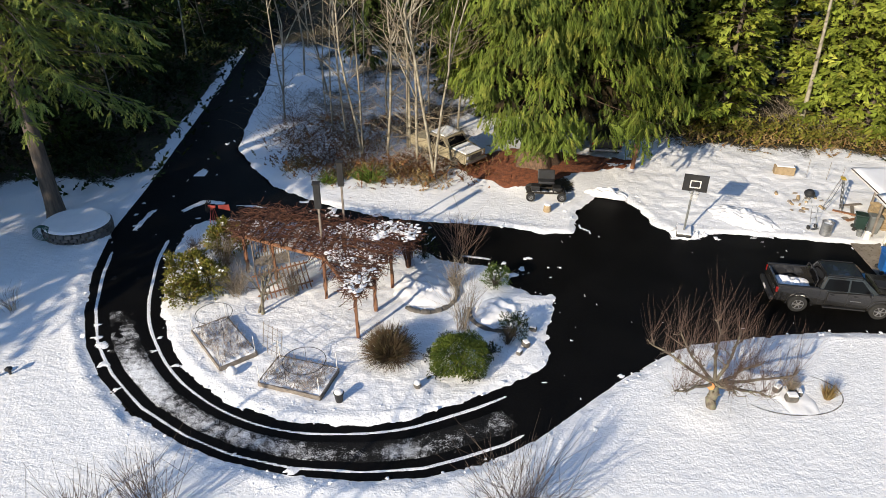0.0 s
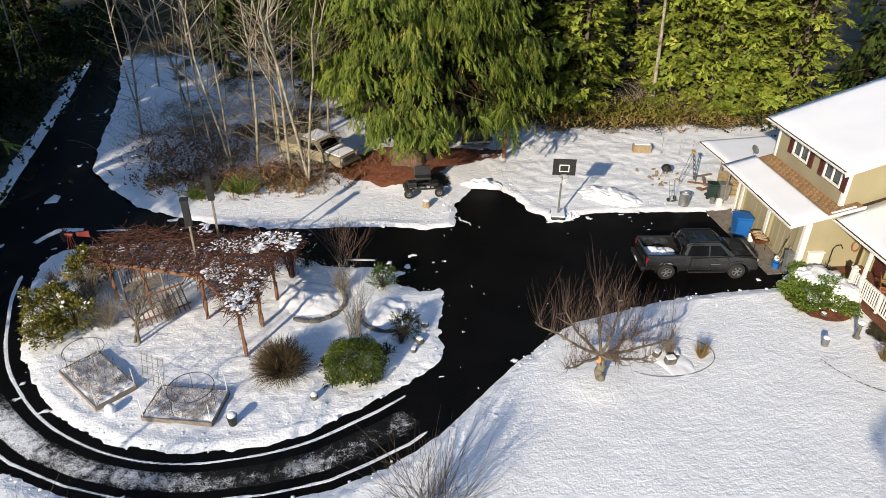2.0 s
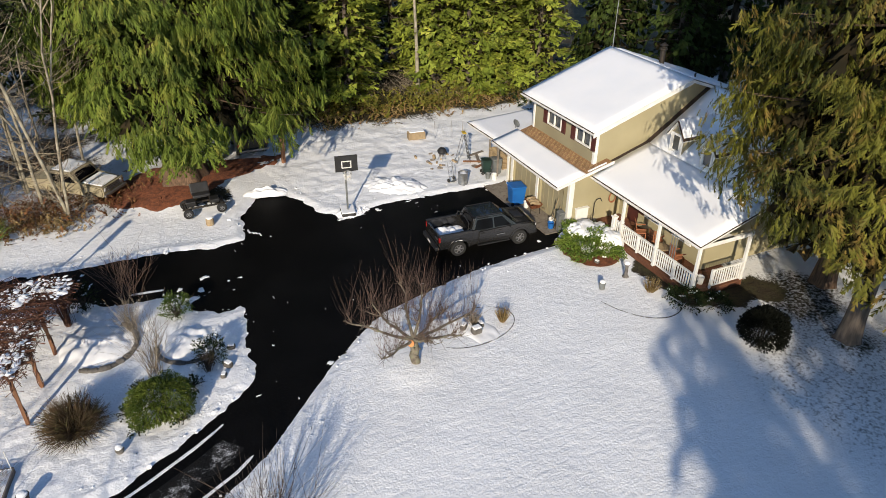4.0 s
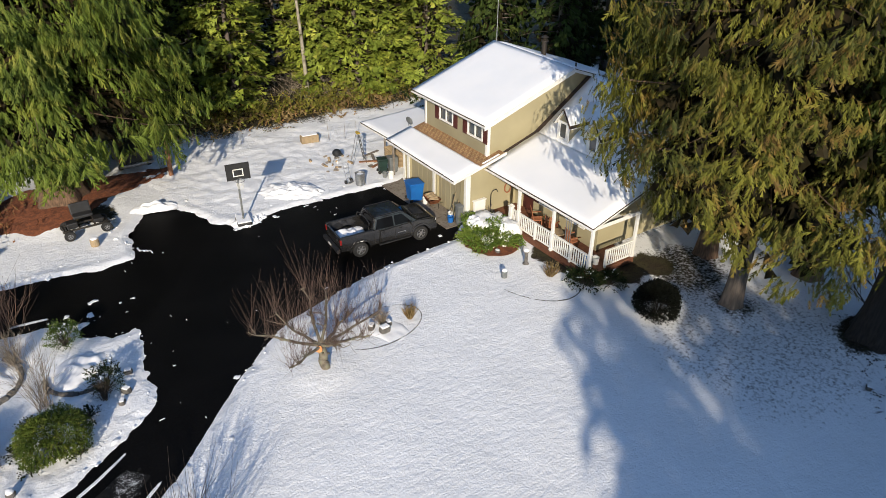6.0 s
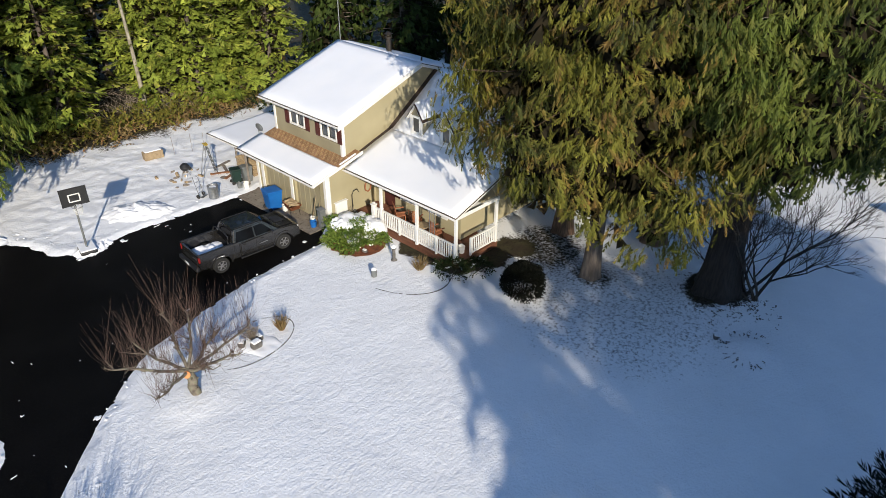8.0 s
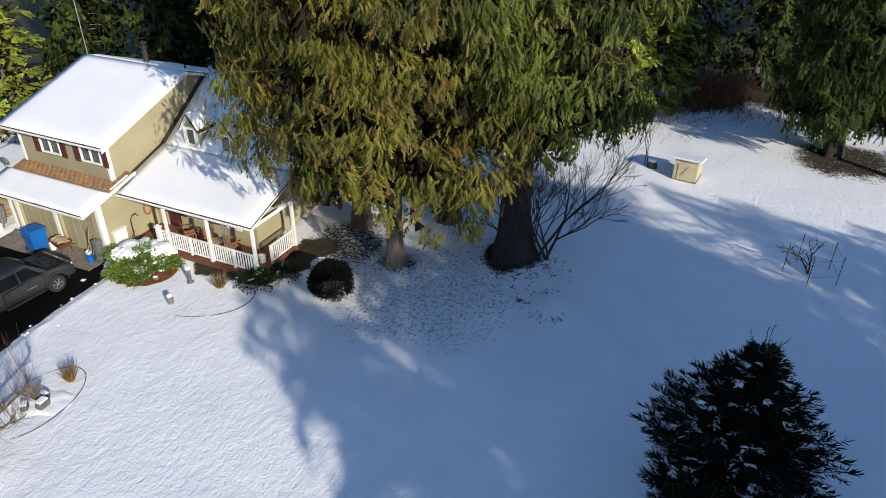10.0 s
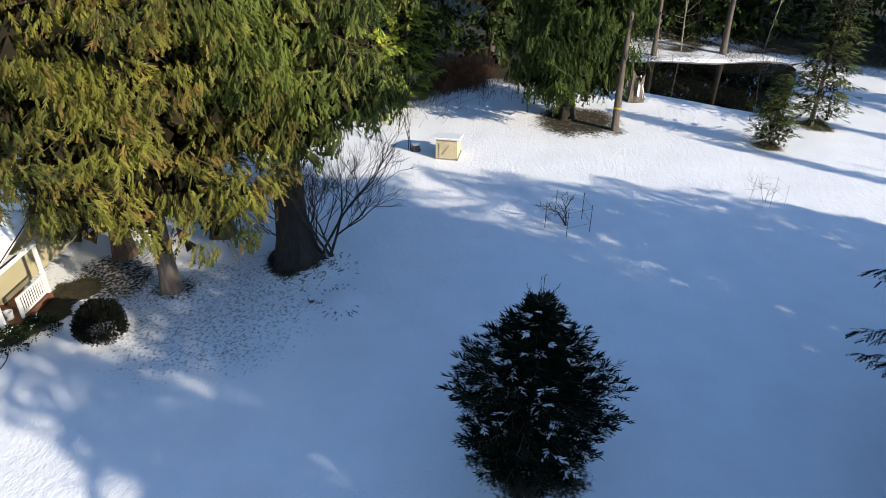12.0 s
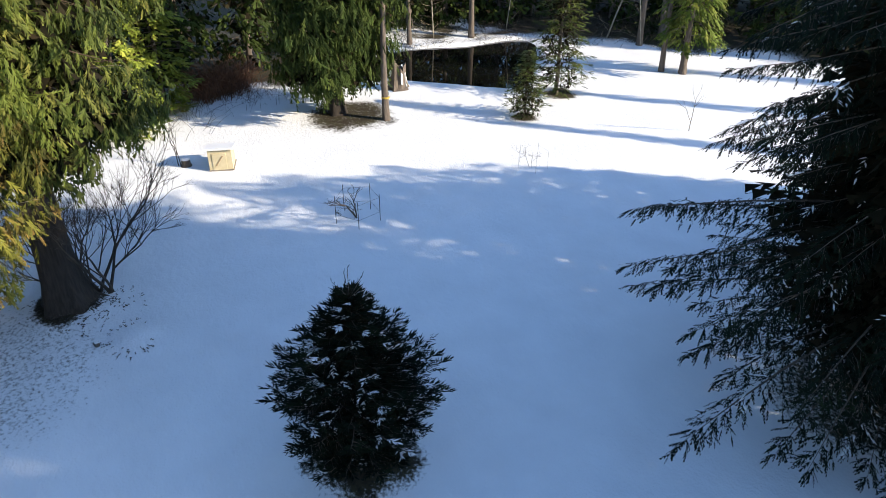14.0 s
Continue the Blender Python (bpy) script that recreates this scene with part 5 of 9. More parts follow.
def pickup(m):
    t = thing("pickup_truck", m, "dark grey double-cab pickup truck with snow in its bed", "pickup truck")
    W = 0.92
    front = [(-0.62, 0.48)] + [(1.0, 0.46)] + arc(1.62, 0.40, 0.50, 172, 8, 10) + [(2.40, 0.42), (2.50, 0.55), (2.52, 0.84), (2.45, 1.04), (2.28, 1.11), (1.40, 1.17), (-0.62, 1.14)]
    bm = prism(bmesh.new(), front, "y", -W, W)
    bmesh.ops.bevel(bm, geom=[e for e in bm.edges if abs(e.verts[0].co.y - e.verts[1].co.y) < 0.01], offset=0.05, segments=2, affect="EDGES")
    part("body", bm, TRUCK, t)
    part("hood", slab(bmesh.new(), [(1.35, -0.78, 1.22), (2.26, -0.74, 1.145), (2.26, 0.74, 1.145), (1.35, 0.78, 1.22)], 0.05), CAR_BLACK, t)
    part("hood_scoop", box(bmesh.new(), 1.8, 0, 1.20, 0.5, 0.62, 0.06, 0.025, (0, 5, 0)), BLACK, t, "black hood scoop")
    # cab frustum
    bm = bmesh.new()
    base = [(-0.96, -0.89), (1.46, -0.89), (1.46, 0.89), (-0.96, 0.89)]
    top = [(-0.74, -0.68), (0.70, -0.68), (0.70, 0.68), (-0.74, 0.68)]
    vb, vt = [bm.verts.new((x, y, 1.12)) for x, y in base], [bm.verts.new((x, y, 1.76)) for x, y in top]
    bm.faces.new(vt)
    bm.faces.new(vb[::-1])
    for i in range(4):
        j = (i + 1) % 4
        bm.faces.new((vb[i], vb[j], vt[j], vt[i]))
    bmesh.ops.bevel(bm, geom=list(bm.edges), offset=0.045, segments=2, affect="EDGES")
    cab = part("cab", bm, TRUCK, t)

    part("cab_roof", slab(bmesh.new(), [(-0.71, -0.64, 1.775), (0.67, -0.64, 1.775), (0.67, 0.64, 1.775), (-0.71, 0.64, 1.775)], 0.02), CAR_BLACK, cab, "glossy black roof")

    def pane(pts, name="window"):
        part(name, slab(bmesh.new(), pts, 0.006), DARK_GLASS, cab, "tinted glass")
    for s in (-1, 1):
        def on(x, z):
            return (x, s * (0.89 - (z - 1.12) / 0.64 * 0.21 + 0.012), z)
        for x0, x1, x2, x3 in ((-0.80, 0.16, 0.16, -0.64), (0.24, 1.10, 0.66, 0.24)):
            bm = bmesh.new()
            q = [on(x0, 1.20), on(x1, 1.20), on(x2, 1.66), on(x3, 1.66)]
            bm.faces.new([bm.verts.new(p) for p in q])
            w_ = part("window", bm, DARK_GLASS, cab, "tinted glass")
        for x in (-0.90, 0.20, 1.16):
            part("door_seam", box(bmesh.new(), x, s * 0.925, 0.83, 0.012, 0.01, 0.62), BLACK, t)
        for x in (-0.1, 0.82):
            part("door_handle", box(bmesh.new(), x - 0.3, s * 0.945, 1.02, 0.16, 0.03, 0.035, 0.008), BLACK, t)
        part("mirror", box(bmesh.new(), 1.02, s * 1.06, 1.24, 0.12, 0.24, 0.17, 0.03), TRUCK, t)
        part("running_board", box(bmesh.new(), 0.2, s * 0.9, 0.40, 1.7, 0.14, 0.06, 0.015), BLACK, t)
        part("headlight", box(bmesh.new(), 2.42, s * 0.70, 0.94, 0.16, 0.36, 0.14, 0.03), CLEAR_LENS, t)
        part("tail_light", box(bmesh.new(), -2.60, s * 0.88, 1.04, 0.09, 0.10, 0.26, 0.02), RED_LENS, t, "red tail light")
        for x in (-1.62, 1.62):
            fl = part("fender_flare", prism(bmesh.new(), arc(x, 0.40, 0.56, 180, 0, 12) + arc(x, 0.40, 0.49, 0, 180, 12), "y", s * 0.90 - 0.05, s * 0.90 + 0.05), TRUCK, t)
            wheel(t, x, s * 0.80, 0.385, 0.26, 0.235, s)
        # bed wall
        side_ = [(-2.62, 0.55), (-2.2, 0.50)] + arc(-1.62, 0.40, 0.50, 172, 8, 10) + [(-0.66, 0.48), (-0.66, 1.24), (-2.62, 1.24)]
        bm = prism(bmesh.new(), side_, "y", s * 0.92 - (0.10 if s > 0 else 0), s * 0.92 + (0.10 if s < 0 else 0))
        part("bed_side", bm, TRUCK, t)
        part("bed_rail", box(bmesh.new(), -1.80, s * 0.87, 1.26, 1.66, 0.13, 0.04, 0.015), BLACK, t)
        part("sport_bar", tube(bmesh.new(), [(-1.10, s * 0.74, 1.26), (-1.04, s * 0.68, 1.56), (-1.04, s * 0.30, 1.66)], 0.03, 8), BLACK, t)
    part("windscreen", slab(bmesh.new(), [(1.41, -0.77, 1.185), (0.755, -0.60, 1.745), (0.755, 0.60, 1.745), (1.41, 0.77, 1.185)][::-1], 0.004), DARK_GLASS, cab)
    part("rear_window", slab(bmesh.new(), [(-0.965, -0.6, 1.2), (-0.785, -0.52, 1.7), (-0.785, 0.52, 1.7), (-0.965, 0.6, 1.2)], 0.004), DARK_GLASS, cab)
    for y_ in (-0.6, 0.6):
        part("roof_rail", box(bmesh.new(), 0.0, y_, 1.80, 1.3, 0.03, 0.03, 0.01), BLACK, t)
    part("bed_floor", box(bmesh.new(), -1.64, 0, 0.72, 1.9, 1.64, 0.06), BLACK, t)
    part("tailgate", box(bmesh.new(), -2.58, 0, 0.94, 0.09, 1.64, 0.58, 0.02), TRUCK, t)
    part("bumper", box(bmesh.new(), -2.72, 0, 0.58, 0.18, 1.80, 0.2, 0.04), BLACK, t)
    part("bumper", box(bmesh.new(), 2.50, 0, 0.56, 0.16, 1.76, 0.24, 0.05), BLACK, t)
    part("grille", box(bmesh.new(), 2.50, 0, 0.88, 0.05, 0.98, 0.24, 0.03), BLACK, t)
    part("number_plate", box(bmesh.new(), -2.82, 0.0, 0.62, 0.015, 0.32, 0.12), WHITE, t)
    part("sport_bar", tube(bmesh.new(), [(-1.04, -0.32, 1.66), (-1.04, 0.32, 1.66)], 0.03, 8), BLACK, t)
    bm = bmesh.new()
    bmesh.ops.create_grid(bm, x_segments=24, y_segments=20, size=0.5)
    for v in bm.verts:
        x, y = v.co.x, v.co.y
        k = max(0, 1 - (2 * max(abs(x), abs(y))) ** 6)
        v.co = (x * 1.05, y * 1.5, 0.20 * k * (0.6 + noise.noise(Vector((x * 4, y * 4, 2)))))
    sn = part("snow", bm, SNOW, t, "patch of snow in the truck bed", smooth=True)
    sn.matrix_basis = pose(-1.85, -0.05, 0.752)
    for x, y in ((-1.25, 0.1), (-1.2, 0.4)):
        part("snow", spin(bmesh.new(), [(0.3, 0.755), (0.24, 0.80), (0.08, 0.83)], 10, pose(x, y, 0)), SNOW, t)
    part("badge", box(bmesh.new(), 0.55, -0.931, 0.80, 0.42, 0.008, 0.04), STEEL, t)
    return t


pickup(pose(16.84, 24.55, 0, 0, 0, -9.5))


def old_van(m):
    t = thing("old_pickup", m, "old faded tan pickup under snow, parked among bare trees", "old truck")
    bm = prism(bmesh.new(), [(-2.4, 0.5), (1.2, 0.45)] + arc(1.55, 0.4, 0.42, 170, 10, 6) + [(2.3, 0.45), (2.38, 0.62), (2.36, 1.0), (1.05, 1.1), (0.6, 1.68), (-0.7, 1.72), (-0.9, 1.15), (-2.4, 1.1)], "y", -0.9, 0.9)
    bmesh.ops.bevel(bm, geom=[e for e in bm.edges if abs(e.verts[0].co.y - e.verts[1].co.y) < 0.01], offset=0.06, segments=2, affect="EDGES")
    part("body", bm, TAN_PAINT, t)
    part("windscreen", slab(bmesh.new(), [(1.03, -0.72, 1.16), (0.66, -0.66, 1.62), (0.66, 0.66, 1.62), (1.03, 0.72, 1.16)][::-1], 0.01), DARK_GLASS, t)
    for s in (-1, 1):
        bm = bmesh.new()
        bm.faces.new([bm.verts.new((x, s * 0.905, z)) for x, z in ((-0.6, 1.15), (0.85, 1.15), (0.52, 1.58), (-0.55, 1.60))])
        part("window", bm, DARK_GLASS, t)
        part("headlight", spin(bmesh.new(), [(0.11, 0), (0.10, 0.03), (0.03, 0.05)], 14, pose(2.37, s * 0.66, 0.85, 0, 90, 0)), CLEAR_LENS, t)
        for x in (-1.5, 1.55):
            wheel(t, x, s * 0.78, 0.34, 0.22, 0.2, s, STEEL, 5)
    gr = part("grille", box(bmesh.new(), 2.39, 0, 0.83, 0.04, 1.0, 0.26, 0.01), DARK_METAL, t)
    for k in range(6):
        part("grille_bar", box(bmesh.new(), 2.42, 0, 0.73 + 0.04 * k, 0.02, 0.98, 0.015), STEEL, gr)
    part("bumper", box(bmesh.new(), 2.46, 0, 0.56, 0.12, 1.8, 0.14, 0.03), STEEL, t)
    for x0, x1, z0, z1 in ((1.1, 2.3, 1.14, 1.06), (-0.65, 0.55, 1.74, 1.71)):
        bm = bmesh.new()
        slab(bm, [(x0, -0.75, z0 + 0.06), (x1, -0.75, z1 + 0.06), (x1, 0.6, z1 + 0.06), (x0, 0.7, z0 + 0.06)], 0.07)
        bmesh.ops.bevel(bm, geom=list(bm.edges), offset=0.03, segments=2, affect="EDGES")
        part("snow", bm, SNOW, t)
    return t


old_van(pose(0.2, 40.0, 0.12, 0, 0, -44))


def buggy(m):
    """Low frame with small wheels and a black vinyl seat, by the cedar."""
    t = thing("mower_tractor", m, "stripped garden tractor frame with a black vinyl seat and small wheels", "garden tractor")
    fr = bmesh.new()
    for y in (-0.35, 0.35):
        box(fr, 0, y, 0.42, 2.2, 0.07, 0.09, 0.01)
    for x in (-1.0, -0.3, 0.4, 1.0):
        box(fr, x, 0, 0.42, 0.07, 0.8, 0.07, 0.01)
    part("frame", fr, DARK_METAL, t)
    for x, y in ((-0.85, -0.6), (-0.85, 0.6), (0.85, -0.55), (0.85, 0.55)):
        wheel(t, x, y, 0.26, 0.16, 0.13, -1 if y < 0 else 1, ALLOY, 5)
    bm = box(bmesh.new(), 0.0, 0.25, 0.85, 0.9, 0.5, 0.16, 0.05)
    part("seat", bm, TARP, t)
    part("backrest", box(bmesh.new(), 0.0, 0.55, 1.12, 0.95, 0.14, 0.6, 0.06, (-12, 0, 0)), TARP, t, "black vinyl backrest")
    part("engine", box(bmesh.new(), -0.6, 0, 0.6, 0.5, 0.5, 0.3, 0.05), BLACK, t)
    part("battery_box", box(bmesh.new(), 0.6, 0, 0.58, 0.45, 0.55, 0.2, 0.04), BLACK, t)
    part("axle", tube(bmesh.new(), [(0.85, -0.6, 0.27), (0.85, 0.6, 0.27)], 0.03), DARK_METAL, t)
    part("axle", tube(bmesh.new(), [(-0.85, -0.6, 0.27), (-0.85, 0.6, 0.27)], 0.03), DARK_METAL, t)
    return t


buggy(pose(5.7, 34.5, 0.12, 0, 0, -4))


def dark_truck(m):
    t = thing("dark_truck", m, "dark truck backed under the cedar's boughs, red tail lights showing", "truck")
    bm = box(bmesh.new(), 0, 1.6, 0.95, 1.9, 3.2, 0.7, 0.08)
    part("body", bm, BLACK, t)
    cab = box(bmesh.new(), 0, 2.5, 1.55, 1.7, 1.5, 0.6, 0.12)
    part("cab", cab, BLACK, t)
    part("tailgate", box(bmesh.new(), 0, -0.02, 1.0, 1.7, 0.06, 0.5, 0.02), BLACK, t)
    part("bumper", box(bmesh.new(), 0, -0.12, 0.58, 1.9, 0.14, 0.14, 0.02), STEEL, t)
    for s in (-1, 1):
        part("tail_light", box(bmesh.new(), s * 0.88, -0.03, 1.0, 0.12, 0.06, 0.32, 0.01), RED_LENS, t)
        wheel(t, 0, 0, 0.36, 0.24, 0.2, 1).matrix_basis = pose(s * 0.8, 0.9, 0.36, 0, 90, 0)
        wheel(t, 0, 0, 0.36, 0.24, 0.2, 1).matrix_basis = pose(s * 0.8, 2.9, 0.36, 0, 90, 0)
    return t


dark_truck(pose(10.2, 40.2, 0.05, 0, 0, -6))

# ---- trees of the place, nearest first ----
def egg(peak, power=0.8, foot=0.45):
    """A crown's outline: narrow at the foot, widest at peak, then tapering."""
    return lambda q: foot + (1 - foot) * q / peak if q < peak else ((1 - q) / (1 - peak)) ** power


cedar(5.6, 38.6, 25, 7.6, 4.2, CEDAR, "huge red cedar with hanging yellow-green sprays and a flared trunk", 0.80, 380, 34, (0.42, 0.74), flare=1.9, ribs=0.16, seed=1, upto=18.5, taper=0.32, turn=lambda a, z: 1.13 if math.cos(a) > 0.3 else 0.93)


def drawn_in(foot):
    """The lowest boughs are the shorter ones."""
    return lambda a, z: min(1.0, 0.68 + 0.11 * (z - foot))


cedar(24.95, 10.5, 25, 7.4, 4.7, CEDAR_RUST, "tall red cedar with rusty hanging sprays beside the porch", 0.38, 400, 17, (0.32, 0.58), flare=1.5, seed=2, turn=drawn_in(4.7), bark=DARK_BARK, relief_=1.15, bunch=8)
cedar(27.2, 5.6, 26, 6.5, 6.8, CEDAR_HALF_SHADED, "old red cedar with a thick trunk on the lawn, shade in its colours", 0.74, 340, 17, (0.32, 0.58), flare=1.5, ribs=0.14, seed=3, turn=drawn_in(6.8), bark=CEDAR_BARK_SHADED, relief_=1.15, bunch=8)
cedar(30.0, 9.6, 25, 5.2, 7.2, CEDAR_RUST, "red cedar between two others, rusty with old sprays", 0.5, 150, 20, (0.5, 0.9), flare=1.5, ribs=0.1, seed=13, core=10, dead=12)
cedar(28.0, 13.6, 25, 6.0, 6.0, CEDAR_RUST, "red cedar overhanging the house roof", 0.45, 150, 20, (0.5, 0.9), flare=1.4, seed=14, core=10, dead=12)
SPRUCE_OUT = egg(0.36, 1.0, 0.66)
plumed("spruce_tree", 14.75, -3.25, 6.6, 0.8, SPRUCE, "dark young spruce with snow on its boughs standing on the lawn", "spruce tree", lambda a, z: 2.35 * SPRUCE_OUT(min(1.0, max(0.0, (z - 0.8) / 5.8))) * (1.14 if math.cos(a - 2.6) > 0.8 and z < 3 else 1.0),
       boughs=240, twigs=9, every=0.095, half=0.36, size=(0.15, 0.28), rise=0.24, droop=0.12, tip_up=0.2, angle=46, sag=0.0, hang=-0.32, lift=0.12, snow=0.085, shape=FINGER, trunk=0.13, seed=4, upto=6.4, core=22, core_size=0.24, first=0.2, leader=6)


def hemlock_reach(a, z):
    """Long low boughs, a tighter middle, and a broad top."""
    return 6.2 if z < 6.2 else 4.7 + 0.36 * (z - 6.2) if z < 12.5 else 7.0 * max(0.0, 1 - (z - 12.5) / 14) ** 0.6


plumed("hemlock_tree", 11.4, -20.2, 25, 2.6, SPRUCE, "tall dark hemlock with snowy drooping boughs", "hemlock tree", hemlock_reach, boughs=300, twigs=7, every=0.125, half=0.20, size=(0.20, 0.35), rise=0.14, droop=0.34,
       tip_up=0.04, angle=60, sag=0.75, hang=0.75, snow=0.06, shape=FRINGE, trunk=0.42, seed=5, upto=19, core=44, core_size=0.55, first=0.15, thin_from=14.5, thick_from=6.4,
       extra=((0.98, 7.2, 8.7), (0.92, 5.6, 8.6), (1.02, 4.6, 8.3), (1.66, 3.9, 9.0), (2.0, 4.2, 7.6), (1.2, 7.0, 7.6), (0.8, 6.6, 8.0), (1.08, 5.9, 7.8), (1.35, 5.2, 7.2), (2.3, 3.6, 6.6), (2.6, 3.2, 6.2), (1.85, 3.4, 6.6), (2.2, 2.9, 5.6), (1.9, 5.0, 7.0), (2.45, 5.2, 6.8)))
plumed("fir_tree", -20.4, 32.0, 27, 7.4, FIR_SUNNED, "tall fir with a bare leaning trunk at the drive's edge", "fir tree", lambda a, z: 7.2 * max(0.0, 1 - (z - 7.4) / 22) ** 0.9, boughs=90, twigs=6, every=0.30, half=0.27, size=(0.42, 0.75),
       rise=0.06, droop=0.26, angle=58, sag=0.4, hang=0.55, shape=LACY, trunk=0.42, seed=6, upto=17, core=6, core_size=0.6, first=0.2)
cedar(46.0, -10.2, 22, 6.2, 2.8, CEDAR_SHADED, "broad cedar on the far side of the lawn, shade in its colours", 0.5, 230, 17, (0.5, 0.95), droop=0.16, seed=7, upto=15, taper=0.5, core=14, dead=8, bark=CEDAR_BARK_SHADED, relief_=0.9, wide=0.5, bunch=6, turn=drawn_in(2.8))
plumed("spruce_tree", 40.7, -22.1, 4.6, 0.25, FIR, "small fir standing before the pond", "fir tree", lambda a, z: 1.7 * max(0.0, 1 - z / 4.7) ** 0.8, boughs=80, twigs=5, every=0.2, half=0.3, size=(0.25, 0.42), rise=0.2, droop=0.1,
       hang=-0.1, shape=LACY, trunk=0.1, seed=8, core=8, core_size=0.35, first=0.15)
plumed("fir_tree", 44.3, -26.6, 12, 0.6, FIR, "slim green fir at the pond's edge", "fir tree", lambda a, z: 2.5 * max(0.0, 1 - z / 12.3) ** 0.7, boughs=120, twigs=5, every=0.26, half=0.3, size=(0.3, 0.55), rise=0.15, droop=0.15,
       hang=0.15, shape=LACY, trunk=0.16, seed=9, core=8, core_size=0.45, first=0.15)

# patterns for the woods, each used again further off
# the first pattern carries painted shade, the two LIT ones painted sun
FAR_FIR = conifer("fir_tree", 13.6, 47.0, 20, 3.8, 0.8, CEDAR_SHADED, COARSE_FROND, "conifer at the edge of the woods, shade in its needle colour", trunk=0.28, boughs=76, per=6, fan=4, size=(1.0, 1.7), spread=0.3, droop=0.25,
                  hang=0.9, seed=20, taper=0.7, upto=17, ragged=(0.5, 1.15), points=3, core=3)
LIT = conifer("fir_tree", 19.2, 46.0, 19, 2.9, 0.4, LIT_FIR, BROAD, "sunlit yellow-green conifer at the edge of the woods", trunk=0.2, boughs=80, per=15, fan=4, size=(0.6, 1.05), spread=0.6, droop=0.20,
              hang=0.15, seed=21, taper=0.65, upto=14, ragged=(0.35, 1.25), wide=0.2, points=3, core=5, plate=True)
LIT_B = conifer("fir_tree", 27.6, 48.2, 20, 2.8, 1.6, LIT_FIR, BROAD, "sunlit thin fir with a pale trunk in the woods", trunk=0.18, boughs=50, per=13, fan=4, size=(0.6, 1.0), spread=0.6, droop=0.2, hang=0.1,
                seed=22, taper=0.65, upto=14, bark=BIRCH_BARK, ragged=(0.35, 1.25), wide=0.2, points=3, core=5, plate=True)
TALL = conifer("fir_tree", -9.0, -37.0, 24, 5.2, 2.0, FIR, COARSE_FROND, "tall dark fir behind the lawn", trunk=0.4, boughs=140, per=15, size=(1.2, 2.1), droop=0.25, hang=0.5, seed=23, taper=0.55, points=3, core=1)
OPEN_FIR = conifer("fir_tree", -3.5, -34.0, 22.8, 5.0, 2.0, FIR, COARSE_FROND, "tall fir with an open crown behind the lawn", trunk=0.4, boughs=92, per=13, size=(1.1, 1.9), droop=0.25, hang=0.5, seed=28, taper=0.55, points=3, core=1)


def woods(pattern, places, seed):
    g = random.Random(seed)
    for x, y, s in places:
        copy_thing(pattern, pose(x, y, -0.1, 0, 0, g.uniform(0, 360)) @ Matrix.Diagonal((s, s, s * g.uniform(0.9, 1.15), 1)))


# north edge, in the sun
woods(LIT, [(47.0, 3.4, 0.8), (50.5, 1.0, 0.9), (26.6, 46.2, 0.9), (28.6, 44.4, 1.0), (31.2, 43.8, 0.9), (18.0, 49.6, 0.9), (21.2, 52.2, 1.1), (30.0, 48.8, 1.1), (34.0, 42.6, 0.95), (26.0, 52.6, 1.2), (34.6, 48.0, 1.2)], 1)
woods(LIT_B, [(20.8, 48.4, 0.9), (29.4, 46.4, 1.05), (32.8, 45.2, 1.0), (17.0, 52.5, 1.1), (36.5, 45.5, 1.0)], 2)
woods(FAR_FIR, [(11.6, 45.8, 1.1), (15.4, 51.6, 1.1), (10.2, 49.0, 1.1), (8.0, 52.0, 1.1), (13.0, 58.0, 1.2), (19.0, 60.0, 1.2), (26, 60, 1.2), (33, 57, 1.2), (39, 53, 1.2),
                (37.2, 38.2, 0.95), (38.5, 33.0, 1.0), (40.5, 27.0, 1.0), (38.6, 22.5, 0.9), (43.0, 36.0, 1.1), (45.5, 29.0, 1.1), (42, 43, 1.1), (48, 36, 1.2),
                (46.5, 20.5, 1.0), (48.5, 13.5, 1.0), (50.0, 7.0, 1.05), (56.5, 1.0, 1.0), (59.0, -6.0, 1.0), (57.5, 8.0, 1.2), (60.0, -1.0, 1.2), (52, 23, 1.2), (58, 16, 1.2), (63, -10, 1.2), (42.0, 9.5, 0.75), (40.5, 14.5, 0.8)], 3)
# beyond the pond and to the south-east
woods(FAR_FIR, [(66, -19, 1.1), (68, -27, 1.1), (66, -36, 1.1), (62, -43, 1.1), (56, -49, 1.1), (72, -23, 1.2), (73, -33, 1.2), (67.5, -23.0, 1.0), (69.0, -30.5, 1.1), (66.0, -32.0, 0.9), (68, -17, 1.1), (70.5, -27, 1.2), (70, -42, 1.2), (62, -52, 1.2), (50, -53, 1.0), (44, -56, 1.0), (52, -60, 1.2), (61, -50, 1.2), (58, -57.5, 1.1), (55, -64, 1.2), (48, -66, 1.1)], 4)
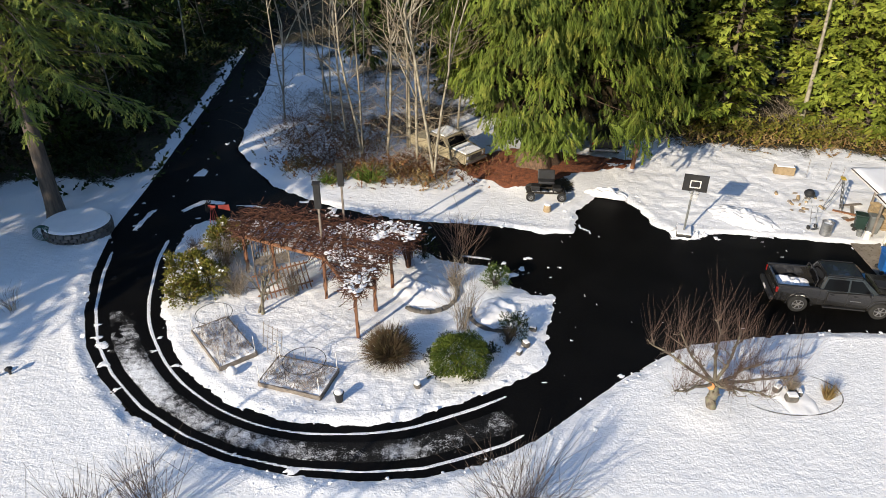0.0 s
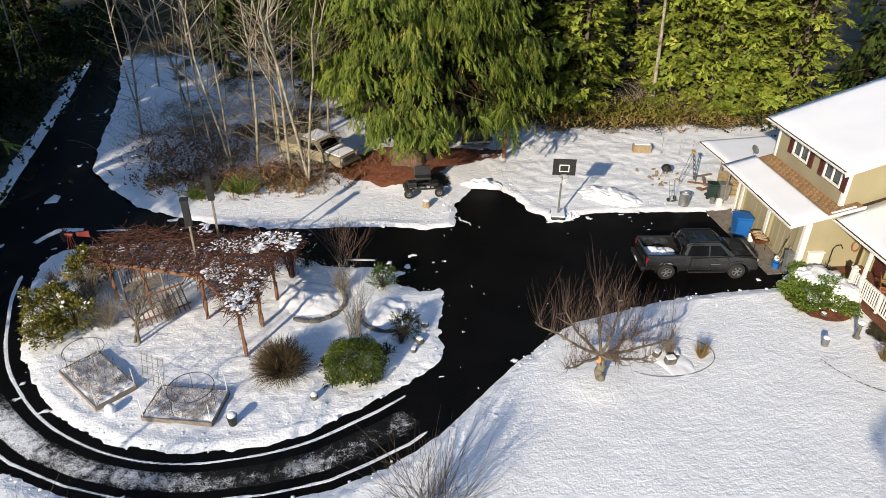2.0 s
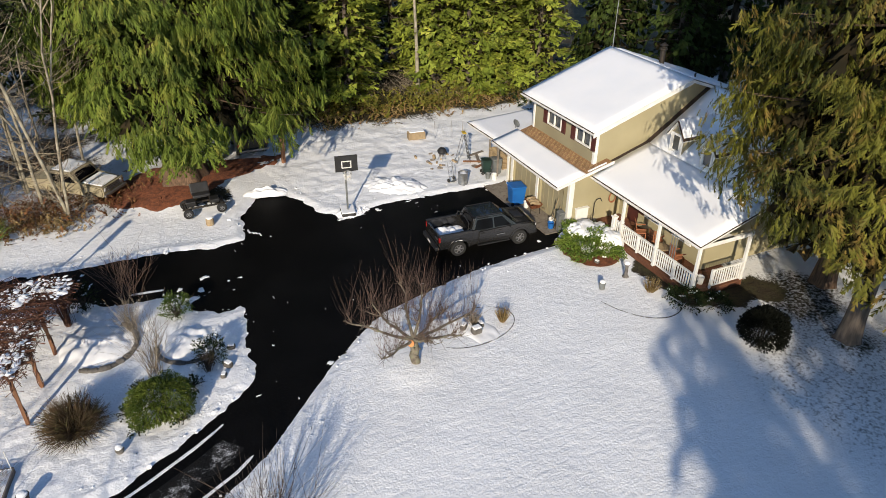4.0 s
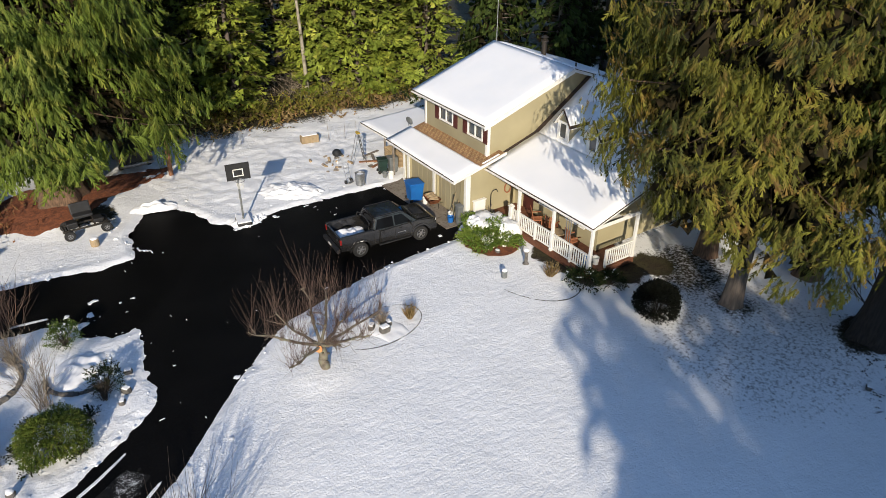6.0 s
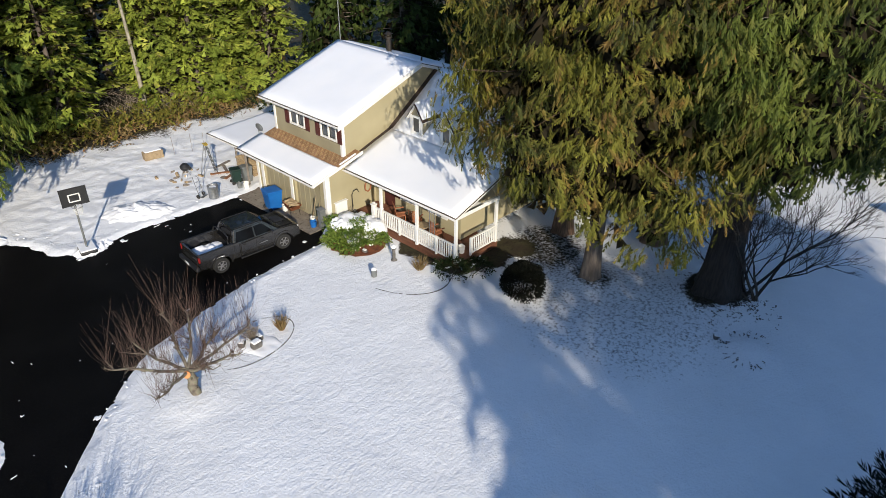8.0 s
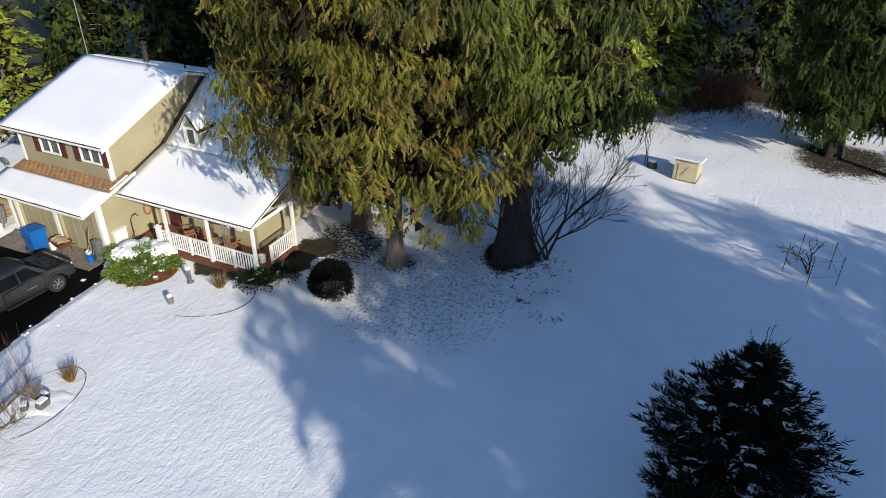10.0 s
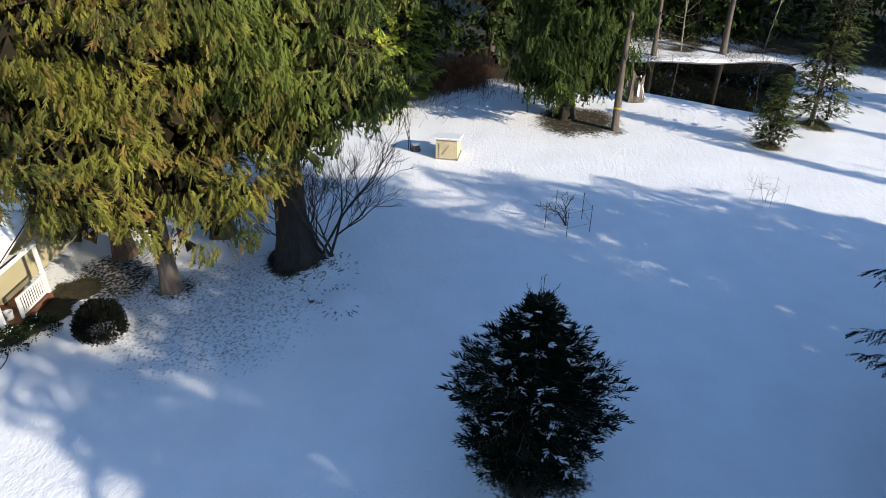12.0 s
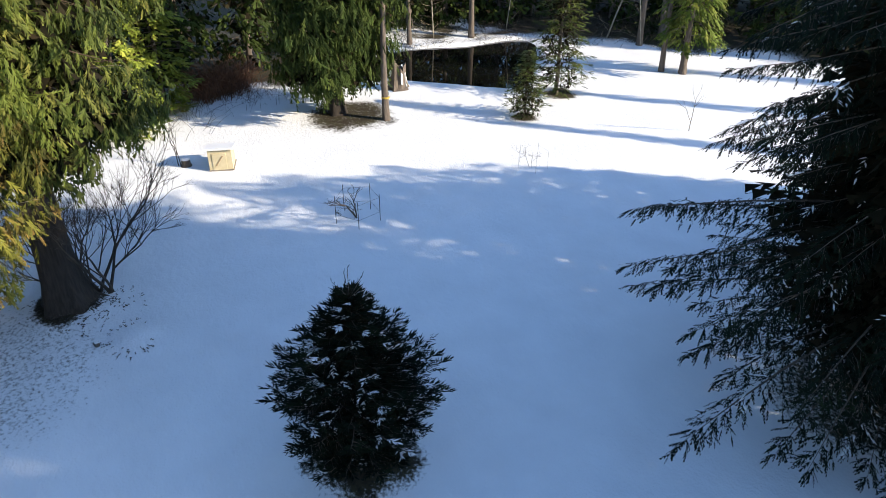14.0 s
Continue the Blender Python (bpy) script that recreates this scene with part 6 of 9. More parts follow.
# west of the drive, in shade
woods(FAR_FIR, [(-24.5, 40.5, 0.9), (-28.0, 47.0, 1.0), (-24.5, 53.0, 1.0), (-31.0, 39.0, 1.0), (-33.0, 55.0, 1.1), (-26.0, 62.0, 1.1), (-24.5, 72.0, 1.1), (-34.0, 66.0, 1.1), (-29.0, 80.0, 1.2), (-39, 46, 1.1),
                (-41, 60, 1.2), (-38, 76, 1.2), (-27, 33.5, 0.8), (-35, 31, 0.9), (-22.8, 86, 1.2)], 5)
woods(FAR_FIR, [(-6.5, 60.0, 0.8), (0.5, 53.0, 0.75), (-2.8, 62.0, 0.9), (3.6, 47.5, 0.7), (-9.0, 78.0, 1.1), (-3.0, 72.0, 1.0), (3.0, 66.0, 1.1), (-11.5, 88.0, 1.2), (-2, 84, 1.2), (7, 60, 1.1), (6, 76, 1.2), (-15, 97, 1.3), (-21, 101, 1.3), (-6.5, 95, 1.3)], 6)
# behind the eye: the wood whose shade lies over the lawn, and the one that shades the west
woods(OPEN_FIR, [(0.5, -28.5, 1.05), (-5.5, -46.0, 1.2)], 10)
woods(TALL, [(-15.0, -34.5, 1.08), (2.5, -40.0, 0.9), (8.5, -41.0, 0.78), (14.5, -37.5, 0.6), (-13.0, -44.0, 1.2), (-6.0, -28.0, 0.85), (6.0, -33.0, 0.7), (1.0, -49.0, 1.05),
             (17.5, -31.0, 0.45), (-5.9, -20.2, 0.85), (-2.3, -24.5, 1.0), (-9.0, -31.5, 1.0), (-11.5, -27.0, 0.95), (9.5, -36.0, 0.72), (11.5, -33.0, 0.58), (13.0, -42.0, 0.62), (16.5, -39.0, 0.52), (18.5, -37.0, 0.42)], 7)
woods(TALL, [(-41.5, 1.0, 0.9), (-33.5, 12.5, 0.6), (-33.0, 6.5, 1.0), (-39.0, 15.5, 1.05), (-36.0, 20.5, 0.7), (-41.0, 25.0, 1.1), (-45.0, 6.0, 1.1), (-46, 36, 1.1)], 8)

# narrow firs out of sight to the south, whose shadows streak the far lawn
for x, y, s_ in ((25.5, -52.0, 0.36), (31.5, -58.0, 0.42), (20.5, -45.5, 0.34), (36.0, -63.0, 0.5)):
    copy_thing(FAR_FIR, pose(x, y, -0.1, 0, 0, x * 9) @ Matrix.Diagonal((s_, s_, 0.85, 1)))
# pale leafless alders
for i, (x, y, h, mat, st) in enumerate(((-0.45, 37.0, 13, BIRCH_BARK, 2), (-5.05, 39.8, 12, BIRCH_BARK, 2), (-2.3, 41.6, 12, BIRCH_BARK, 2), (-11.3, 46.8, 9, BIRCH_BARK, 1), (-3.6, 40.4, 11, BIRCH_BARK, 1),
                                        (-1.6, 38.8, 12, BIRCH_BARK, 1))):
    bare_tree("alder_tree", x, y, twig_tree(40 + i, h, 0.5, forks=2, levels=4, r=0.095, up=0.5, kink=0.28, shrink=0.46, stems=st, length=h * 0.74, first=0.10, sides=40), "leafless alder with a pale blotched trunk", "alder tree", mat, 0.03, TWIG_TAN)
ALDERS = [bare_tree("alder_tree", x, y, twig_tree(60 + i, 13, 0.5, forks=2, levels=4, r=0.07, up=0.6, kink=0.28, shrink=0.46, stems=1, length=8.6, first=0.08, sides=20), "thin leafless alder in the woods", "alder tree", BIRCH_BARK, 0.03, TWIG_TAN)
          for i, (x, y) in enumerate(((-7.6, 44.5), (-4.2, 48.0), (-9.2, 53.0)))]
g = random.Random(9)
for i, (x, y) in enumerate(((-6.4, 42.4), (-8.6, 48.4), (-1.0, 46.4), (-6.2, 52.2), (-11.8, 57.5), (-3.2, 56.2), (1.6, 50.2), (-8.4, 61.0), (0.4, 61.5), (-13.0, 66.0), (-5.0, 66.5), (-10.2, 71.0), (-12.4, 51.6), (1.0, 44.6), (-23.0, 46.0),
                            (-21.8, 58.0), (-27.5, 55.0), (-22.5, 66.0), (-25.5, 44.0), (31.0, 49.5), (33.8, 45.0), (27.0, 46.6), (35.6, 43.6), (22.0, 50.4), (14.2, 49.4), (61.5, -17.0), (63.5, -24.0), (63.0, -31.5), (59.0, -35.5), (57.5, -39.5), (54.0, -41.0), (55.5, -14.5))):
    copy_thing(ALDERS[i % 3], pose(x, y, -0.05, g.uniform(-4, 4), g.uniform(-4, 4), g.uniform(0, 360)) @ Matrix.Scale(g.uniform(0.75, 1.15), 4))
# leafless alders beside the eye, whose twigs throw their shade over the bend and the island
for x, y, s_ in ((-14.5, 1.5, 0.9), (-10.5, -1.0, 0.9), (-18.0, 4.0, 0.9), (-13.0, -2.0, 1.0)):
    copy_thing(ALDERS[int(-x) % 3], pose(x, y, -0.05, 0, 0, x * 40) @ Matrix.Diagonal((s_, s_, s_, 1)))
# lone trunks
for x, y, r, h, lean, lab, mat in ((24.7, 45.4, 0.17, 16, -2, "tall pale bare snag at the wood's edge", BIRCH_BARK),
                                   (46.5, -37.8, 0.24, 16, 1, "straight dark trunk beyond the lawn", DARK_BARK), (54.3, -41.1, 0.30, 16, 0, "dark trunk further off on the bank", DARK_BARK),
                                   (55.0, -44.0, 0.3, 16, 1, "dark trunk at the wood's edge", DARK_BARK), (62.0, -21.0, 0.24, 16, 1, "dark trunk behind the pond", DARK_BARK), (62.5, -27.5, 0.3, 16, 0, "dark trunk behind the pond", DARK_BARK)):
    t = thing("bare_tree", pose(x, y, ground_height(x, y), 0, lean, 0), lab, "bare tree")
    part("trunk", trunk_mesh(h, r, 1.35, 0.08, 12), mat, t, smooth=True)
t = cedar(43.6, -13.0, 20, 2.5, 9.4, CEDAR_SHADED, "straight conifer with a bare lower trunk and a yellow tie", 0.25, 70, 14, (0.45, 0.8), droop=0.3, flare=1.35, ribs=0.05, seed=17, upto=15, taper=0.5, core=5, dead=5, bark=DARK_BARK, relief_=0.9, bunch=5)
part("tie", spin(bmesh.new(), [(0.27, 1.5), (0.285, 1.51), (0.285, 1.58), (0.27, 1.59)], 14), YELLOW, t, "yellow trunk tie")
conifer("cedar_tree", 45.3, -39.0, 14, 2.9, 2.6, CEDAR, LIGHT_FROND, "cedar with a bare lower trunk beyond the lawn", trunk=0.3, boughs=90, per=30, size=(0.6, 1.0), droop=0.3, hang=0.6, seed=27, taper=0.6)


def thicket(name, n, spread, mat, label, size=(0.4, 0.9), shape=None, rise=0.6, height=1.2, seed=0, cat="undergrowth"):
    """Undergrowth: sprays that stand at random over a stretch of ground given by spread(g) -> x, y."""
    global rng
    rng = np.random.default_rng(300 + seed)
    xy = np.array([spread(rng) for _ in range(n)])
    pos = np.column_stack([xy, np.abs(rng.normal(0, height * 0.45, n))])
    way = np.column_stack([rng.normal(0, 0.7, (n, 2)), np.full(n, rise)])
    v, f = scatter_sprays(LIGHT_FROND if shape is None else shape, pos, way, rng.uniform(*size, n), 0.6)
    return tagged(sheet(name, v, f, mat), label, cat, kind="stuff")


def clumps(centres, r):
    def pick(g_):
        c = centres[g_.integers(len(centres))]
        return c[0] + g_.normal(0, r), c[1] + g_.normal(0, r)
    return pick


def canes(name, n, spread, mat, label, h=(0.6, 1.8), seed=0, lean=0.5, cat="undergrowth", r=0.008):
    g_ = np.random.default_rng(500 + seed)
    lines = []
    for _ in range(n):
        x, y = spread(g_)
        L = g_.uniform(*h)
        d = np.array([g_.normal(0, lean), g_.normal(0, lean), 1.0])
        s = np.linspace(0, 1, 4)[:, None]
        lines.append((np.array([x, y, -0.05]) + d * L * s * 0.7 + np.array([d[0], d[1], -0.6]) * L * 0.4 * s ** 2, r * 1.4, r * 0.6))
    v, f = bars(lines)
    return tagged(sheet(name, v, f, mat), label, cat, kind="stuff")


north_rim = [(12.5 + 1.3 * k, 45.0 - 0.22 * k + (k % 3) * 0.7) for k in range(17)]
thicket("rim_brush", 1700, clumps(north_rim, 0.9), OLIVE_LEAF, "low green and straw-coloured brush along the woods", (0.35, 0.8), seed=1, height=1.1)
thicket("rim_grass", 1100, clumps([(x, y - 1.2) for x, y in north_rim], 0.7), DRY_GRASS, "dry grass and bracken at the snow's edge", (0.25, 0.6), seed=2, height=0.5)
thicket("bramble", 420, clumps([(52.6, -2.0), (53.4, -3.2), (54.4, -4.4)], 0.7), BRAMBLE, "rust-brown bramble leaves at the edge of the woods", (0.25, 0.5), seed=3, height=3.0)
# leaf colour carries the shade of the woods here
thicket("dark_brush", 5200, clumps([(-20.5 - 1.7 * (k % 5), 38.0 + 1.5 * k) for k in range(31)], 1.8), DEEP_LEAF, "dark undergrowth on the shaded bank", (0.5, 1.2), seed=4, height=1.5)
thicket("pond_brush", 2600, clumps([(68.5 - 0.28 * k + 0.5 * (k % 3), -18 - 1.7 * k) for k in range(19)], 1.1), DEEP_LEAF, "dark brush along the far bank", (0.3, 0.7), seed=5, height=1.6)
canes("canes", 900, clumps([(63.5 - 0.1 * k, -33 - 1.5 * k) for k in range(9)], 1.6), TWIG_DARK, "dark leafless stems beside the pond", (0.8, 4.0), 8)
canes("canes", 500, clumps([(61.6, -20.0), (61.8, -24.0), (61.4, -28.0), (62.4, -31.0)], 0.8), TWIG_DARK, "dark sedge and stems along the far bank", (0.3, 0.9), 9)
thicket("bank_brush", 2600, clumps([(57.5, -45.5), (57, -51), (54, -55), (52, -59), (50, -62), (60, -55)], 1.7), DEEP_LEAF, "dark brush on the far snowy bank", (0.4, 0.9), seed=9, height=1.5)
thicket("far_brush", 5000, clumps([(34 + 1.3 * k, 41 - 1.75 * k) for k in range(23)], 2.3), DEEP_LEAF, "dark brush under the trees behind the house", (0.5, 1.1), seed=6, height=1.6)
thicket("drive_brush", 2600, clumps([(-7.0, 38.6), (-3.0, 38.6), (-1.2, 37.6), (-9.8, 43.0), (-6.0, 41.5), (-8.6, 39.6), (-4.2, 37.4), (-0.2, 40.0), (1.6, 38.0), (-5.0, 44.0), (-2.0, 46.0), (-8.0, 45.0)], 1.1), BRAMBLE, "brown brambles and dead stems among the alders", (0.2, 0.5), seed=7, height=0.7)
thicket("drive_grass", 1100, clumps([(-8.8, 38.6), (-6.3, 37.4), (-2.4, 37.2), (-1.0, 36.6), (-5.0, 38.3)], 0.6), DRY_GRASS, "tufts of dry grass in the snow", (0.2, 0.5), seed=8, height=0.4)
canes("canes", 1100, clumps([(-6.8, 39.4), (-3.4, 38.8), (-9.0, 42.4), (-5.2, 42.0), (-1.6, 38.6), (-10.6, 46.5), (-7.4, 47.0)], 0.55), RUST_TWIG, "brown brambles in clumps among the alders", (0.5, 1.5), 7, lean=0.9)
canes("canes", 1500, clumps([(-7.2, 40.0), (-3.0, 39.5), (-9.8, 44.0), (-6.0, 44.0), (-2.0, 43.0), (-8.0, 48.0), (-11.0, 50.0), (-5.0, 51.0), (-1.0, 48.5)], 1.5), TWIG_GREY, "grey leafless stems of the thicket", (0.8, 2.6), 1)
canes("canes", 800, clumps([(-22.0, 44.0), (-24.0, 50.0), (-22.5, 57.0), (-26.0, 42.0)], 2.0), TWIG_DARK, "dark leafless stems on the shaded bank", (1.0, 3.5), 2)
canes("canes", 1100, clumps([(52.4, -1.6), (53.2, -3.0), (54.2, -4.2), (53.4, -2.2)], 0.75), RUST_TWIG, "rust-brown bramble stems at the edge of the woods", (2.0, 5.0), 6, lean=0.22, r=0.016)
canes("canes", 900, clumps([(49.0, 0.0), (47.0, 4.0), (52.0, -6.0), (60.5, -30.0), (58.5, -38.0), (61, -20)], 1.8), TWIG_DARK, "dark leafless stems at the far woods", (1.0, 3.0), 3)
canes("canes", 700, clumps([(57, -46), (55, -52), (52, -57), (50, -61)], 2.2), TWIG_DARK, "dark leafless stems on the far bank", (1.5, 5.0), 5)
canes("canes", 700, clumps([(29.0, 45.0), (33.0, 43.0), (25.0, 46.5), (16.0, 47.0)], 1.6), TWIG_GREY, "pale leafless stems at the sunlit woods", (1.2, 4.0), 4)



# ---- garden things ----
def ball_leaves(g_, n, rx, ry, rz, cz, shell=0.55, lump=0.25):
    """Places on an uneven egg shape, mostly near its skin, and the way out at each."""
    d = g_.normal(0, 1, (n, 3))
    d /= np.linalg.norm(d, axis=1, keepdims=True)
    d[:, 2] = np.where(d[:, 2] < -0.5, -d[:, 2], d[:, 2])
    b = 1 + lump * np.sin(d[:, 0] * 5.1 + 1) * np.sin(d[:, 1] * 4.3 + 2) + lump * 0.6 * np.sin(d[:, 2] * 6 + d[:, 0] * 3)
    rr = b * (shell + (1 - shell) * g_.random(n) ** 0.5)
    return d * rr[:, None] * np.array([rx, ry, rz]) + np.array([0, 0, cz]), d


LEAF = frond(2, 0.30, 0.42, curl=0.2, sweep=0.35)


def shrub(name, x, y, rx, ry, h, mat, label, n=900, size=(0.12, 0.24), seed=0, snow=0.0, shape=None, category="shrub", droop=0.0, lump=0.25):
    global rng
    rng = np.random.default_rng(700 + seed)
    t = thing(name, pose(x, y, ground_height(x, y), 0, 0, seed * 37), label, category)
    p, d = ball_leaves(rng, n, rx, ry, h / 2, h / 2, lump=lump)
    p[:, 2] = np.maximum(p[:, 2], 0.03)
    way = d + np.array([0, 0, 0.35 - droop]) + rng.normal(0, 0.35, p.shape)
    v, f = scatter_sprays(LEAF if shape is None else shape, p, way, rng.uniform(*size, n), 0.8)
    sheet("foliage", v, f, mat, t)
    g_ = rng
    lines = [([np.zeros(3), q * np.array([0.5, 0.5, 0.6]), q * 0.92], 0.018, 0.005) for q in p[:: max(1, n // 40)]]
    v, f = bars(lines)
    sheet("twigwork", v, f, TWIG_DARK, t)
    if snow:
        m = (d[:, 2] > 0.45) & (rng.random(n) < snow)
        if m.any():
            v, f = scatter_sprays(LEAF if shape is None else shape, p[m] + np.array([0, 0, 0.05]), way[m] * np.array([1, 1, 0.3]), rng.uniform(*size, m.sum()) * 1.3, 0.2)
            sheet("snow", v, f, SNOW, t, "snow caught on top")
    return t


def twiggy(name, x, y, h, r, n, mat, label, seed=0, category="shrub", fan=0.55, thick=0.008, fork=2, group=""):
    """A leafless shrub: rods that fan out of the ground and split."""
    g_ = np.random.default_rng(900 + seed)
    t = thing(name, pose(x, y, ground_height(x, y)), label, category, group)
    lines = []
    for _ in range(n):
        a, k = g_.uniform(0, math.tau), g_.random() ** 0.7
        d = np.array([math.cos(a) * k * r / h, math.sin(a) * k * r / h, 1.0])
        L = h * g_.uniform(0.7, 1.05) * (1 - 0.25 * k)
        s = np.linspace(0, 1, 4)[:, None]
        p = np.array([g_.normal(0, r * 0.12), g_.normal(0, r * 0.12), -0.05]) + d * L * s + g_.normal(0, 0.02, (4, 3)) * s
        lines.append((p, thick, thick * 0.4))
        for _ in range(fork):
            j = g_.integers(1, 3)
            e_ = d + g_.normal(0, fan, 3) * np.array([1, 1, 0.3])
            lines.append(([p[j], p[j] + e_ * L * 0.22, p[j] + e_ * L * g_.uniform(0.3, 0.5) + np.array([0, 0, 0.05])], thick * 0.6, thick * 0.3))
    v, f = bars(lines)
    sheet("twigwork", v, f, mat, t)
    return t


def tuft(name, x, y, h, r, n, mat, label, seed=0, category="ornamental grass"):
    global rng
    rng = np.random.default_rng(1100 + seed)
    t = thing(name, pose(x, y, ground_height(x, y)), label, category)
    a, k = rng.uniform(0, math.tau, n), rng.random(n) ** 0.6
    way = np.column_stack([np.cos(a) * k * r / h * 1.3, np.sin(a) * k * r / h * 1.3, np.ones(n)])
    pos = np.column_stack([np.cos(a) * k * r * 0.35, np.sin(a) * k * r * 0.35, np.zeros(n)])
    blade = np.array([(-0.018, 0, 0), (0.018, 0, 0), (0.012, 0.6, -0.02), (-0.018, 0, 0), (0.012, 0.6, -0.02), (-0.01, 0.6, -0.02), (-0.01, 0.6, -0.02), (0.012, 0.6, -0.02), (0.0, 1.0, -0.16)])
    v, f = scatter_sprays(blade, pos, way, h * rng.uniform(0.6, 1.1, n), 1.0)
    sheet("grass_head", v, f, mat, t)
    return t


def snow_mound(x, y, rx, ry, h, name="snow_mound", label="low heap of shovelled snow", seed=0, lumps=3.0, z=None):
    bm = bmesh.new()
    bmesh.ops.create_grid(bm, x_segments=26, y_segments=26, size=1)
    for v in bm.verts:
        r_ = math.hypot(v.co.x, v.co.y)
        k = max(0.0, 1 - r_ ** 2) ** 0.8
        n_ = noise.noise(Vector((v.co.x * lumps, v.co.y * lumps, seed)))
        v.co = (v.co.x * rx * (1 + 0.15 * n_), v.co.y * ry * (1 + 0.15 * n_), h * k * (1 + 0.7 * n_) - 0.04)
    ob = part(name, bm, SNOW, None, smooth=True)
    ob.matrix_basis = pose(x, y, ground_height(x, y) if z is None else z, 0, 0, seed * 20)
    return tagged(ob, label, "snow heap")


# -- pergola under a leafless vine --
pg = thing("pergola", pose(0, 0, 0.05), "timber pergola roofed with a brown leafless vine and snow", "pergola")
POSTS = ((-5.05, 24.6), (-3.39, 21.85), (-2.83, 23.66), (-2.26, 25.45), (-1.62, 27.15), (-7.45, 25.75), (-8.95, 26.6), (-4.6, 27.4), (-8.6, 28.4))
for x, y in POSTS:
    part("post", box(bmesh.new(), x, y, 1.02, 0.11, 0.11, 2.1, 0.012), TIMBER, pg)
for a_, b_ in (((-9.3, 26.55), (-4.9, 24.5)), ((-5.1, 24.7), (-3.3, 21.6)), ((-3.4, 21.6), (-1.5, 27.4)), ((-9.0, 28.5), (-1.5, 26.6)), ((-9.1, 26.5), (-8.6, 28.6)), ((-5.1, 24.5), (-4.5, 27.5))):
    L = math.dist(a_, b_)
    bmz = box(bmesh.new(), 0, 0, 2.12, L, 0.07, 0.16, 0.01)
    ob = part("beam", bmz, TIMBER, pg)
    ob.matrix_basis = pose((a_[0] + b_[0]) / 2, (a_[1] + b_[1]) / 2, 0, 0, 0, math.degrees(math.atan2(b_[1] - a_[1], b_[0] - a_[0])))
for k in range(9):
    x = -9.0 + k * 0.5
    ob = part("rafter", box(bmesh.new(), 0, 0, 2.24, 0.05, 2.7, 0.10, 0.006), TIMBER, pg)
    ob.matrix_basis = pose(x + 0.3, 27.4 - 0.22 * k, 0, 0, 0, -10)
for k in range(7):
    ob = part("rafter", box(bmesh.new(), 0, 0, 2.24, 2.4 - 0.12 * k if k < 4 else 1.6 - 0.22 * (k - 4), 0.05, 0.10, 0.006), TIMBER, pg)
    ob.matrix_basis = pose(-3.3 + 0.02 * k, 26.4 - 0.68 * k, 0, 0, 0, -20)
ROOF = rounded([(-9.4, 26.4), (-7.2, 25.6), (-5.0, 24.5), (-4.1, 22.6), (-3.35, 21.3), (-2.7, 23.0), (-1.9, 25.0), (-1.1, 26.7), (-3.2, 27.4), (-6.2, 28.2), (-8.7, 28.7), (-9.4, 27.6)], 4)
g_ = np.random.default_rng(77)
lines, snowp = [], []
cand = np.column_stack([g_.uniform(-9.9, -0.7, 9000), g_.uniform(20.8, 30.2, 9000)])
cand = cand[gap_to(cand[:, 0], cand[:, 1], ROOF) < 0.05][:3000]
for x, y in cand:
    a_ = g_.uniform(0, math.tau)
    L = g_.uniform(0.4, 1.3)
    z = 2.22 + g_.gamma(1.5, 0.06) - (0.5 * g_.random() if g_.random() < 0.3 else 0)
    d = np.array([math.cos(a_), math.sin(a_), g_.normal(0.05, 0.25)])
    bend_ = np.array([-d[1], d[0], -0.7]) * g_.normal(0, 0.25)
    s = np.linspace(-0.5, 0.5, 4)[:, None]
    lines.append((np.array([x, y, z]) + d * L * s + bend_ * (s * 2) ** 2 * 0.5, g_.uniform(0.008, 0.02), 0.005))
for x, y in POSTS:
    for _ in range(3):
        ph = g_.uniform(0, 6)
        zz = np.linspace(0, 2.2, 9)
        lines.append((np.column_stack([x + 0.09 * np.cos(zz * 3 + ph), y + 0.09 * np.sin(zz * 3 + ph), zz]), 0.018, 0.012))
v, f = bars(lines)
sheet("vine", v, f, VINE, pg, "tangle of brown leafless vine stems")
rng = np.random.default_rng(78)
pick = cand[(rough_(cand[:, 0], cand[:, 1], 1.1, 5) + 0.075 * (cand[:, 0] + 4) > 0.02)][:900]
pos = np.column_stack([pick, 2.36 + rng.gamma(1.5, 0.04, len(pick))])
blob = np.concatenate([[(0, 0, 0.28), (math.cos(k * math.tau / 7) * (0.8 + 0.3 * (k % 2)), math.sin(k * math.tau / 7), -0.1), (math.cos((k + 1) * math.tau / 7) * (0.8 + 0.3 * ((k + 1) % 2)), math.sin((k + 1) * math.tau / 7), -0.1)] for k in range(7)])
ang = rng.uniform(0, math.tau, len(pos))
v, f = scatter_sprays(blob, pos, np.column_stack([np.cos(ang), np.sin(ang), 0.1 * ang]) * np.array([1, 1, 0.1]), rng.uniform(0.02, 0.10, len(pos)) * (0.6 + 1.3 * ramp(rough_(pick[:, 0], pick[:, 1], 0.7, 15), -0.1, 0.3)), 0.1)
sheet("snow", v, f, SNOW, pg, "lumps of snow lying on the vine")
twiggy("vine_shrub", -1.6, 27.3, 2.6, 0.7, 90, VINE, "brown leafless climber massed on the end post", 3, "climbing shrub")

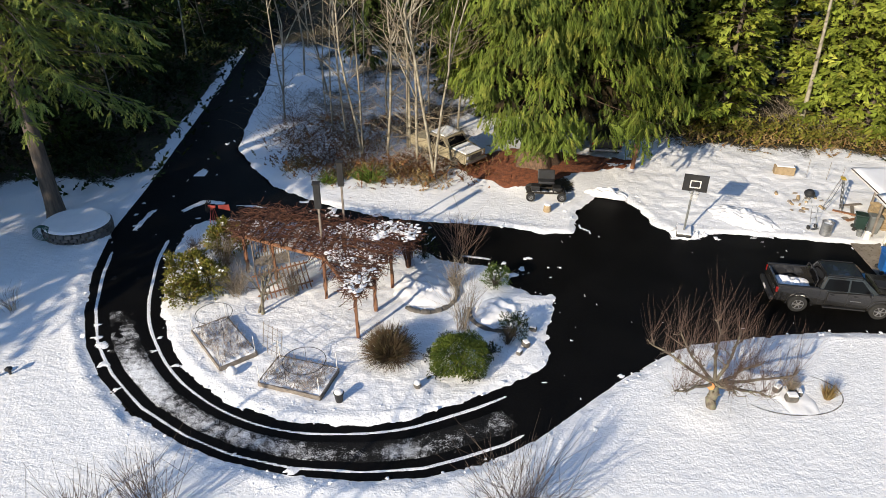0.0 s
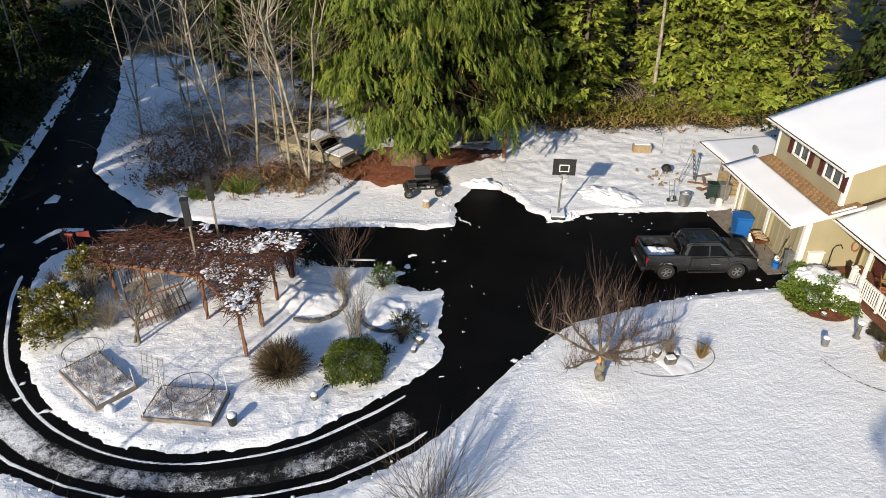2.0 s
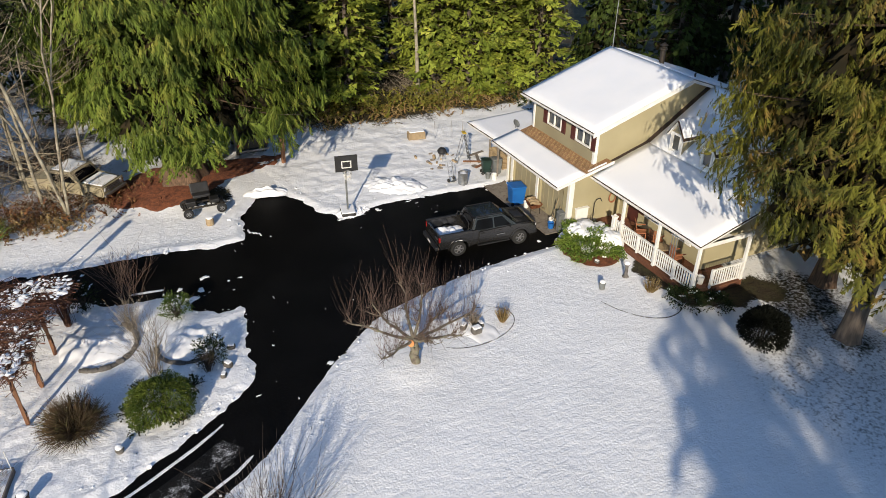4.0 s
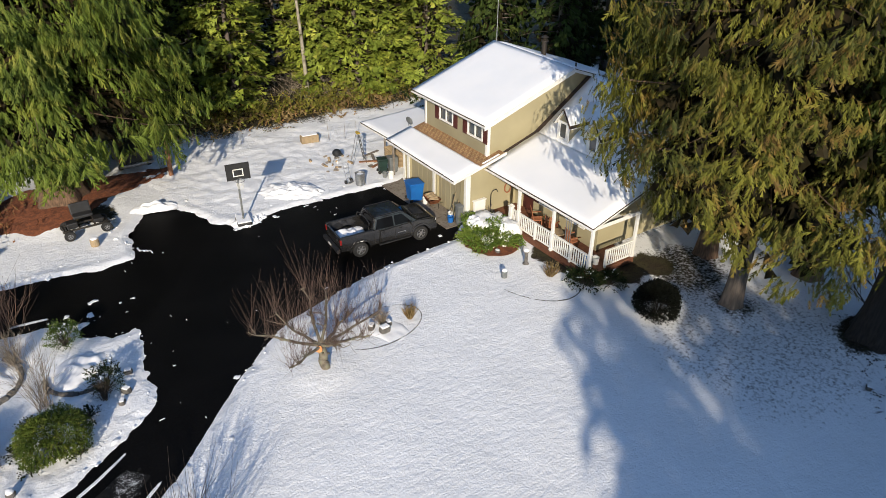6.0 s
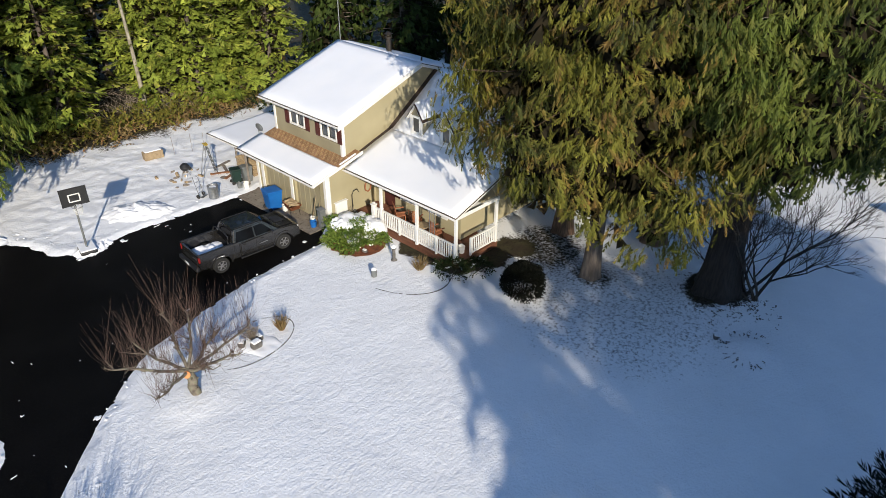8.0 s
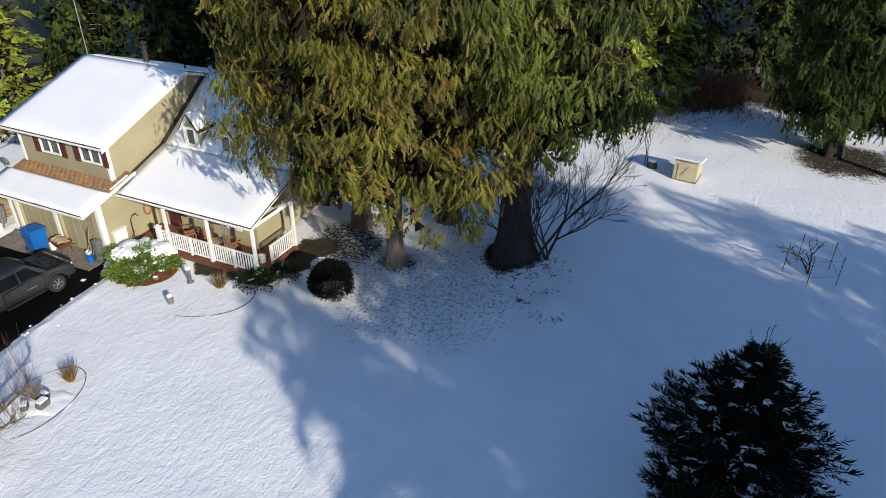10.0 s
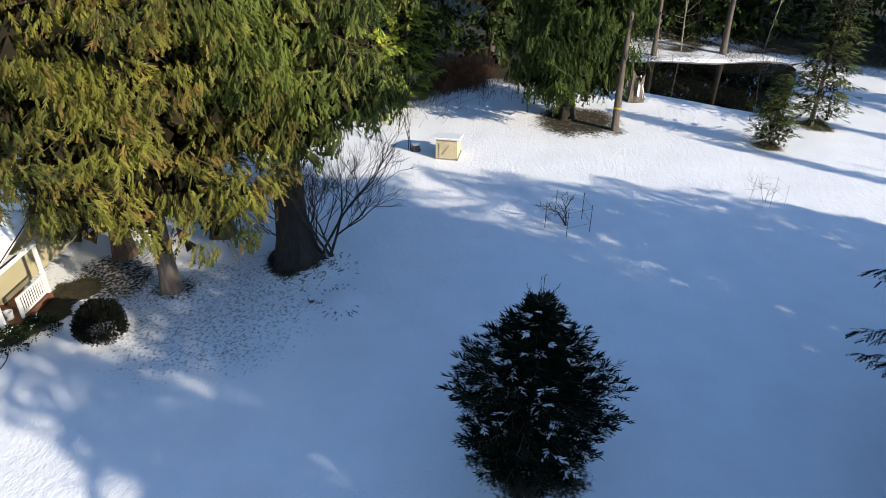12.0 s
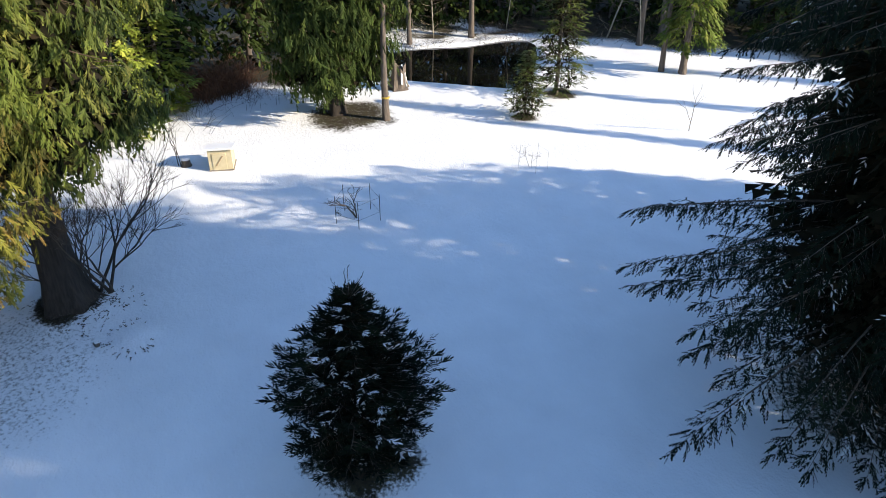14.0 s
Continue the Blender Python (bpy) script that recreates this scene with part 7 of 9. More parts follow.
# bench of slats under the pergola
bench = thing("garden_bench", pose(-7.9, 26.9, ground_height(-7.9, 26.9), 0, 0, 18), "slatted wooden garden swing bench under the pergola", "bench")
for k in range(9):
    part("slat", box(bmesh.new(), 0, -0.25 + 0.08 * k, 0.45 + 0.012 * k, 1.6, 0.055, 0.025, 0.004), GREY_WOOD, bench)
for k in range(13):
    part("slat", box(bmesh.new(), -0.75 + 0.125 * k, 0.50, 0.85, 0.06, 0.025, 0.75, 0.004, (-14, 0, 0)), GREY_WOOD, bench)
for sx in (-0.78, 0.78):
    part("leg", tube(bmesh.new(), [(sx, -0.7, 0), (sx, 0, 1.7)], 0.035, 6), GREY_WOOD, bench)
    part("leg", tube(bmesh.new(), [(sx, 0.8, 0), (sx, 0, 1.7)], 0.035, 6), GREY_WOOD, bench)
part("top_rail", tube(bmesh.new(), [(-0.85, 0, 1.7), (0.85, 0, 1.7)], 0.04, 6), GREY_WOOD, bench)
# gangway of slats (slatted ramp at the pergola's side)
ramp_ = thing("leaning_trellis", pose(-7.0, 25.2, 0.05, 0, 0, 30), "leaning slatted timber trellis by the pergola", "trellis")
for k in range(12):
    part("slat", box(bmesh.new(), -1.1 + 0.2 * k, 0, 0.55, 0.05, 0.03, 1.3, 0.004, (-38, 0, 0)), TIMBER, ramp_)
for zz, yy in ((0.25, -0.24), (0.95, 0.30)):
    part("rail", box(bmesh.new(), 0, yy, zz, 2.5, 0.05, 0.06, 0.006), TIMBER, ramp_)


# -- two tall poles with dark boxes --
for x, y, h in ((-5.3, 25.95, 4.9), (-4.62, 28.15, 4.9)):
    t = thing("bat_box", pose(x, y, 0.05), "tall grey pole carrying a long black bat box", "bat box", "bat boxes on poles")
    part("pole", box(bmesh.new(), 0, 0, h / 2, 0.09, 0.09, h, 0.01), GREY_WOOD, t)
    part("box", box(bmesh.new(), 0, -0.08, h - 0.55, 0.27, 0.20, 1.15, 0.012), BLACK, t, "black painted box")
    part("lid", box(bmesh.new(), 0, -0.09, h + 0.05, 0.33, 0.30, 0.04, 0.01, (8, 0, 0)), DARK_METAL, t)


# -- basketball stand --
hoop = thing("basketball_hoop", pose(12.2, 30.35, 0.02, 0, 0, -16), "portable basketball hoop with a dark backboard and snow on its base", "basketball hoop")
part("base", box(bmesh.new(), 0, 0.25, 0.12, 0.75, 1.0, 0.2, 0.08), BLACK, hoop)
part("pole", tube(bmesh.new(), [(0, 0.2, 0.1), (0, 0.05, 2.3), (0, -0.25, 3.0)], [0.05, 0.05, 0.045], 10), GREY_BIN, hoop)
part("snow", box(bmesh.new(), 0, 0.25, 0.235, 0.72, 0.95, 0.07, 0.03), SNOW, hoop, "snow lying on the base")
bb = part("backboard", box(bmesh.new(), 0, -0.62, 3.25, 1.12, 0.05, 0.84, 0.012), TARP, hoop, "dark smoked backboard")
bmz = bmesh.new()
for sx, sz, wx, wz in ((0, 0.41, 1.14, 0.03), (0, -0.41, 1.14, 0.03), (-0.55, 0, 0.03, 0.82), (0.55, 0, 0.03, 0.82)):
    box(bmz, sx, -0.62, 3.25 + sz, wx, 0.062, wz, 0.004)
part("board_edge", bmz, BLACK, bb)
bmz = bmesh.new()
for sx, sz, wx, wz in ((0, 0.17, 0.50, 0.05), (0, -0.17, 0.50, 0.05), (-0.225, 0, 0.05, 0.39), (0.225, 0, 0.05, 0.39)):
    box(bmz, sx, -0.652, 3.20 + sz, wx, 0.008, wz)
part("target_square", bmz, WHITE, bb, "white painted square")
part("arm", box(box(bmesh.new(), -0.12, -0.42, 3.05, 0.03, 0.5, 0.06, 0, (-20, 0, 0)), 0.12, -0.42, 3.05, 0.03, 0.5, 0.06, 0, (-20, 0, 0)), BLACK, hoop)
ring_pts = [(0.225 * math.cos(k * math.tau / 20), -0.90 + 0.225 * math.sin(k * math.tau / 20), 2.88) for k in range(21)]
part("rim", tube(bmesh.new(), ring_pts, 0.012, 6, False), STEEL, hoop)
netl = [([ring_pts[k], (0.14 * math.cos((k + 1) * math.tau / 20), -0.9 + 0.14 * math.sin((k + 1) * math.tau / 20), 2.5)], 0.004, 0.004) for k in range(0, 20)] + [([ring_pts[k + 1], (0.14 * math.cos(k * math.tau / 20), -0.9 + 0.14 * math.sin(k * math.tau / 20), 2.5)], 0.004, 0.004) for k in range(0, 20)]
v, f = bars([(np.array(p), a_, b_) for p, a_, b_ in netl])
sheet("net", v, f, WHITE, hoop)
for i, (x, y, rx, h) in enumerate(((12.3, 30.6, 0.7, 0.22), (11.7, 30.2, 0.4, 0.16), (12.9, 30.5, 0.45, 0.18), (12.2, 30.0, 0.3, 0.14), (13.3, 30.6, 0.3, 0.14))):
    snow_mound(x, y, rx, rx * 0.8, h, seed=i, label="lumps of cleared snow round the hoop's base")
snow_mound(15.9, 32.2, 1.9, 1.1, 0.36, seed=7, lumps=6.0, label="heap of shovelled snow")
snow_mound(9.2, 35.0, 1.2, 0.5, 0.35, seed=8, label="ridge of ploughed snow")


# -- raised beds --
TWIG_DRY = material("dead_garden_stems", (0.30, 0.25, 0.21), (0.15, 0.12, 0.10), scale=2, rough=0.9, vary=0.35, island=True)
def raised_bed(x, y, lx, ly, turn, label, hoops, seed):
    t = thing("raised_bed", pose(x, y, 0.06, 0, 0, turn), label, "raised bed", "raised garden beds")
    for s in (-1, 1):
        part("board", box(bmesh.new(), 0, s * ly / 2, 0.09, lx, 0.05, 0.19, 0.008), GREY_WOOD, t)
        part("board", box(bmesh.new(), s * lx / 2, 0, 0.09, 0.05, ly - 0.05, 0.19, 0.008), GREY_WOOD, t)
    bm = bmesh.new()
    bmesh.ops.create_grid(bm, x_segments=30, y_segments=22, size=0.5)
    for v in bm.verts:
        v.co = (v.co.x * (lx - 0.06), v.co.y * (ly - 0.06), 0.17 + 0.09 * noise.noise(Vector((v.co.x * 6, v.co.y * 6, seed))))
    part("snow", bm, SNOW, t, "snow over the soil", smooth=True)
    for sx in (-1, 1):
        for sy in (-1, 1):
            part("stake", box(bmesh.new(), sx * (lx / 2 - 0.05), sy * (ly / 2 - 0.05), 0.5, 0.022, 0.022, 0.9, 0.003), WHITE, t)
    cx, cy, r_ = hoops
    ring_ = [(cx + r_ * math.cos(k * math.tau / 28), cy + r_ * math.sin(k * math.tau / 28), 0.95) for k in range(29)]
    part("hoop", tube(bmesh.new(), ring_, 0.013, 5, False), BLACK, t, "black wire hoop")
    for k in (0, 9, 18):
        part("hoop_leg", tube(bmesh.new(), [ring_[k], (ring_[k][0], ring_[k][1], 0.1)], 0.009, 5), BLACK, t)
    gg = np.random.default_rng(seed)
    ln = []
    for _ in range(800):
        px, py = gg.uniform(-lx / 2, lx / 2) * 0.92, gg.uniform(-ly / 2, ly / 2) * 0.92
        d = gg.normal(0, 0.17, 3)
        ln.append((np.array([(px, py, 0.12), (px + d[0], py + d[1], 0.22 + 0.26 * gg.random())]), 0.007, 0.004))
    v, f = bars(ln)
    sheet("dead_growth", v, f, TWIG_DRY, t)
    return t


raised_bed(-8.65, 21.4, 2.9, 1.5, -52, "long timber raised bed full of dead stems and snow", (-0.9, 0.1, 0.72), 5)
raised_bed(-5.3, 19.4, 2.5, 1.6, -17, "timber raised bed with white stakes and a wire hoop", (0.3, 0.0, 0.78), 6)
tre = thing("trellis", pose(-6.6, 20.7, 0.1, 0, 0, -35), "leaning wire trellis on white canes", "trellis")
for k in range(5):
    part("cane", tube(bmesh.new(), [(-0.5 + 0.25 * k, 0, 0), (-0.5 + 0.25 * k, 0.25, 1.25)], 0.012, 5), GREY_WOOD, tre)
for k in range(5):
    part("wire", tube(bmesh.new(), [(-0.55, 0.04 + 0.05 * k, 0.2 + 0.24 * k), (0.55, 0.04 + 0.05 * k, 0.2 + 0.24 * k)], 0.009, 5), GREY_WOOD, tre)

jar = thing("black_pot", pose(-3.66, 18.25, 0.05), "black plastic pot capped with snow beside the bed", "plant pot")
part("pot", spin(bmesh.new(), [(0.13, 0), (0.17, 0.38), (0.19, 0.40), (0.18, 0.42), (0.15, 0.40)], 18), BLACK, jar)
part("snow", spin(bmesh.new(), [(0.16, 0.40), (0.15, 0.46), (0.08, 0.50), (0.01, 0.51)], 14), SNOW, jar)
ballx = thing("garden_ball", pose(-7.85, 19.6, 0.06), "round stone garden ball dusted with snow", "garden ornament")
part("ball", spin(bmesh.new(), [(0.08 + 0.0, 0.0)] + [(0.19 * math.sin(k * math.pi / 9), 0.19 - 0.19 * math.cos(k * math.pi / 9)) for k in range(1, 9)] + [(0.01, 0.38)], 18), SNOW, ballx, smooth=True)
orn = thing("garden_ornament", pose(-0.9, 18.95, 0.08), "small dark round ornament half under snow", "garden ornament")
part("body", spin(bmesh.new(), [(0.1, 0), (0.15, 0.12), (0.1, 0.24), (0.02, 0.28)], 14), STONE, orn)
part("snow", spin(bmesh.new(), [(0.12, 0.2), (0.10, 0.30), (0.02, 0.33)], 12), SNOW, orn)

# -- shrubs on the island --
shrub("rhododendron", -11.3, 25.9, 0.95, 0.9, 1.35, OLIVE_LEAF, "olive-green rhododendron with snow on its leaves", 1500, (0.14, 0.28), 1, 0.03)
shrub("rhododendron", -11.0, 24.3, 0.75, 0.75, 0.95, OLIVE_LEAF, "low rhododendron turning rusty at the drive's edge", 900, (0.14, 0.28), 2, 0.03)
shrub("rhododendron", -10.3, 25.1, 0.85, 0.85, 1.3, OLIVE_LEAF, "green rhododendron with snow on top", 1100, (0.14, 0.28), 3, 0.04)
shrub("bamboo_clump", -10.3, 28.2, 0.7, 0.8, 1.7, OLIVE_LEAF, "yellow-green leafy clump beside the pergola", 1200, (0.15, 0.35), 4, 0.05)
shrub("yew_bush", 0.65, 19.9, 1.1, 1.0, 1.5, YEW_LEAF, "dense rounded green bush on the island", 6500, (0.08, 0.15), 5, 0.0, droop=0.9, lump=0.12)
shrub("box_bush", 2.35, 25.6, 0.55, 0.55, 0.95, RHODO, "small green bush by the drive", 800, (0.1, 0.18), 6, 0.04)
shrub("dark_bush", 2.85, 22.0, 0.55, 0.55, 0.95, DEEP_LEAF, "small dark bush in the snow", 600, (0.1, 0.18), 7, 0.05)
shrub("dark_bush", -0.9, 28.0, 0.6, 0.6, 1.2, DEEP_LEAF, "dark shaded shrub by the pergola's end", 500, (0.1, 0.2), 8, 0.05)
OLIVE_TWIG = material("olive_brown_twigs", (0.10, 0.060, 0.027), (0.042, 0.028, 0.014), scale=2.5, rough=0.9, vary=0.35, island=True, fine=(0.10, 0.088, 0.028), fine_scale=4)
broom = thing("broom_shrub", pose(-2.05, 20.6, ground_height(-2.05, 20.6)), "dense rounded brown twiggy shrub with an olive tinge", "shrub")
g_ = np.random.default_rng(901)
rods = []
for _ in range(1500):
    d = g_.normal(0, 1, 3)
    d[2] = abs(d[2]) * 0.9 + 0.25
    d /= np.linalg.norm(d)
    e_ = d * np.array([1.25, 1.25, 1.45]) * g_.uniform(0.75, 1.08)
    p0 = np.array([g_.normal(0, 0.12), g_.normal(0, 0.12), 0.0]) + e_ * g_.uniform(0.0, 0.55)
    rods.append((np.array([p0, (p0 + e_) / 2 + np.array([0, 0, 0.06]), e_ + g_.normal(0, 0.05, 3)]), 0.010, 0.005))
v, f = bars(rods)
sheet("twigwork", v, f, OLIVE_TWIG, broom)
twiggy("bare_shrub", 0.85, 22.4, 2.9, 1.1, 46, TWIG_GREY, "tall leafless shrub with thin grey stems", 4, thick=0.010)
twiggy("bare_shrub", 0.6, 25.6, 1.5, 0.8, 80, TWIG_GREY, "low leafless shrub in the snow", 5)
twiggy("bare_shrub", 0.9, 28.2, 2.6, 1.9, 40, TWIG_RED, "spreading leafless shrub at the drive's edge", 6, thick=0.012)
twiggy("bare_shrub", -11.9, 28.3, 1.0, 0.7, 70, TWIG_RED, "small reddish leafless shrub", 7)
twiggy("bare_shrub", -9.0, 24.9, 1.6, 1.3, 110, TWIG_GREY, "grey leafless shrub before the pergola", 8)
twiggy("bare_shrub", -10.2, 27.2, 1.7, 1.2, 90, TWIG_GREY, "grey leafless shrub beside the pergola", 9)
twiggy("bare_shrub", -6.6, 25.0, 1.5, 1.0, 80, TWIG_GREY, "grey leafless shrub under the pergola's edge", 10)
twiggy("bare_shrub", 2.6, 21.5, 1.0, 0.5, 60, TWIG_DARK, "dark leafless shrub beside a small bush", 11)
twiggy("bare_shrub", 2.3, 13.2, 2.9, 2.4, 75, TWIG_GREY_RED, "leafless shrub at the lawn's edge near the drive", 12, thick=0.010, fork=4)
twiggy("bare_shrub", -8.3, 13.0, 2.9, 1.7, 50, TWIG_GREY_RED, "leafless shrub on the snow outside the bend", 13, thick=0.012)
twiggy("bare_shrub", -10.2, 12.6, 2.6, 1.8, 50, TWIG_GREY_RED, "thin leafless shrub on the snow outside the bend", 14, thick=0.012)
twiggy("bare_shrub", -18.2, 23.5, 1.2, 0.9, 30, TWIG_GREY, "small leafless shrub in the shaded snow", 15)
bare_tree("small_tree", -7.7, 23.5, twig_tree(81, 2.8, 0.6, forks=3, levels=4, r=0.075, up=0.25, kink=0.5, shrink=0.62, stems=2, length=1.25, first=0.25), "gnarled small leafless tree on the island", "small tree", APPLE_BARK, 0.02, TWIG_GREY)
for i, (x, y) in enumerate(((1.2, 19.4), (-0.4, 20.6), (0.2, 21.6), (1.9, 20.9), (-0.2, 19.6))):
    shrub("low_plant", x, y, 0.3, 0.3, 0.35, DEEP_LEAF, "low dark plant poking out of the snow", 90, (0.1, 0.22), 20 + i)


# -- curved beds edged with stones --
def stone_ring(x, y, rx, ry, label, n=30, seed=0, a0=0.0, a1=math.tau, size=0.14):
    t = thing("stone_edging", pose(x, y, 0.03), label, "garden edging")
    g2 = random.Random(seed)
    for k in range(n):
        a_ = a0 + (a1 - a0) * k / n
        s = size * g2.uniform(0.8, 1.25)
        ob = part("stone", box(bmesh.new(), 0, 0, s * 0.45, s * 1.5, s, s, s * 0.28), STONE, t)
        ob.matrix_basis = pose(rx * math.cos(a_), ry * math.sin(a_), 0.02, 0, 0, math.degrees(a_) + 90 + g2.uniform(-15, 15))
    return t


def mound(x, y, rx, ry, h, seed):
    snow_mound(x, y, rx, ry, h, "snow_mound", "low snow-covered planting mound", seed, 3.2)


mound(-0.9, 25.3, 1.3, 1.5, 0.26, 3)
stone_ring(-0.7, 25.1, 1.35, 1.55, "dark stone edging round a snowy planting bed", 26, 1, -2.2, 0.8, 0.16)
mound(2.4, 23.6, 1.2, 1.1, 0.26, 4)
stone_ring(2.4, 23.5, 1.25, 1.2, "dark stone edging of a small planting bed", 16, 2, -3.3, -1.0, 0.14)
stone_ring(12.6, 18.8, 1.9, 1.15, "thin dark edging round the lawn's planting bed", 120, 3, -2.6, 1.7, 0.035)
mound(12.6, 18.9, 1.5, 0.9, 0.09, 5)
for i, (x, y, s) in enumerate(((12.5, 18.4, 0.32), (12.2, 18.9, 0.26), (12.9, 18.7, 0.22), (3.3, 21.4, 0.25), (3.7, 22.4, 0.22), (24.1, 4.5, 0.2), (3.0, 20.9, 0.2), (20.3, 20.0, 0.18))):
    t = thing("rock", pose(x, y, ground_height(x, y), 0, 0, 40 * i), "dark garden rock capped with snow", "rock")
    part("stone", box(bmesh.new(), 0, 0, s * 0.4, s * 1.4, s, s, s * 0.3, (8, 5, 0)), STONE, t)
    part("snow", box(bmesh.new(), 0, 0, s * 0.9, s * 1.1, s * 0.8, s * 0.25, s * 0.1), SNOW, t)
tuft("grass_tuft", 13.85, 18.5, 0.75, 0.30, 220, DRY_GRASS, "straw-coloured ornamental grass in the lawn's bed", 1)
twiggy("bare_shrub", 12.7, 18.9, 0.8, 0.5, 80, TWIG_GREY, "low leafless shrub in the lawn's bed", 16)

# -- apple tree on the lawn --
g3 = np.random.default_rng(5)
limbs, base = [], np.array([0, 0, 1.05])
limbs.append(([np.array([0.10, -0.04, -0.1]), np.array([0.03, 0.03, 0.3]), np.array([0.07, 0.0, 0.62]), np.array([0.01, 0.03, 0.9]), base], 0.185, 0.165))
for k in range(11):                                    # burrs and old pruning knobs
    a_, z_ = k * 2.4, 0.15 + 0.085 * k
    d = np.array([math.cos(a_), math.sin(a_), 0.25])
    limbs.append(([np.array([0.04, 0, z_]) + d * 0.08, np.array([0.04, 0, z_]) + d * 0.16, np.array([0.04, 0, z_]) + d * (0.18 + 0.03 * (k % 3))], 0.05, 0.03))
for a_, L, zr in ((2.75, 2.1, 1.05), (2.2, 1.7, 1.0), (0.3, 1.7, 0.45), (1.3, 1.9, 1.3), (3.6, 1.6, 0.3), (-0.5, 1.8, 0.25), (0.8, 1.6, 1.2), (5.0, 0.9, 0.5), (-0.1, 2.4, 0.6)):
    d = np.array([math.cos(a_), math.sin(a_), 0])
    s = np.linspace(0, 1, 6)
    p = base + d * (L * s)[:, None] + np.array([0, 0, 1.0]) * (zr * s ** 1.3)[:, None] + g3.normal(0, 0.06, (6, 3)) * s[:, None]
    limbs.append((p, 0.068, 0.028))
    for j in range(2, 6):
        for _ in range(3):
            q = p[j]
            e_ = d * g3.uniform(0.0, 0.7) + np.clip(g3.normal(0, 0.45, 3), -0.8, 0.8) * np.array([1, 1, 0.2])
            L2 = g3.uniform(0.5, 0.9)
            q1 = q + (e_ + np.array([0, 0, 0.3])) * L2 * 0.6
            limbs.append(([q, (q + q1) / 2 + g3.normal(0, 0.05, 3), q1], 0.024, 0.011))
            for _ in range(7):
                st = q + (q1 - q) * g3.uniform(0.2, 1)
                up = np.array([g3.normal(0, 0.24), g3.normal(0, 0.24), 1.0])
                L3 = g3.uniform(0.6, 2.2)
                limbs.append(([st, st + up * L3 * 0.5 + g3.normal(0, 0.05, 3), st + up * L3], 0.0042, 0.002))
            for _ in range(3):
                st = q + (q1 - q) * g3.uniform(0.2, 1)
                dr = e_ + g3.normal(0, 0.5, 3) + np.array([0, 0, -0.15])
                limbs.append(([st, st + dr * 0.2, st + dr * g3.uniform(0.25, 0.42) + np.array([0, 0, 0.12])], 0.007, 0.004))
apple = bare_tree("apple_tree", 9.4, 18.0, [(np.array(p), a_, b_) for p, a_, b_ in limbs], "old pruned apple tree with upright red-brown shoots, leafless", "apple tree", APPLE_BARK, 0.02, TWIG_RED)
cut = part("pruning_cut", spin(bmesh.new(), [(0.13, 0), (0.12, 0.03), (0.02, 0.035)], 16), material("fresh_cut_wood", (0.62, 0.27, 0.10), (0.5, 0.2, 0.07), rough=0.8), apple, "orange sawn limb end")
cut.matrix_basis = pose(-0.16, -0.12, 1.02, 60, 0, -35)
part("limb_stub", tube(bmesh.new(), [(0.0, 0.0, 0.92), (-0.15, -0.11, 1.01)], [0.12, 0.13], 12), APPLE_BARK, apple)

# -- mailbox-like windmill ornament on the island's tip --
wm = thing("garden_windmill", pose(-11.6, 30.6, 0.06, 0, 0, -10), "small metal garden windmill with a red tail vane", "garden windmill")
for sx, sy in ((-0.2, -0.2), (0.2, -0.2), (-0.2, 0.2), (0.2, 0.2)):
    part("leg", tube(bmesh.new(), [(sx, sy, 0), (sx * 0.3, sy * 0.3, 1.3)], 0.014, 5), RED_PAINT, wm)
part("hub", box(bmesh.new(), 0, 0, 1.36, 0.4, 0.12, 0.12, 0.02), RED_PAINT, wm)
part("tail_vane", prism(bmesh.new(), [(0.35, 1.28), (0.95, 1.22), (0.95, 1.56), (0.35, 1.46)], "y", -0.012, 0.012), RED_PAINT, wm, "red tail vane")
for k in range(10):
    ob = part("blade", box(bmesh.new(), 0, 0, 0.2, 0.015, 0.08, 0.28, 0, (0, 20, 0)), DARK_METAL, wm)
    ob.matrix_basis = pose(-0.24, 0, 1.36, 36 * k, 0, 0)

# -- round stone well and hose by the fir --
well = thing("stone_planter", pose(-18.5, 30.4, 0.0), "round stone-walled planter filled with snow, beside the fir", "stone planter")
g2 = random.Random(3)
for row in range(3):
    for k in range(26):
        a_ = (k + 0.5 * (row % 2)) * math.tau / 26
        ob = part("stone", box(bmesh.new(), 0, 0, 0, 0.34, 0.26, 0.2, 0.05), STONE, well) if not (row or k) else again("stone", DONE["stone"], well)
        DONE["stone"] = ob.data
        ob.matrix_basis = pose(1.55 * math.cos(a_), 1.35 * math.sin(a_), 0.10 + 0.19 * row, g2.uniform(-4, 4), g2.uniform(-4, 4), math.degrees(a_) + 90)
bm = bmesh.new()
bmesh.ops.create_circle(bm, cap_ends=True, radius=1.0, segments=40)
bmesh.ops.scale(bm, vec=(1.62, 1.42, 1), verts=bm.verts)
bmesh.ops.translate(bm, vec=(0, 0, 0.62), verts=bm.verts)
r = bmesh.ops.extrude_face_region(bm, geom=list(bm.faces))
top_v = [v for v in r["geom"] if isinstance(v, bmesh.types.BMVert)]
bmesh.ops.translate(bm, vec=(0, 0, 0.10), verts=top_v)
bmesh.ops.scale(bm, vec=(0.93, 0.93, 1), verts=top_v)
part("snow", bm, SNOW, well, "smooth cap of snow")
hose = thing("garden_hose", pose(-19.7, 29.3, 0.1), "coiled green garden hose on its stand", "garden hose")
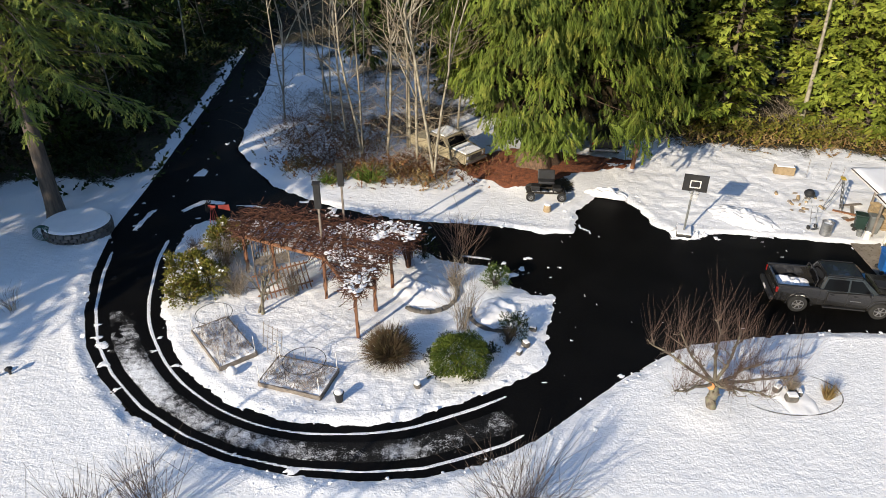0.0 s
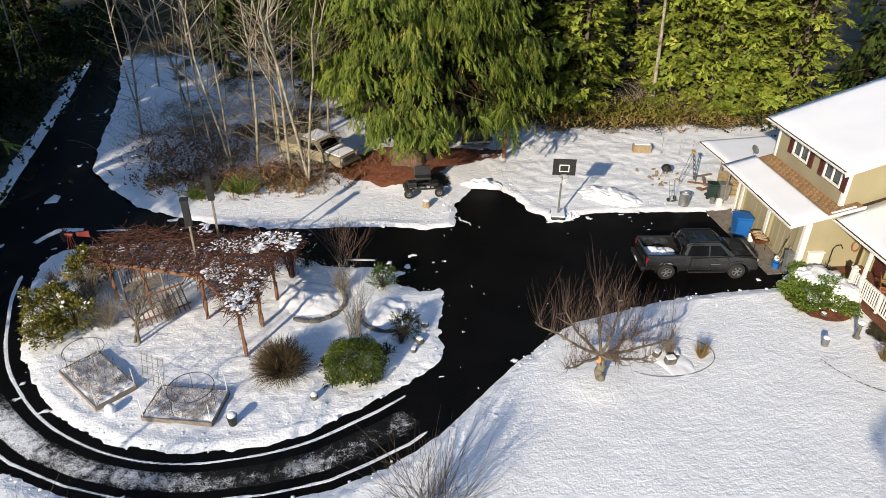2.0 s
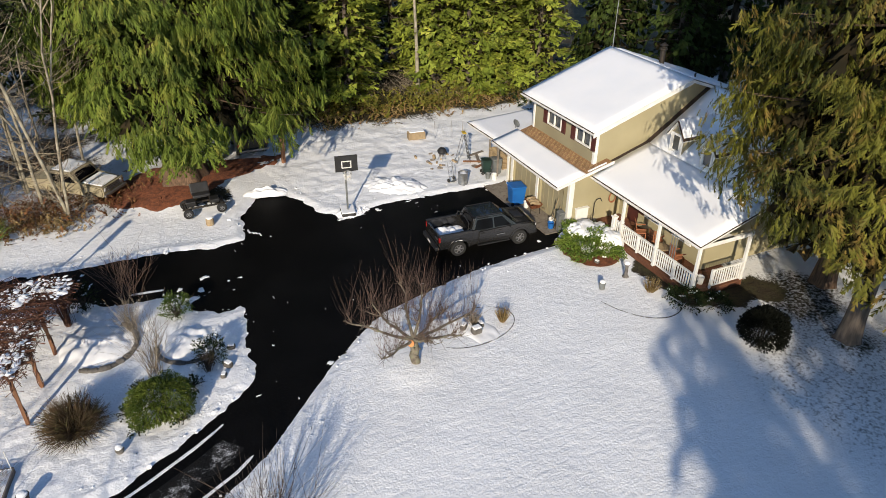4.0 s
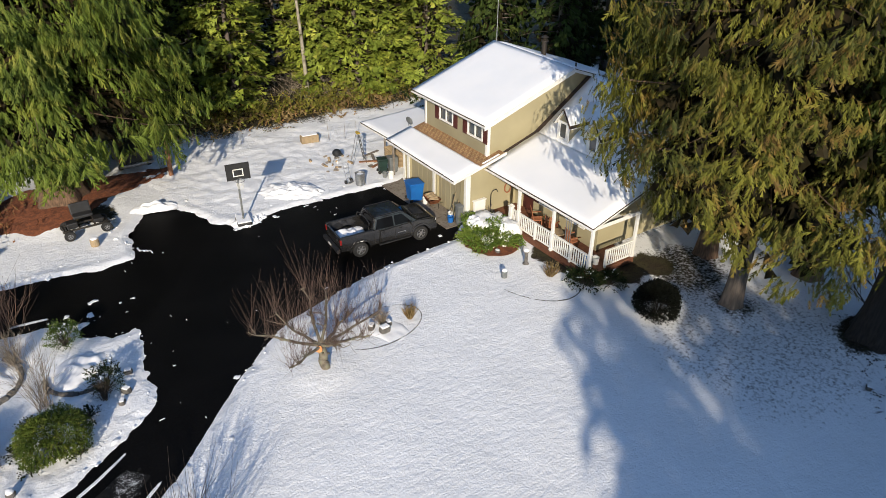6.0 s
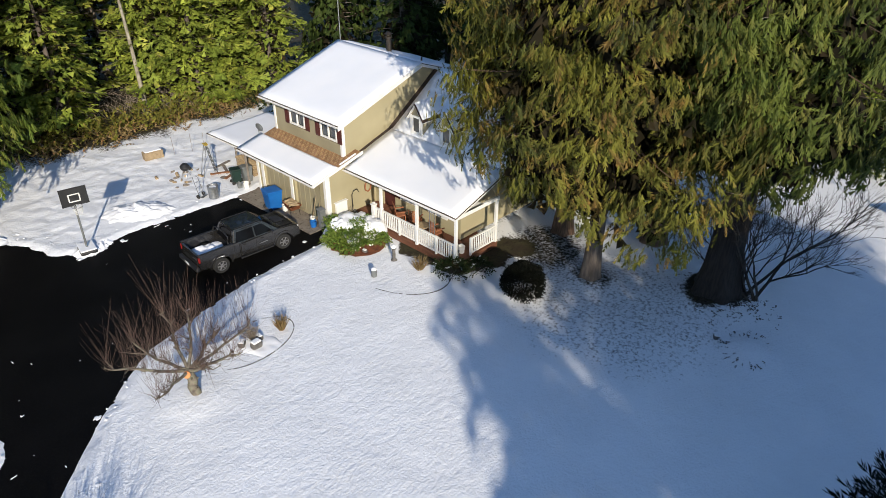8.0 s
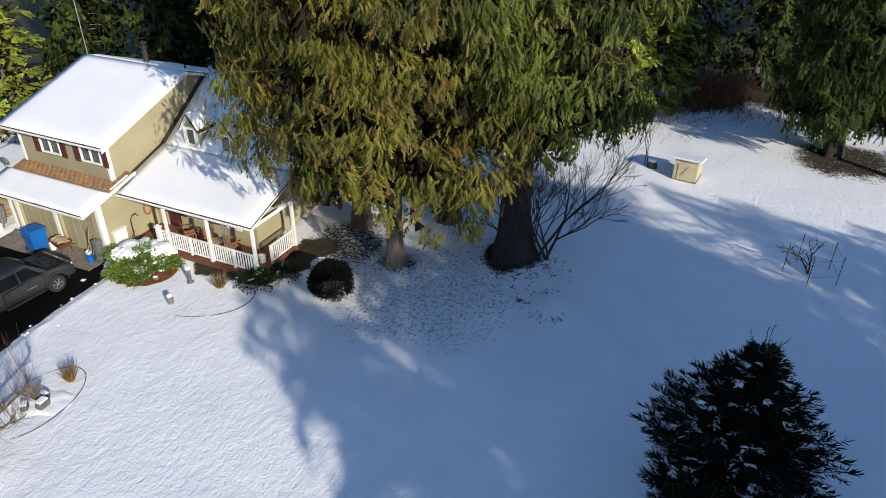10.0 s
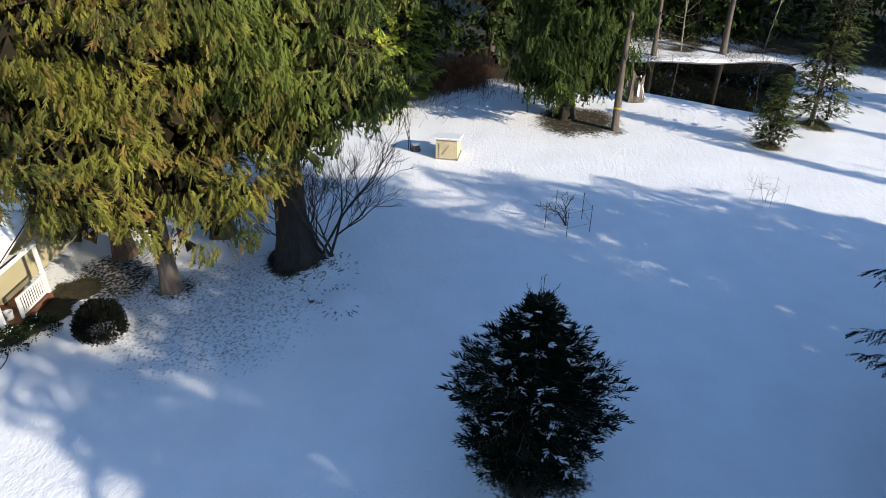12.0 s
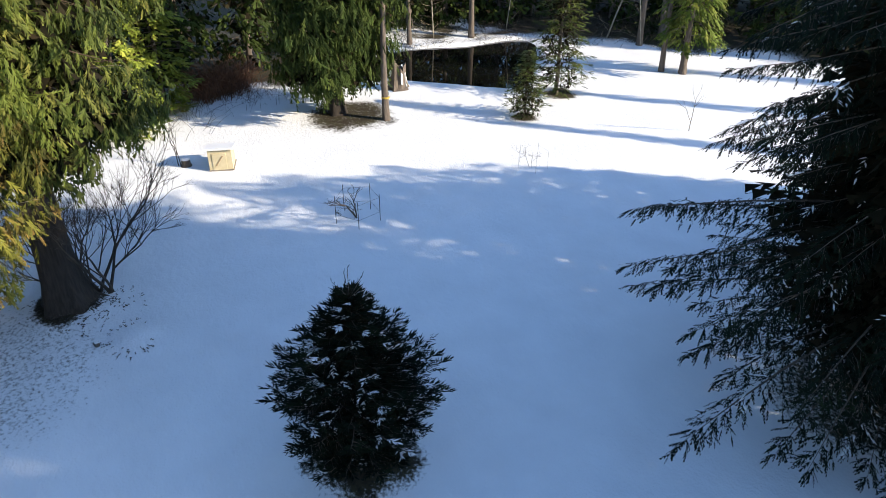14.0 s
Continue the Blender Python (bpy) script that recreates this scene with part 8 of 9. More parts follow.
for k in range(5):
    cp = [(0.38 * math.cos(a_ * math.tau / 20) * (1 - 0.04 * k), 0.08 * k - 0.15 + 0.03 * math.sin(a_), 0.50 + 0.38 * math.sin(a_ * math.tau / 20) * (1 - 0.04 * k)) for a_ in range(21)]
    part("coil", tube(bmesh.new(), cp, 0.018, 5, False), HOSE, hose)
part("stand", box(bmesh.new(), 0, 0.1, 0.25, 0.08, 0.08, 0.7, 0.01), DARK_METAL, hose)
for i, (x, y) in enumerate(((-16.6, 19.3), (-16.1, 19.55))):
    t = thing("path_light", pose(x, y, ground_height(x, y)), "small black path light standing in the snow", "path light", "path lights")
    part("post", spin(bmesh.new(), [(0.05, 0), (0.05, 0.2)], 10), BLACK, t)
    part("cap", spin(bmesh.new(), [(0.12, 0.2), (0.14, 0.26), (0.05, 0.33)], 12), BLACK, t)

# -- ferns, log and mulch under the big cedar --
for i, (x, y, s) in enumerate(((-4.2, 36.6, 1.1), (-6.7, 36.3, 0.8), (-4.9, 36.9, 0.7))):
    tuft("sword_fern", x, y, s, s * 1.1, 240, LAUREL, "green sword fern in the snow", 40 + i, "fern")
log_ = thing("log_round", pose(5.6, 32.9, ground_height(5.6, 32.9)), "sawn log round standing in the snow", "log")
part("log", spin(bmesh.new(), [(0.2, 0), (0.21, 0.1), (0.2, 0.38)], 14), PALE_WOOD, log_)
part("snow", spin(bmesh.new(), [(0.19, 0.383), (0.16, 0.44), (0.03, 0.46)], 12), SNOW, log_)
MULCHED = rounded([(1.2, 37.6), (2.6, 36.4), (4.2, 35.5), (6.0, 35.9), (8.2, 37.6), (11.3, 38.6), (11.6, 40.0), (8.6, 40.6), (4.5, 41.2), (1.2, 39.8)], 5)
n_ = 70
mx, my = np.meshgrid(np.linspace(-0.5, 12.5, n_ * 2), np.linspace(34.0, 42.0, n_))
mz = 0.075 + lie(mx, my) + 0.10 * ramp(-gap_to(mx, my, MULCHED) + rough_(mx, my, 0.7, 4) * 0.7, -0.15, 0.25) - 0.10 + rough_(mx, my, 0.3, 9) * 0.05
ii = np.arange(mx.size).reshape(mx.shape)
fq = np.stack([ii[:-1, :-1], ii[:-1, 1:], ii[1:, 1:], ii[1:, :-1]], -1).reshape(-1, 4)
keep_ = (gap_to(mx, my, MULCHED)[:-1, :-1] < 0.6).ravel()
tagged(sheet("mulch", np.stack([mx, my, mz + 0.05], -1).reshape(-1, 3), fq[keep_], MULCH, smooth=True), "red-brown bark litter under the cedar", "mulch", kind="structure")
pst = thing("timber_post", pose(11.5, 38.5, 0.05, 0, 2, 0), "stout timber post beside the dark truck", "post")
part("post", box(bmesh.new(), 0, 0, 1.1, 0.22, 0.22, 2.4, 0.02), TIMBER, pst)

# -- before the garage --
def hp(v, u, z=0.0, turn=0):
    return HOUSE_POSE @ pose(v, u, z, 0, 0, turn)


def tapered_bin(name, m, w, d, h, mat, label, lid=None, wheels=True, category="bin"):
    t = thing(name, m, label, category)
    bm = bmesh.new()
    b0 = [(-w * 0.40, -d * 0.40), (w * 0.40, -d * 0.40), (w * 0.40, d * 0.40), (-w * 0.40, d * 0.40)]
    b1 = [(-w / 2, -d / 2), (w / 2, -d / 2), (w / 2, d / 2), (-w / 2, d / 2)]
    v0, v1 = [bm.verts.new((*p, 0.04)) for p in b0], [bm.verts.new((*p, h)) for p in b1]
    bm.faces.new(v0[::-1])
    bm.faces.new(v1)
    for i in range(4):
        bm.faces.new((v0[i], v0[(i + 1) % 4], v1[(i + 1) % 4], v1[i]))
    bmesh.ops.bevel(bm, geom=list(bm.edges), offset=0.035, segments=2, affect="EDGES")
    part("body", bm, mat, t)
    part("lid", box(bmesh.new(), 0, 0.02, h + 0.035, w * 1.05, d * 1.08, 0.07, 0.025, (3, 0, 0)), lid or mat, t)
    part("handle", tube(bmesh.new(), [(-w * 0.35, d * 0.56, h - 0.04), (w * 0.35, d * 0.56, h - 0.04)], 0.018, 6), mat, t)
    if wheels:
        for s in (-1, 1):
            wh = part("wheel", spin(bmesh.new(), [(0.1, -0.025), (0.11, 0), (0.1, 0.025)], 14), RUBBER, t)
            wh.matrix_basis = pose(s * w * 0.42, d * 0.42, 0.11, 0, 90, 0)
    return t


tapered_bin("recycling_bin", pose(20.72, 27.05, 0.035, 0, 0, 78), 0.78, 0.82, 1.05, BLUE_BIN, "large blue wheeled recycling bin on the apron")
part("label_patch", box(bmesh.new(), 0.05, -0.385, 0.7, 0.14, 0.008, 0.22, 0, (5.5, 0, 0)), WHITE, bpy.data.objects["recycling_bin"], "pale sticker")


def bucket(m, r_, h, mat, label, filled=None):
    t = thing("bucket", m, label, "bucket")
    part("pail", spin(bmesh.new(), [(r_ * 0.85, 0), (r_, h), (r_ * 1.06, h), (r_ * 1.06, h - 0.03), (r_ * 0.9, h - 0.02), (r_ * 0.75, 0.05)], 18), mat, t)
    part("handle", tube(bmesh.new(), [(-r_ * 1.05, 0, h - 0.02), (-r_ * 0.7, r_ * 0.8, h + 0.04), (0, r_ * 1.1, h + 0.02), (r_ * 0.7, r_ * 0.8, h + 0.04), (r_ * 1.05, 0, h - 0.02)], 0.008, 5), STEEL, t)
    return t


bucket(pose(20.9, 26.35, 0.035), 0.15, 0.36, WHITE, "white plastic bucket beside the blue bin")
bucket(pose(21.35, 30.1, 0.035), 0.16, 0.4, WHITE, "white bucket by the garage corner")
bucket(pose(21.15, 30.45, 0.035), 0.15, 0.3, GREY_BIN, "pale grey bucket by the garage corner")
barrow = thing("wheelbarrow", hp(-0.45, 2.55, 0.035, 80), "old wheelbarrow loaded with firewood", "wheelbarrow")
bm = bmesh.new()
v0, v1 = [bm.verts.new(p) for p in ((-0.3, -0.22, 0.32), (0.3, -0.22, 0.30), (0.3, 0.22, 0.30), (-0.3, 0.22, 0.32))], [bm.verts.new(p) for p in ((-0.5, -0.34, 0.62), (0.52, -0.30, 0.56), (0.52, 0.30, 0.56), (-0.5, 0.34, 0.62))]
bm.faces.new(v0[::-1])
for i in range(4):
    bm.faces.new((v0[i], v0[(i + 1) % 4], v1[(i + 1) % 4], v1[i]))
bmesh.ops.solidify(bm, geom=list(bm.faces), thickness=0.02)
part("tray", bm, TERRACOTTA, barrow)
part("wheel", spin(bmesh.new(), [(0.15, -0.04), (0.19, -0.03), (0.19, 0.03), (0.15, 0.04)], 16, pose(0.6, 0, 0.19, 90, 0, 0)), RUBBER, barrow)
for s in (-1, 1):
    part("shaft", tube(bmesh.new(), [(0.6, s * 0.08, 0.22), (-0.2, s * 0.24, 0.3), (-0.95, s * 0.3, 0.55)], 0.02, 6), PALE_WOOD, barrow)
    part("leg", tube(bmesh.new(), [(-0.3, s * 0.24, 0.32), (-0.34, s * 0.26, 0.0)], 0.018, 6), DARK_METAL, barrow)
for k in range(9):
    ob = part("firewood", spin(bmesh.new(), [(0.055, -0.24), (0.06, 0), (0.055, 0.24)], 7), PALE_WOOD, barrow)
    ob.matrix_basis = pose(-0.3 + 0.09 * k, 0.04 * ((k % 3) - 1), 0.60 + 0.05 * (k % 2), 90, 0, 30 * ((k % 3) - 1))
tapered_bin("tall_planter", hp(-0.35, 0.12, 0.035), 0.34, 0.34, 1.05, GREY_BIN, "tall grey slatted planter at the garage corner", wheels=False, category="planter")
for i, (v_, u_, L, lean, mat) in enumerate(((-0.12, 0.95, 1.6, 8, PALE_WOOD), (-0.12, 0.75, 1.4, -6, DARK_METAL), (-0.14, 0.6, 1.3, 10, PALE_WOOD))):
    t = thing("garden_tool", HOUSE_POSE @ pose(v_ - 0.3, u_, 0.04, 0, 10, 0) @ pose(0, 0, 0, lean, 0, 0), "long-handled garden tool leaning on the garage", "garden tool", "garden tools")
    part("shaft", tube(bmesh.new(), [(0, 0, 0), (0, 0, L)], 0.016, 6), mat, t)
    part("head", box(bmesh.new(), 0, 0, 0.12, 0.03, 0.22, 0.26, 0.01), DARK_METAL, t)
bucket(hp(-0.55, 0.62, 0.035), 0.17, 0.32, BLUE_BIN, "blue bucket by the garden tools")
bucket(hp(-0.40, 0.85, 0.035), 0.13, 0.4, WHITE, "white jug by the garden tools")
pot = thing("plant_pot", pose(22.45, 22.95, 0.08), "dark round pot with a dead plant by the wall", "plant pot")
part("pot", spin(bmesh.new(), [(0.2, 0), (0.3, 0.3), (0.33, 0.32), (0.32, 0.36), (0.28, 0.34), (0.2, 0.3)], 20), STONE, pot)
v, f = bars([(np.array([(0, 0, 0.3), (math.cos(k) * 0.2, math.sin(k) * 0.2, 0.7 + 0.1 * (k % 3))]), 0.012, 0.005) for k in range(8)])
sheet("dead_stems", v, f, TWIG_GREY, pot)
# galvanised can with a hand truck, bins and clutter north of the garage
can = thing("metal_bin", pose(19.45, 30.5, 0.07), "dented galvanised bin on the snow", "metal bin")
part("body", spin(bmesh.new(), [(0.25, 0), (0.27, 0.04)] + [(0.27 + 0.006 * (k % 2), 0.06 + 0.06 * k) for k in range(11)] + [(0.30, 0.74), (0.28, 0.75), (0.27, 0.3)], 24), STEEL, can)
part("snow", spin(bmesh.new(), [(0.26, 0.60), (0.2, 0.66), (0.02, 0.68)], 16), SNOW, can)
dol = thing("hand_truck", pose(19.1, 31.1, 0.07, -12, 0, 20), "metal hand truck standing in the snow", "hand truck")
for s in (-0.2, 0.2):
    part("rail", tube(bmesh.new(), [(s, 0, 0.05), (s, 0, 1.1), (s * 0.6, 0.05, 1.22)], 0.016, 6), STEEL, dol)
    part("wheel", spin(bmesh.new(), [(0.1, -0.03), (0.12, 0), (0.1, 0.03)], 14, pose(s * 1.2, 0.05, 0.12, 0, 90, 0)), RUBBER, dol)
for zz in (0.3, 0.6, 0.9):
    part("crossbar", tube(bmesh.new(), [(-0.2, 0, zz), (0.2, 0, zz)], 0.012, 6), STEEL, dol)
part("toe_plate", box(bmesh.new(), 0, -0.12, 0.04, 0.42, 0.24, 0.015), STEEL, dol)
tapered_bin("rubbish_bin", pose(21.45, 31.1, 0.05, 0, 0, 70), 0.5, 0.55, 0.85, GREEN_BIN, "dark green bin by the lean-to")
tapered_bin("rubbish_bin", pose(21.95, 30.75, 0.05, 0, 0, 75), 0.5, 0.55, 0.95, GREY_BIN, "grey bin by the lean-to")
lad = thing("stepladder", pose(21.2, 33.2, 0.06, 0, 0, 75), "aluminium stepladder with a yellow top", "stepladder")
for s in (-0.24, 0.24):
    part("rail", tube(bmesh.new(), [(s, -0.35, 0), (s * 0.7, 0, 1.9)], 0.025, 6), STEEL, lad)
    part("rail", tube(bmesh.new(), [(s, 0.5, 0), (s * 0.7, 0.05, 1.9)], 0.02, 6), STEEL, lad)
for k in range(6):
    part("tread", box(bmesh.new(), 0, -0.30 + 0.05 * k, 0.27 + 0.28 * k, 0.44 - 0.02 * k, 0.09, 0.03, 0.005), STEEL, lad)
part("top", box(bmesh.new(), 0, 0.02, 1.92, 0.4, 0.22, 0.06, 0.015), YELLOW, lad, "yellow plastic top")
grill = thing("round_grill", pose(20.1, 34.0, 0.06), "black round grill standing in the snow", "grill")
part("bowl", spin(bmesh.new(), [(0.05, 0.42), (0.2, 0.48), (0.28, 0.62), (0.27, 0.72), (0.16, 0.84), (0.02, 0.88)], 20), BLACK, grill)
for k in range(3):
    part("leg", tube(bmesh.new(), [(0.12 * math.cos(k * 2.1), 0.12 * math.sin(k * 2.1), 0.5), (0.28 * math.cos(k * 2.1), 0.28 * math.sin(k * 2.1), 0)], 0.012, 5), STEEL, grill)
stack = thing("wood_stack", HOUSE_POSE @ pose(0.9, 8.8, 0), "stack of split firewood under the lean-to", "firewood stack")
g2 = random.Random(8)
DONE["log"] = None
for r_ in range(6):
    for k in range(12):
        m = pose(g2.uniform(-0.04, 0.04), -0.85 + 0.15 * k + 0.07 * (r_ % 2), 0.10 + 0.13 * r_, 0, 90, 0)
        if DONE["log"] is None:
            ob = part("firewood", spin(bmesh.new(), [(0.075, -0.22), (0.08, 0), (0.072, 0.22)], 7), PALE_WOOD, stack)
            DONE["log"] = ob.data
            ob.matrix_basis = m
        else:
            again("firewood", DONE["log"], stack, m)
for i in range(16):
    x, y = 19.6 + g2.uniform(-0.9, 1.5), 34.0 + g2.uniform(-1.0, 1.3)
    s = g2.uniform(0.08, 0.18)
    t = thing("log_chunk", pose(x, y, 0.09, g2.uniform(-20, 20), g2.uniform(60, 100), g2.uniform(0, 360)), "split log half buried in snow", "log", "scattered split logs")
    part("log", spin(bmesh.new(), [(s * 0.5, -s), (s * 0.55, 0), (s * 0.5, s)], 8), GREY_WOOD if i % 2 else PALE_WOOD, t)
bx = thing("wooden_crate", pose(20.5, 38.0, 0.06, 0, 0, -12), "pale weathered wooden box lying in the snow", "crate")
part("body", box(bmesh.new(), 0, 0, 0.25, 1.15, 0.5, 0.5, 0.03), PALE_WOOD, bx)
part("snow", box(bmesh.new(), 0, 0, 0.53, 1.0, 0.42, 0.06, 0.025), SNOW, bx)
for i, (x, y) in enumerate(((21.6, 37.4), (22.6, 37.0), (23.2, 36.6))):
    t = thing("garden_stake", pose(x, y, 0.05, 4 * i - 4, 0, 0), "thin garden stake standing in the snow", "garden stake", "garden stakes")
    part("stake", tube(bmesh.new(), [(0, 0, 0), (0, 0, 1.2)], 0.014, 5), GREY_WOOD, t)

# -- bed before the porch --
laurel = shrub("laurel_hedge", 20.9, 21.2, 1.35, 1.5, 0.86, LAUREL, "low green laurel hedge with a thick cap of snow", 5200, (0.14, 0.26), 9)
for i, (x, y, rx, ry) in enumerate(((0.30, 0.32, 1.15, 1.2), (0.6, -0.45, 0.7, 0.7), (-0.15, 0.75, 0.75, 0.6))):
    bm = bmesh.new()
    bmesh.ops.create_grid(bm, x_segments=22, y_segments=22, size=1)
    for v_ in list(bm.verts):
        r_ = math.hypot(v_.co.x, v_.co.y)
        n1 = noise.noise(Vector((v_.co.x * 3.1, v_.co.y * 3.1, i))) + 0.45 * noise.noise(Vector((v_.co.x * 9, v_.co.y * 9, i)))
        v_.co = (v_.co.x * rx * (1 + 0.3 * n1), v_.co.y * ry * (1 + 0.3 * n1), 0.88 + 0.10 * max(0, 1 - r_ ** 2) + 0.13 * n1 - 0.30 * r_ ** 4)
    ob = part("snow", bm, SNOW, laurel, "lumpy snow cap", smooth=True)
    ob.matrix_basis = pose(0, 0, 0, 0, 0, -9 * 37) @ pose(x, y, 0)
bm = bmesh.new()
bm.faces.new([bm.verts.new((20.75 + 1.32 * math.cos(k * math.tau / 28) * (1 + 0.06 * math.sin(3 * k)), 21.0 + 1.55 * math.sin(k * math.tau / 28), 0.125)) for k in range(28)])
tagged(part("mulch", bm, MULCH), "bark mulch round the laurel hedge", "mulch", kind="structure")
ob = thing("bird_bath", pose(20.65, 18.45, 0.08), "slim stone ornament capped with snow in the bed", "garden ornament")
part("column", spin(bmesh.new(), [(0.16, 0), (0.08, 0.1), (0.07, 0.55), (0.14, 0.66), (0.13, 0.7)], 14), STONE, ob)
part("snow", spin(bmesh.new(), [(0.14, 0.69), (0.12, 0.78), (0.03, 0.82)], 14), SNOW, ob)
ob = thing("path_light", pose(19.05, 18.25, 0.08), "grey round garden light with snow on it", "path light")
part("body", spin(bmesh.new(), [(0.13, 0), (0.14, 0.3), (0.1, 0.34)], 16), GREY_BIN, ob)
part("snow", spin(bmesh.new(), [(0.13, 0.34), (0.11, 0.42), (0.03, 0.45)], 14), SNOW, ob)
tuft("grass_tuft", 20.75, 17.0, 0.75, 0.4, 150, DRY_GRASS, "pale dry grass in the porch bed", 4)
shrub("heather", 21.5, 15.6, 0.75, 0.8, 0.55, DEEP_LEAF, "dark low shrub at the porch corner", 700, (0.1, 0.25), 10, 0.02)
shrub("heather", 22.3, 14.8, 0.6, 0.6, 0.5, DEEP_LEAF, "dark low shrub beside the porch", 400, (0.1, 0.25), 11, 0.02)
stone_ring(20.3, 18.2, 2.0, 3.0, "thin dark line of edging along the porch bed", 90, 9, -2.9, -1.2, 0.045)
# near-black leaves, the bush's shade included in their colour
shrub("round_yew", 21.6, 12.0, 0.86, 0.86, 1.75, material("shade_dark_yew_leaves", (0.007, 0.008, 0.005), (0.0035, 0.0045, 0.003), vary=0.3, island=True, spec=0.1), "dark round shaded bush on the lawn", 6000, (0.10, 0.20), 12, lump=0.06)


# -- porch furniture --
def chair(v_, u_, turn):
    t = thing("porch_chair", hp(v_, u_, 0.378, turn), "brown wooden porch chair", "chair", "chairs on the porch")
    part("seat", box(bmesh.new(), 0, 0, 0.42, 0.52, 0.5, 0.05, 0.012), TERRACOTTA, t)
    for k in range(5):
        part("back_slat", box(bmesh.new(), -0.2 + 0.1 * k, 0.27, 0.75, 0.07, 0.025, 0.65, 0.006, (-12, 0, 0)), TERRACOTTA, t)
    for sx in (-0.24, 0.24):
        for sy in (-0.22, 0.22):
            part("leg", box(bmesh.new(), sx, sy, 0.2, 0.05, 0.05, 0.42, 0.006), TERRACOTTA, t)
        part("armrest", box(bmesh.new(), sx * 1.1, 0, 0.64, 0.08, 0.55, 0.03, 0.008), TERRACOTTA, t)


for v_, u_, tn in ((2.5, -2.6, 60), (2.6, -3.6, 110), (2.5, -5.2, 80)):
    chair(v_, u_, tn)
tb = thing("porch_table", hp(2.3, -4.4, 0.378), "small round table on the porch", "table")
part("tabletop", spin(bmesh.new(), [(0.36, 0.50), (0.38, 0.52), (0.36, 0.55)], 20), PALE_WOOD, tb)
part("stem", spin(bmesh.new(), [(0.2, 0), (0.04, 0.05), (0.04, 0.5)], 12), DARK_METAL, tb)
for i, (v_, u_, mat, lb) in enumerate(((1.9, -7.0, GREY_BIN, "grey"), (2.0, -6.6, BLUE_BIN, "blue"), (2.4, -6.9, WHITE, "white"))):
    bucket(hp(v_, u_, 0.378), 0.16, 0.34, mat, lb + " bucket standing on the porch")
for i, u_ in enumerate((-5.45, -5.6, -5.75)):
    t = thing("wind_chime", hp(1.75, u_, 0), "hanging pale tubes of a wind chime under the porch eave", "wind chime", "wind chimes on the porch")
    part("tube", tube(bmesh.new(), [(0, 0, 1.1), (0, 0, 2.35)], 0.022, 6), STEEL, t)
wr = thing("wall_basket", hp(2.55, -0.08, 1.5), "woven wall ornament hung by the porch", "wall ornament")
part("ring", tube(bmesh.new(), [(0.2 * math.cos(k * math.tau / 16), -0.06, 0.28 * math.sin(k * math.tau / 16)) for k in range(17)], 0.035, 6, False), TERRACOTTA, wr)
arch = thing("garden_arch", hp(1.45, -0.15, 0.3), "black curved iron hook by the porch steps", "plant hook")
part("hook", tube(bmesh.new(), [(0, 0, 0), (0, 0, 1.1), (0.12, 0, 1.28), (0.34, 0, 1.3), (0.45, 0, 1.12)], 0.022, 6), BLACK, arch)

# -- far lawn --
shed = thing("well_shed", pose(39.5, -1.75, 0.06, 0, 0, -12) @ Matrix.Scale(0.82, 4), "small pale painted well house with a snowy sloping roof", "small shed")
part("wall", prism(bmesh.new(), [(-0.85, 0), (0.75, 0), (0.75, 1.25), (-0.85, 1.55)][::1], "y", -0.8, 0.8), SHED_PAINT, shed)
rf = part("roof", slab(bmesh.new(), [(-1.05, -1.0, 1.68), (0.95, -1.0, 1.32), (0.95, 1.0, 1.32), (-1.05, 1.0, 1.68)], 0.05), WHITE, shed)
part("snow", slab(bmesh.new(), [(-1.03, -0.98, 1.76), (0.93, -0.98, 1.40), (0.93, 0.98, 1.40), (-1.03, 0.98, 1.76)], 0.07), ROOF_SNOW, rf)
dr = part("door", box(bmesh.new(), -0.87, 0.05, 0.72, 0.05, 0.95, 1.2, 0.01), SHED_PAINT, shed)
part("brace", box(bmesh.new(), -0.91, 0.05, 0.8, 0.03, 0.09, 0.9, 0.005, (35, 0, 0)), PALE_WOOD, dr)
part("base_board", box(bmesh.new(), 0, 0, 0.06, 1.75, 1.7, 0.12, 0.01), GREY_WOOD, shed)
ob = thing("tree_stump", pose(40.3, 0.25, 0.06), "small cut stump with a snow cap beside the well house", "stump")
part("stump", spin(bmesh.new(), [(0.34, 0), (0.26, 0.15), (0.24, 0.4)], 12), DARK_BARK, ob)
part("snow", spin(bmesh.new(), [(0.25, 0.40), (0.24, 0.56), (0.05, 0.62)], 12), SNOW, ob)
bare_tree("sapling", 40.5, 0.6, twig_tree(91, 3, 0.35, 2, 3, 0.03, 0.9, 0.2, 0.7, 2, 1.4, 0.1), "leafless sapling beside the well house", "sapling", TWIG_DARK, 0.02, TWIG_DARK)


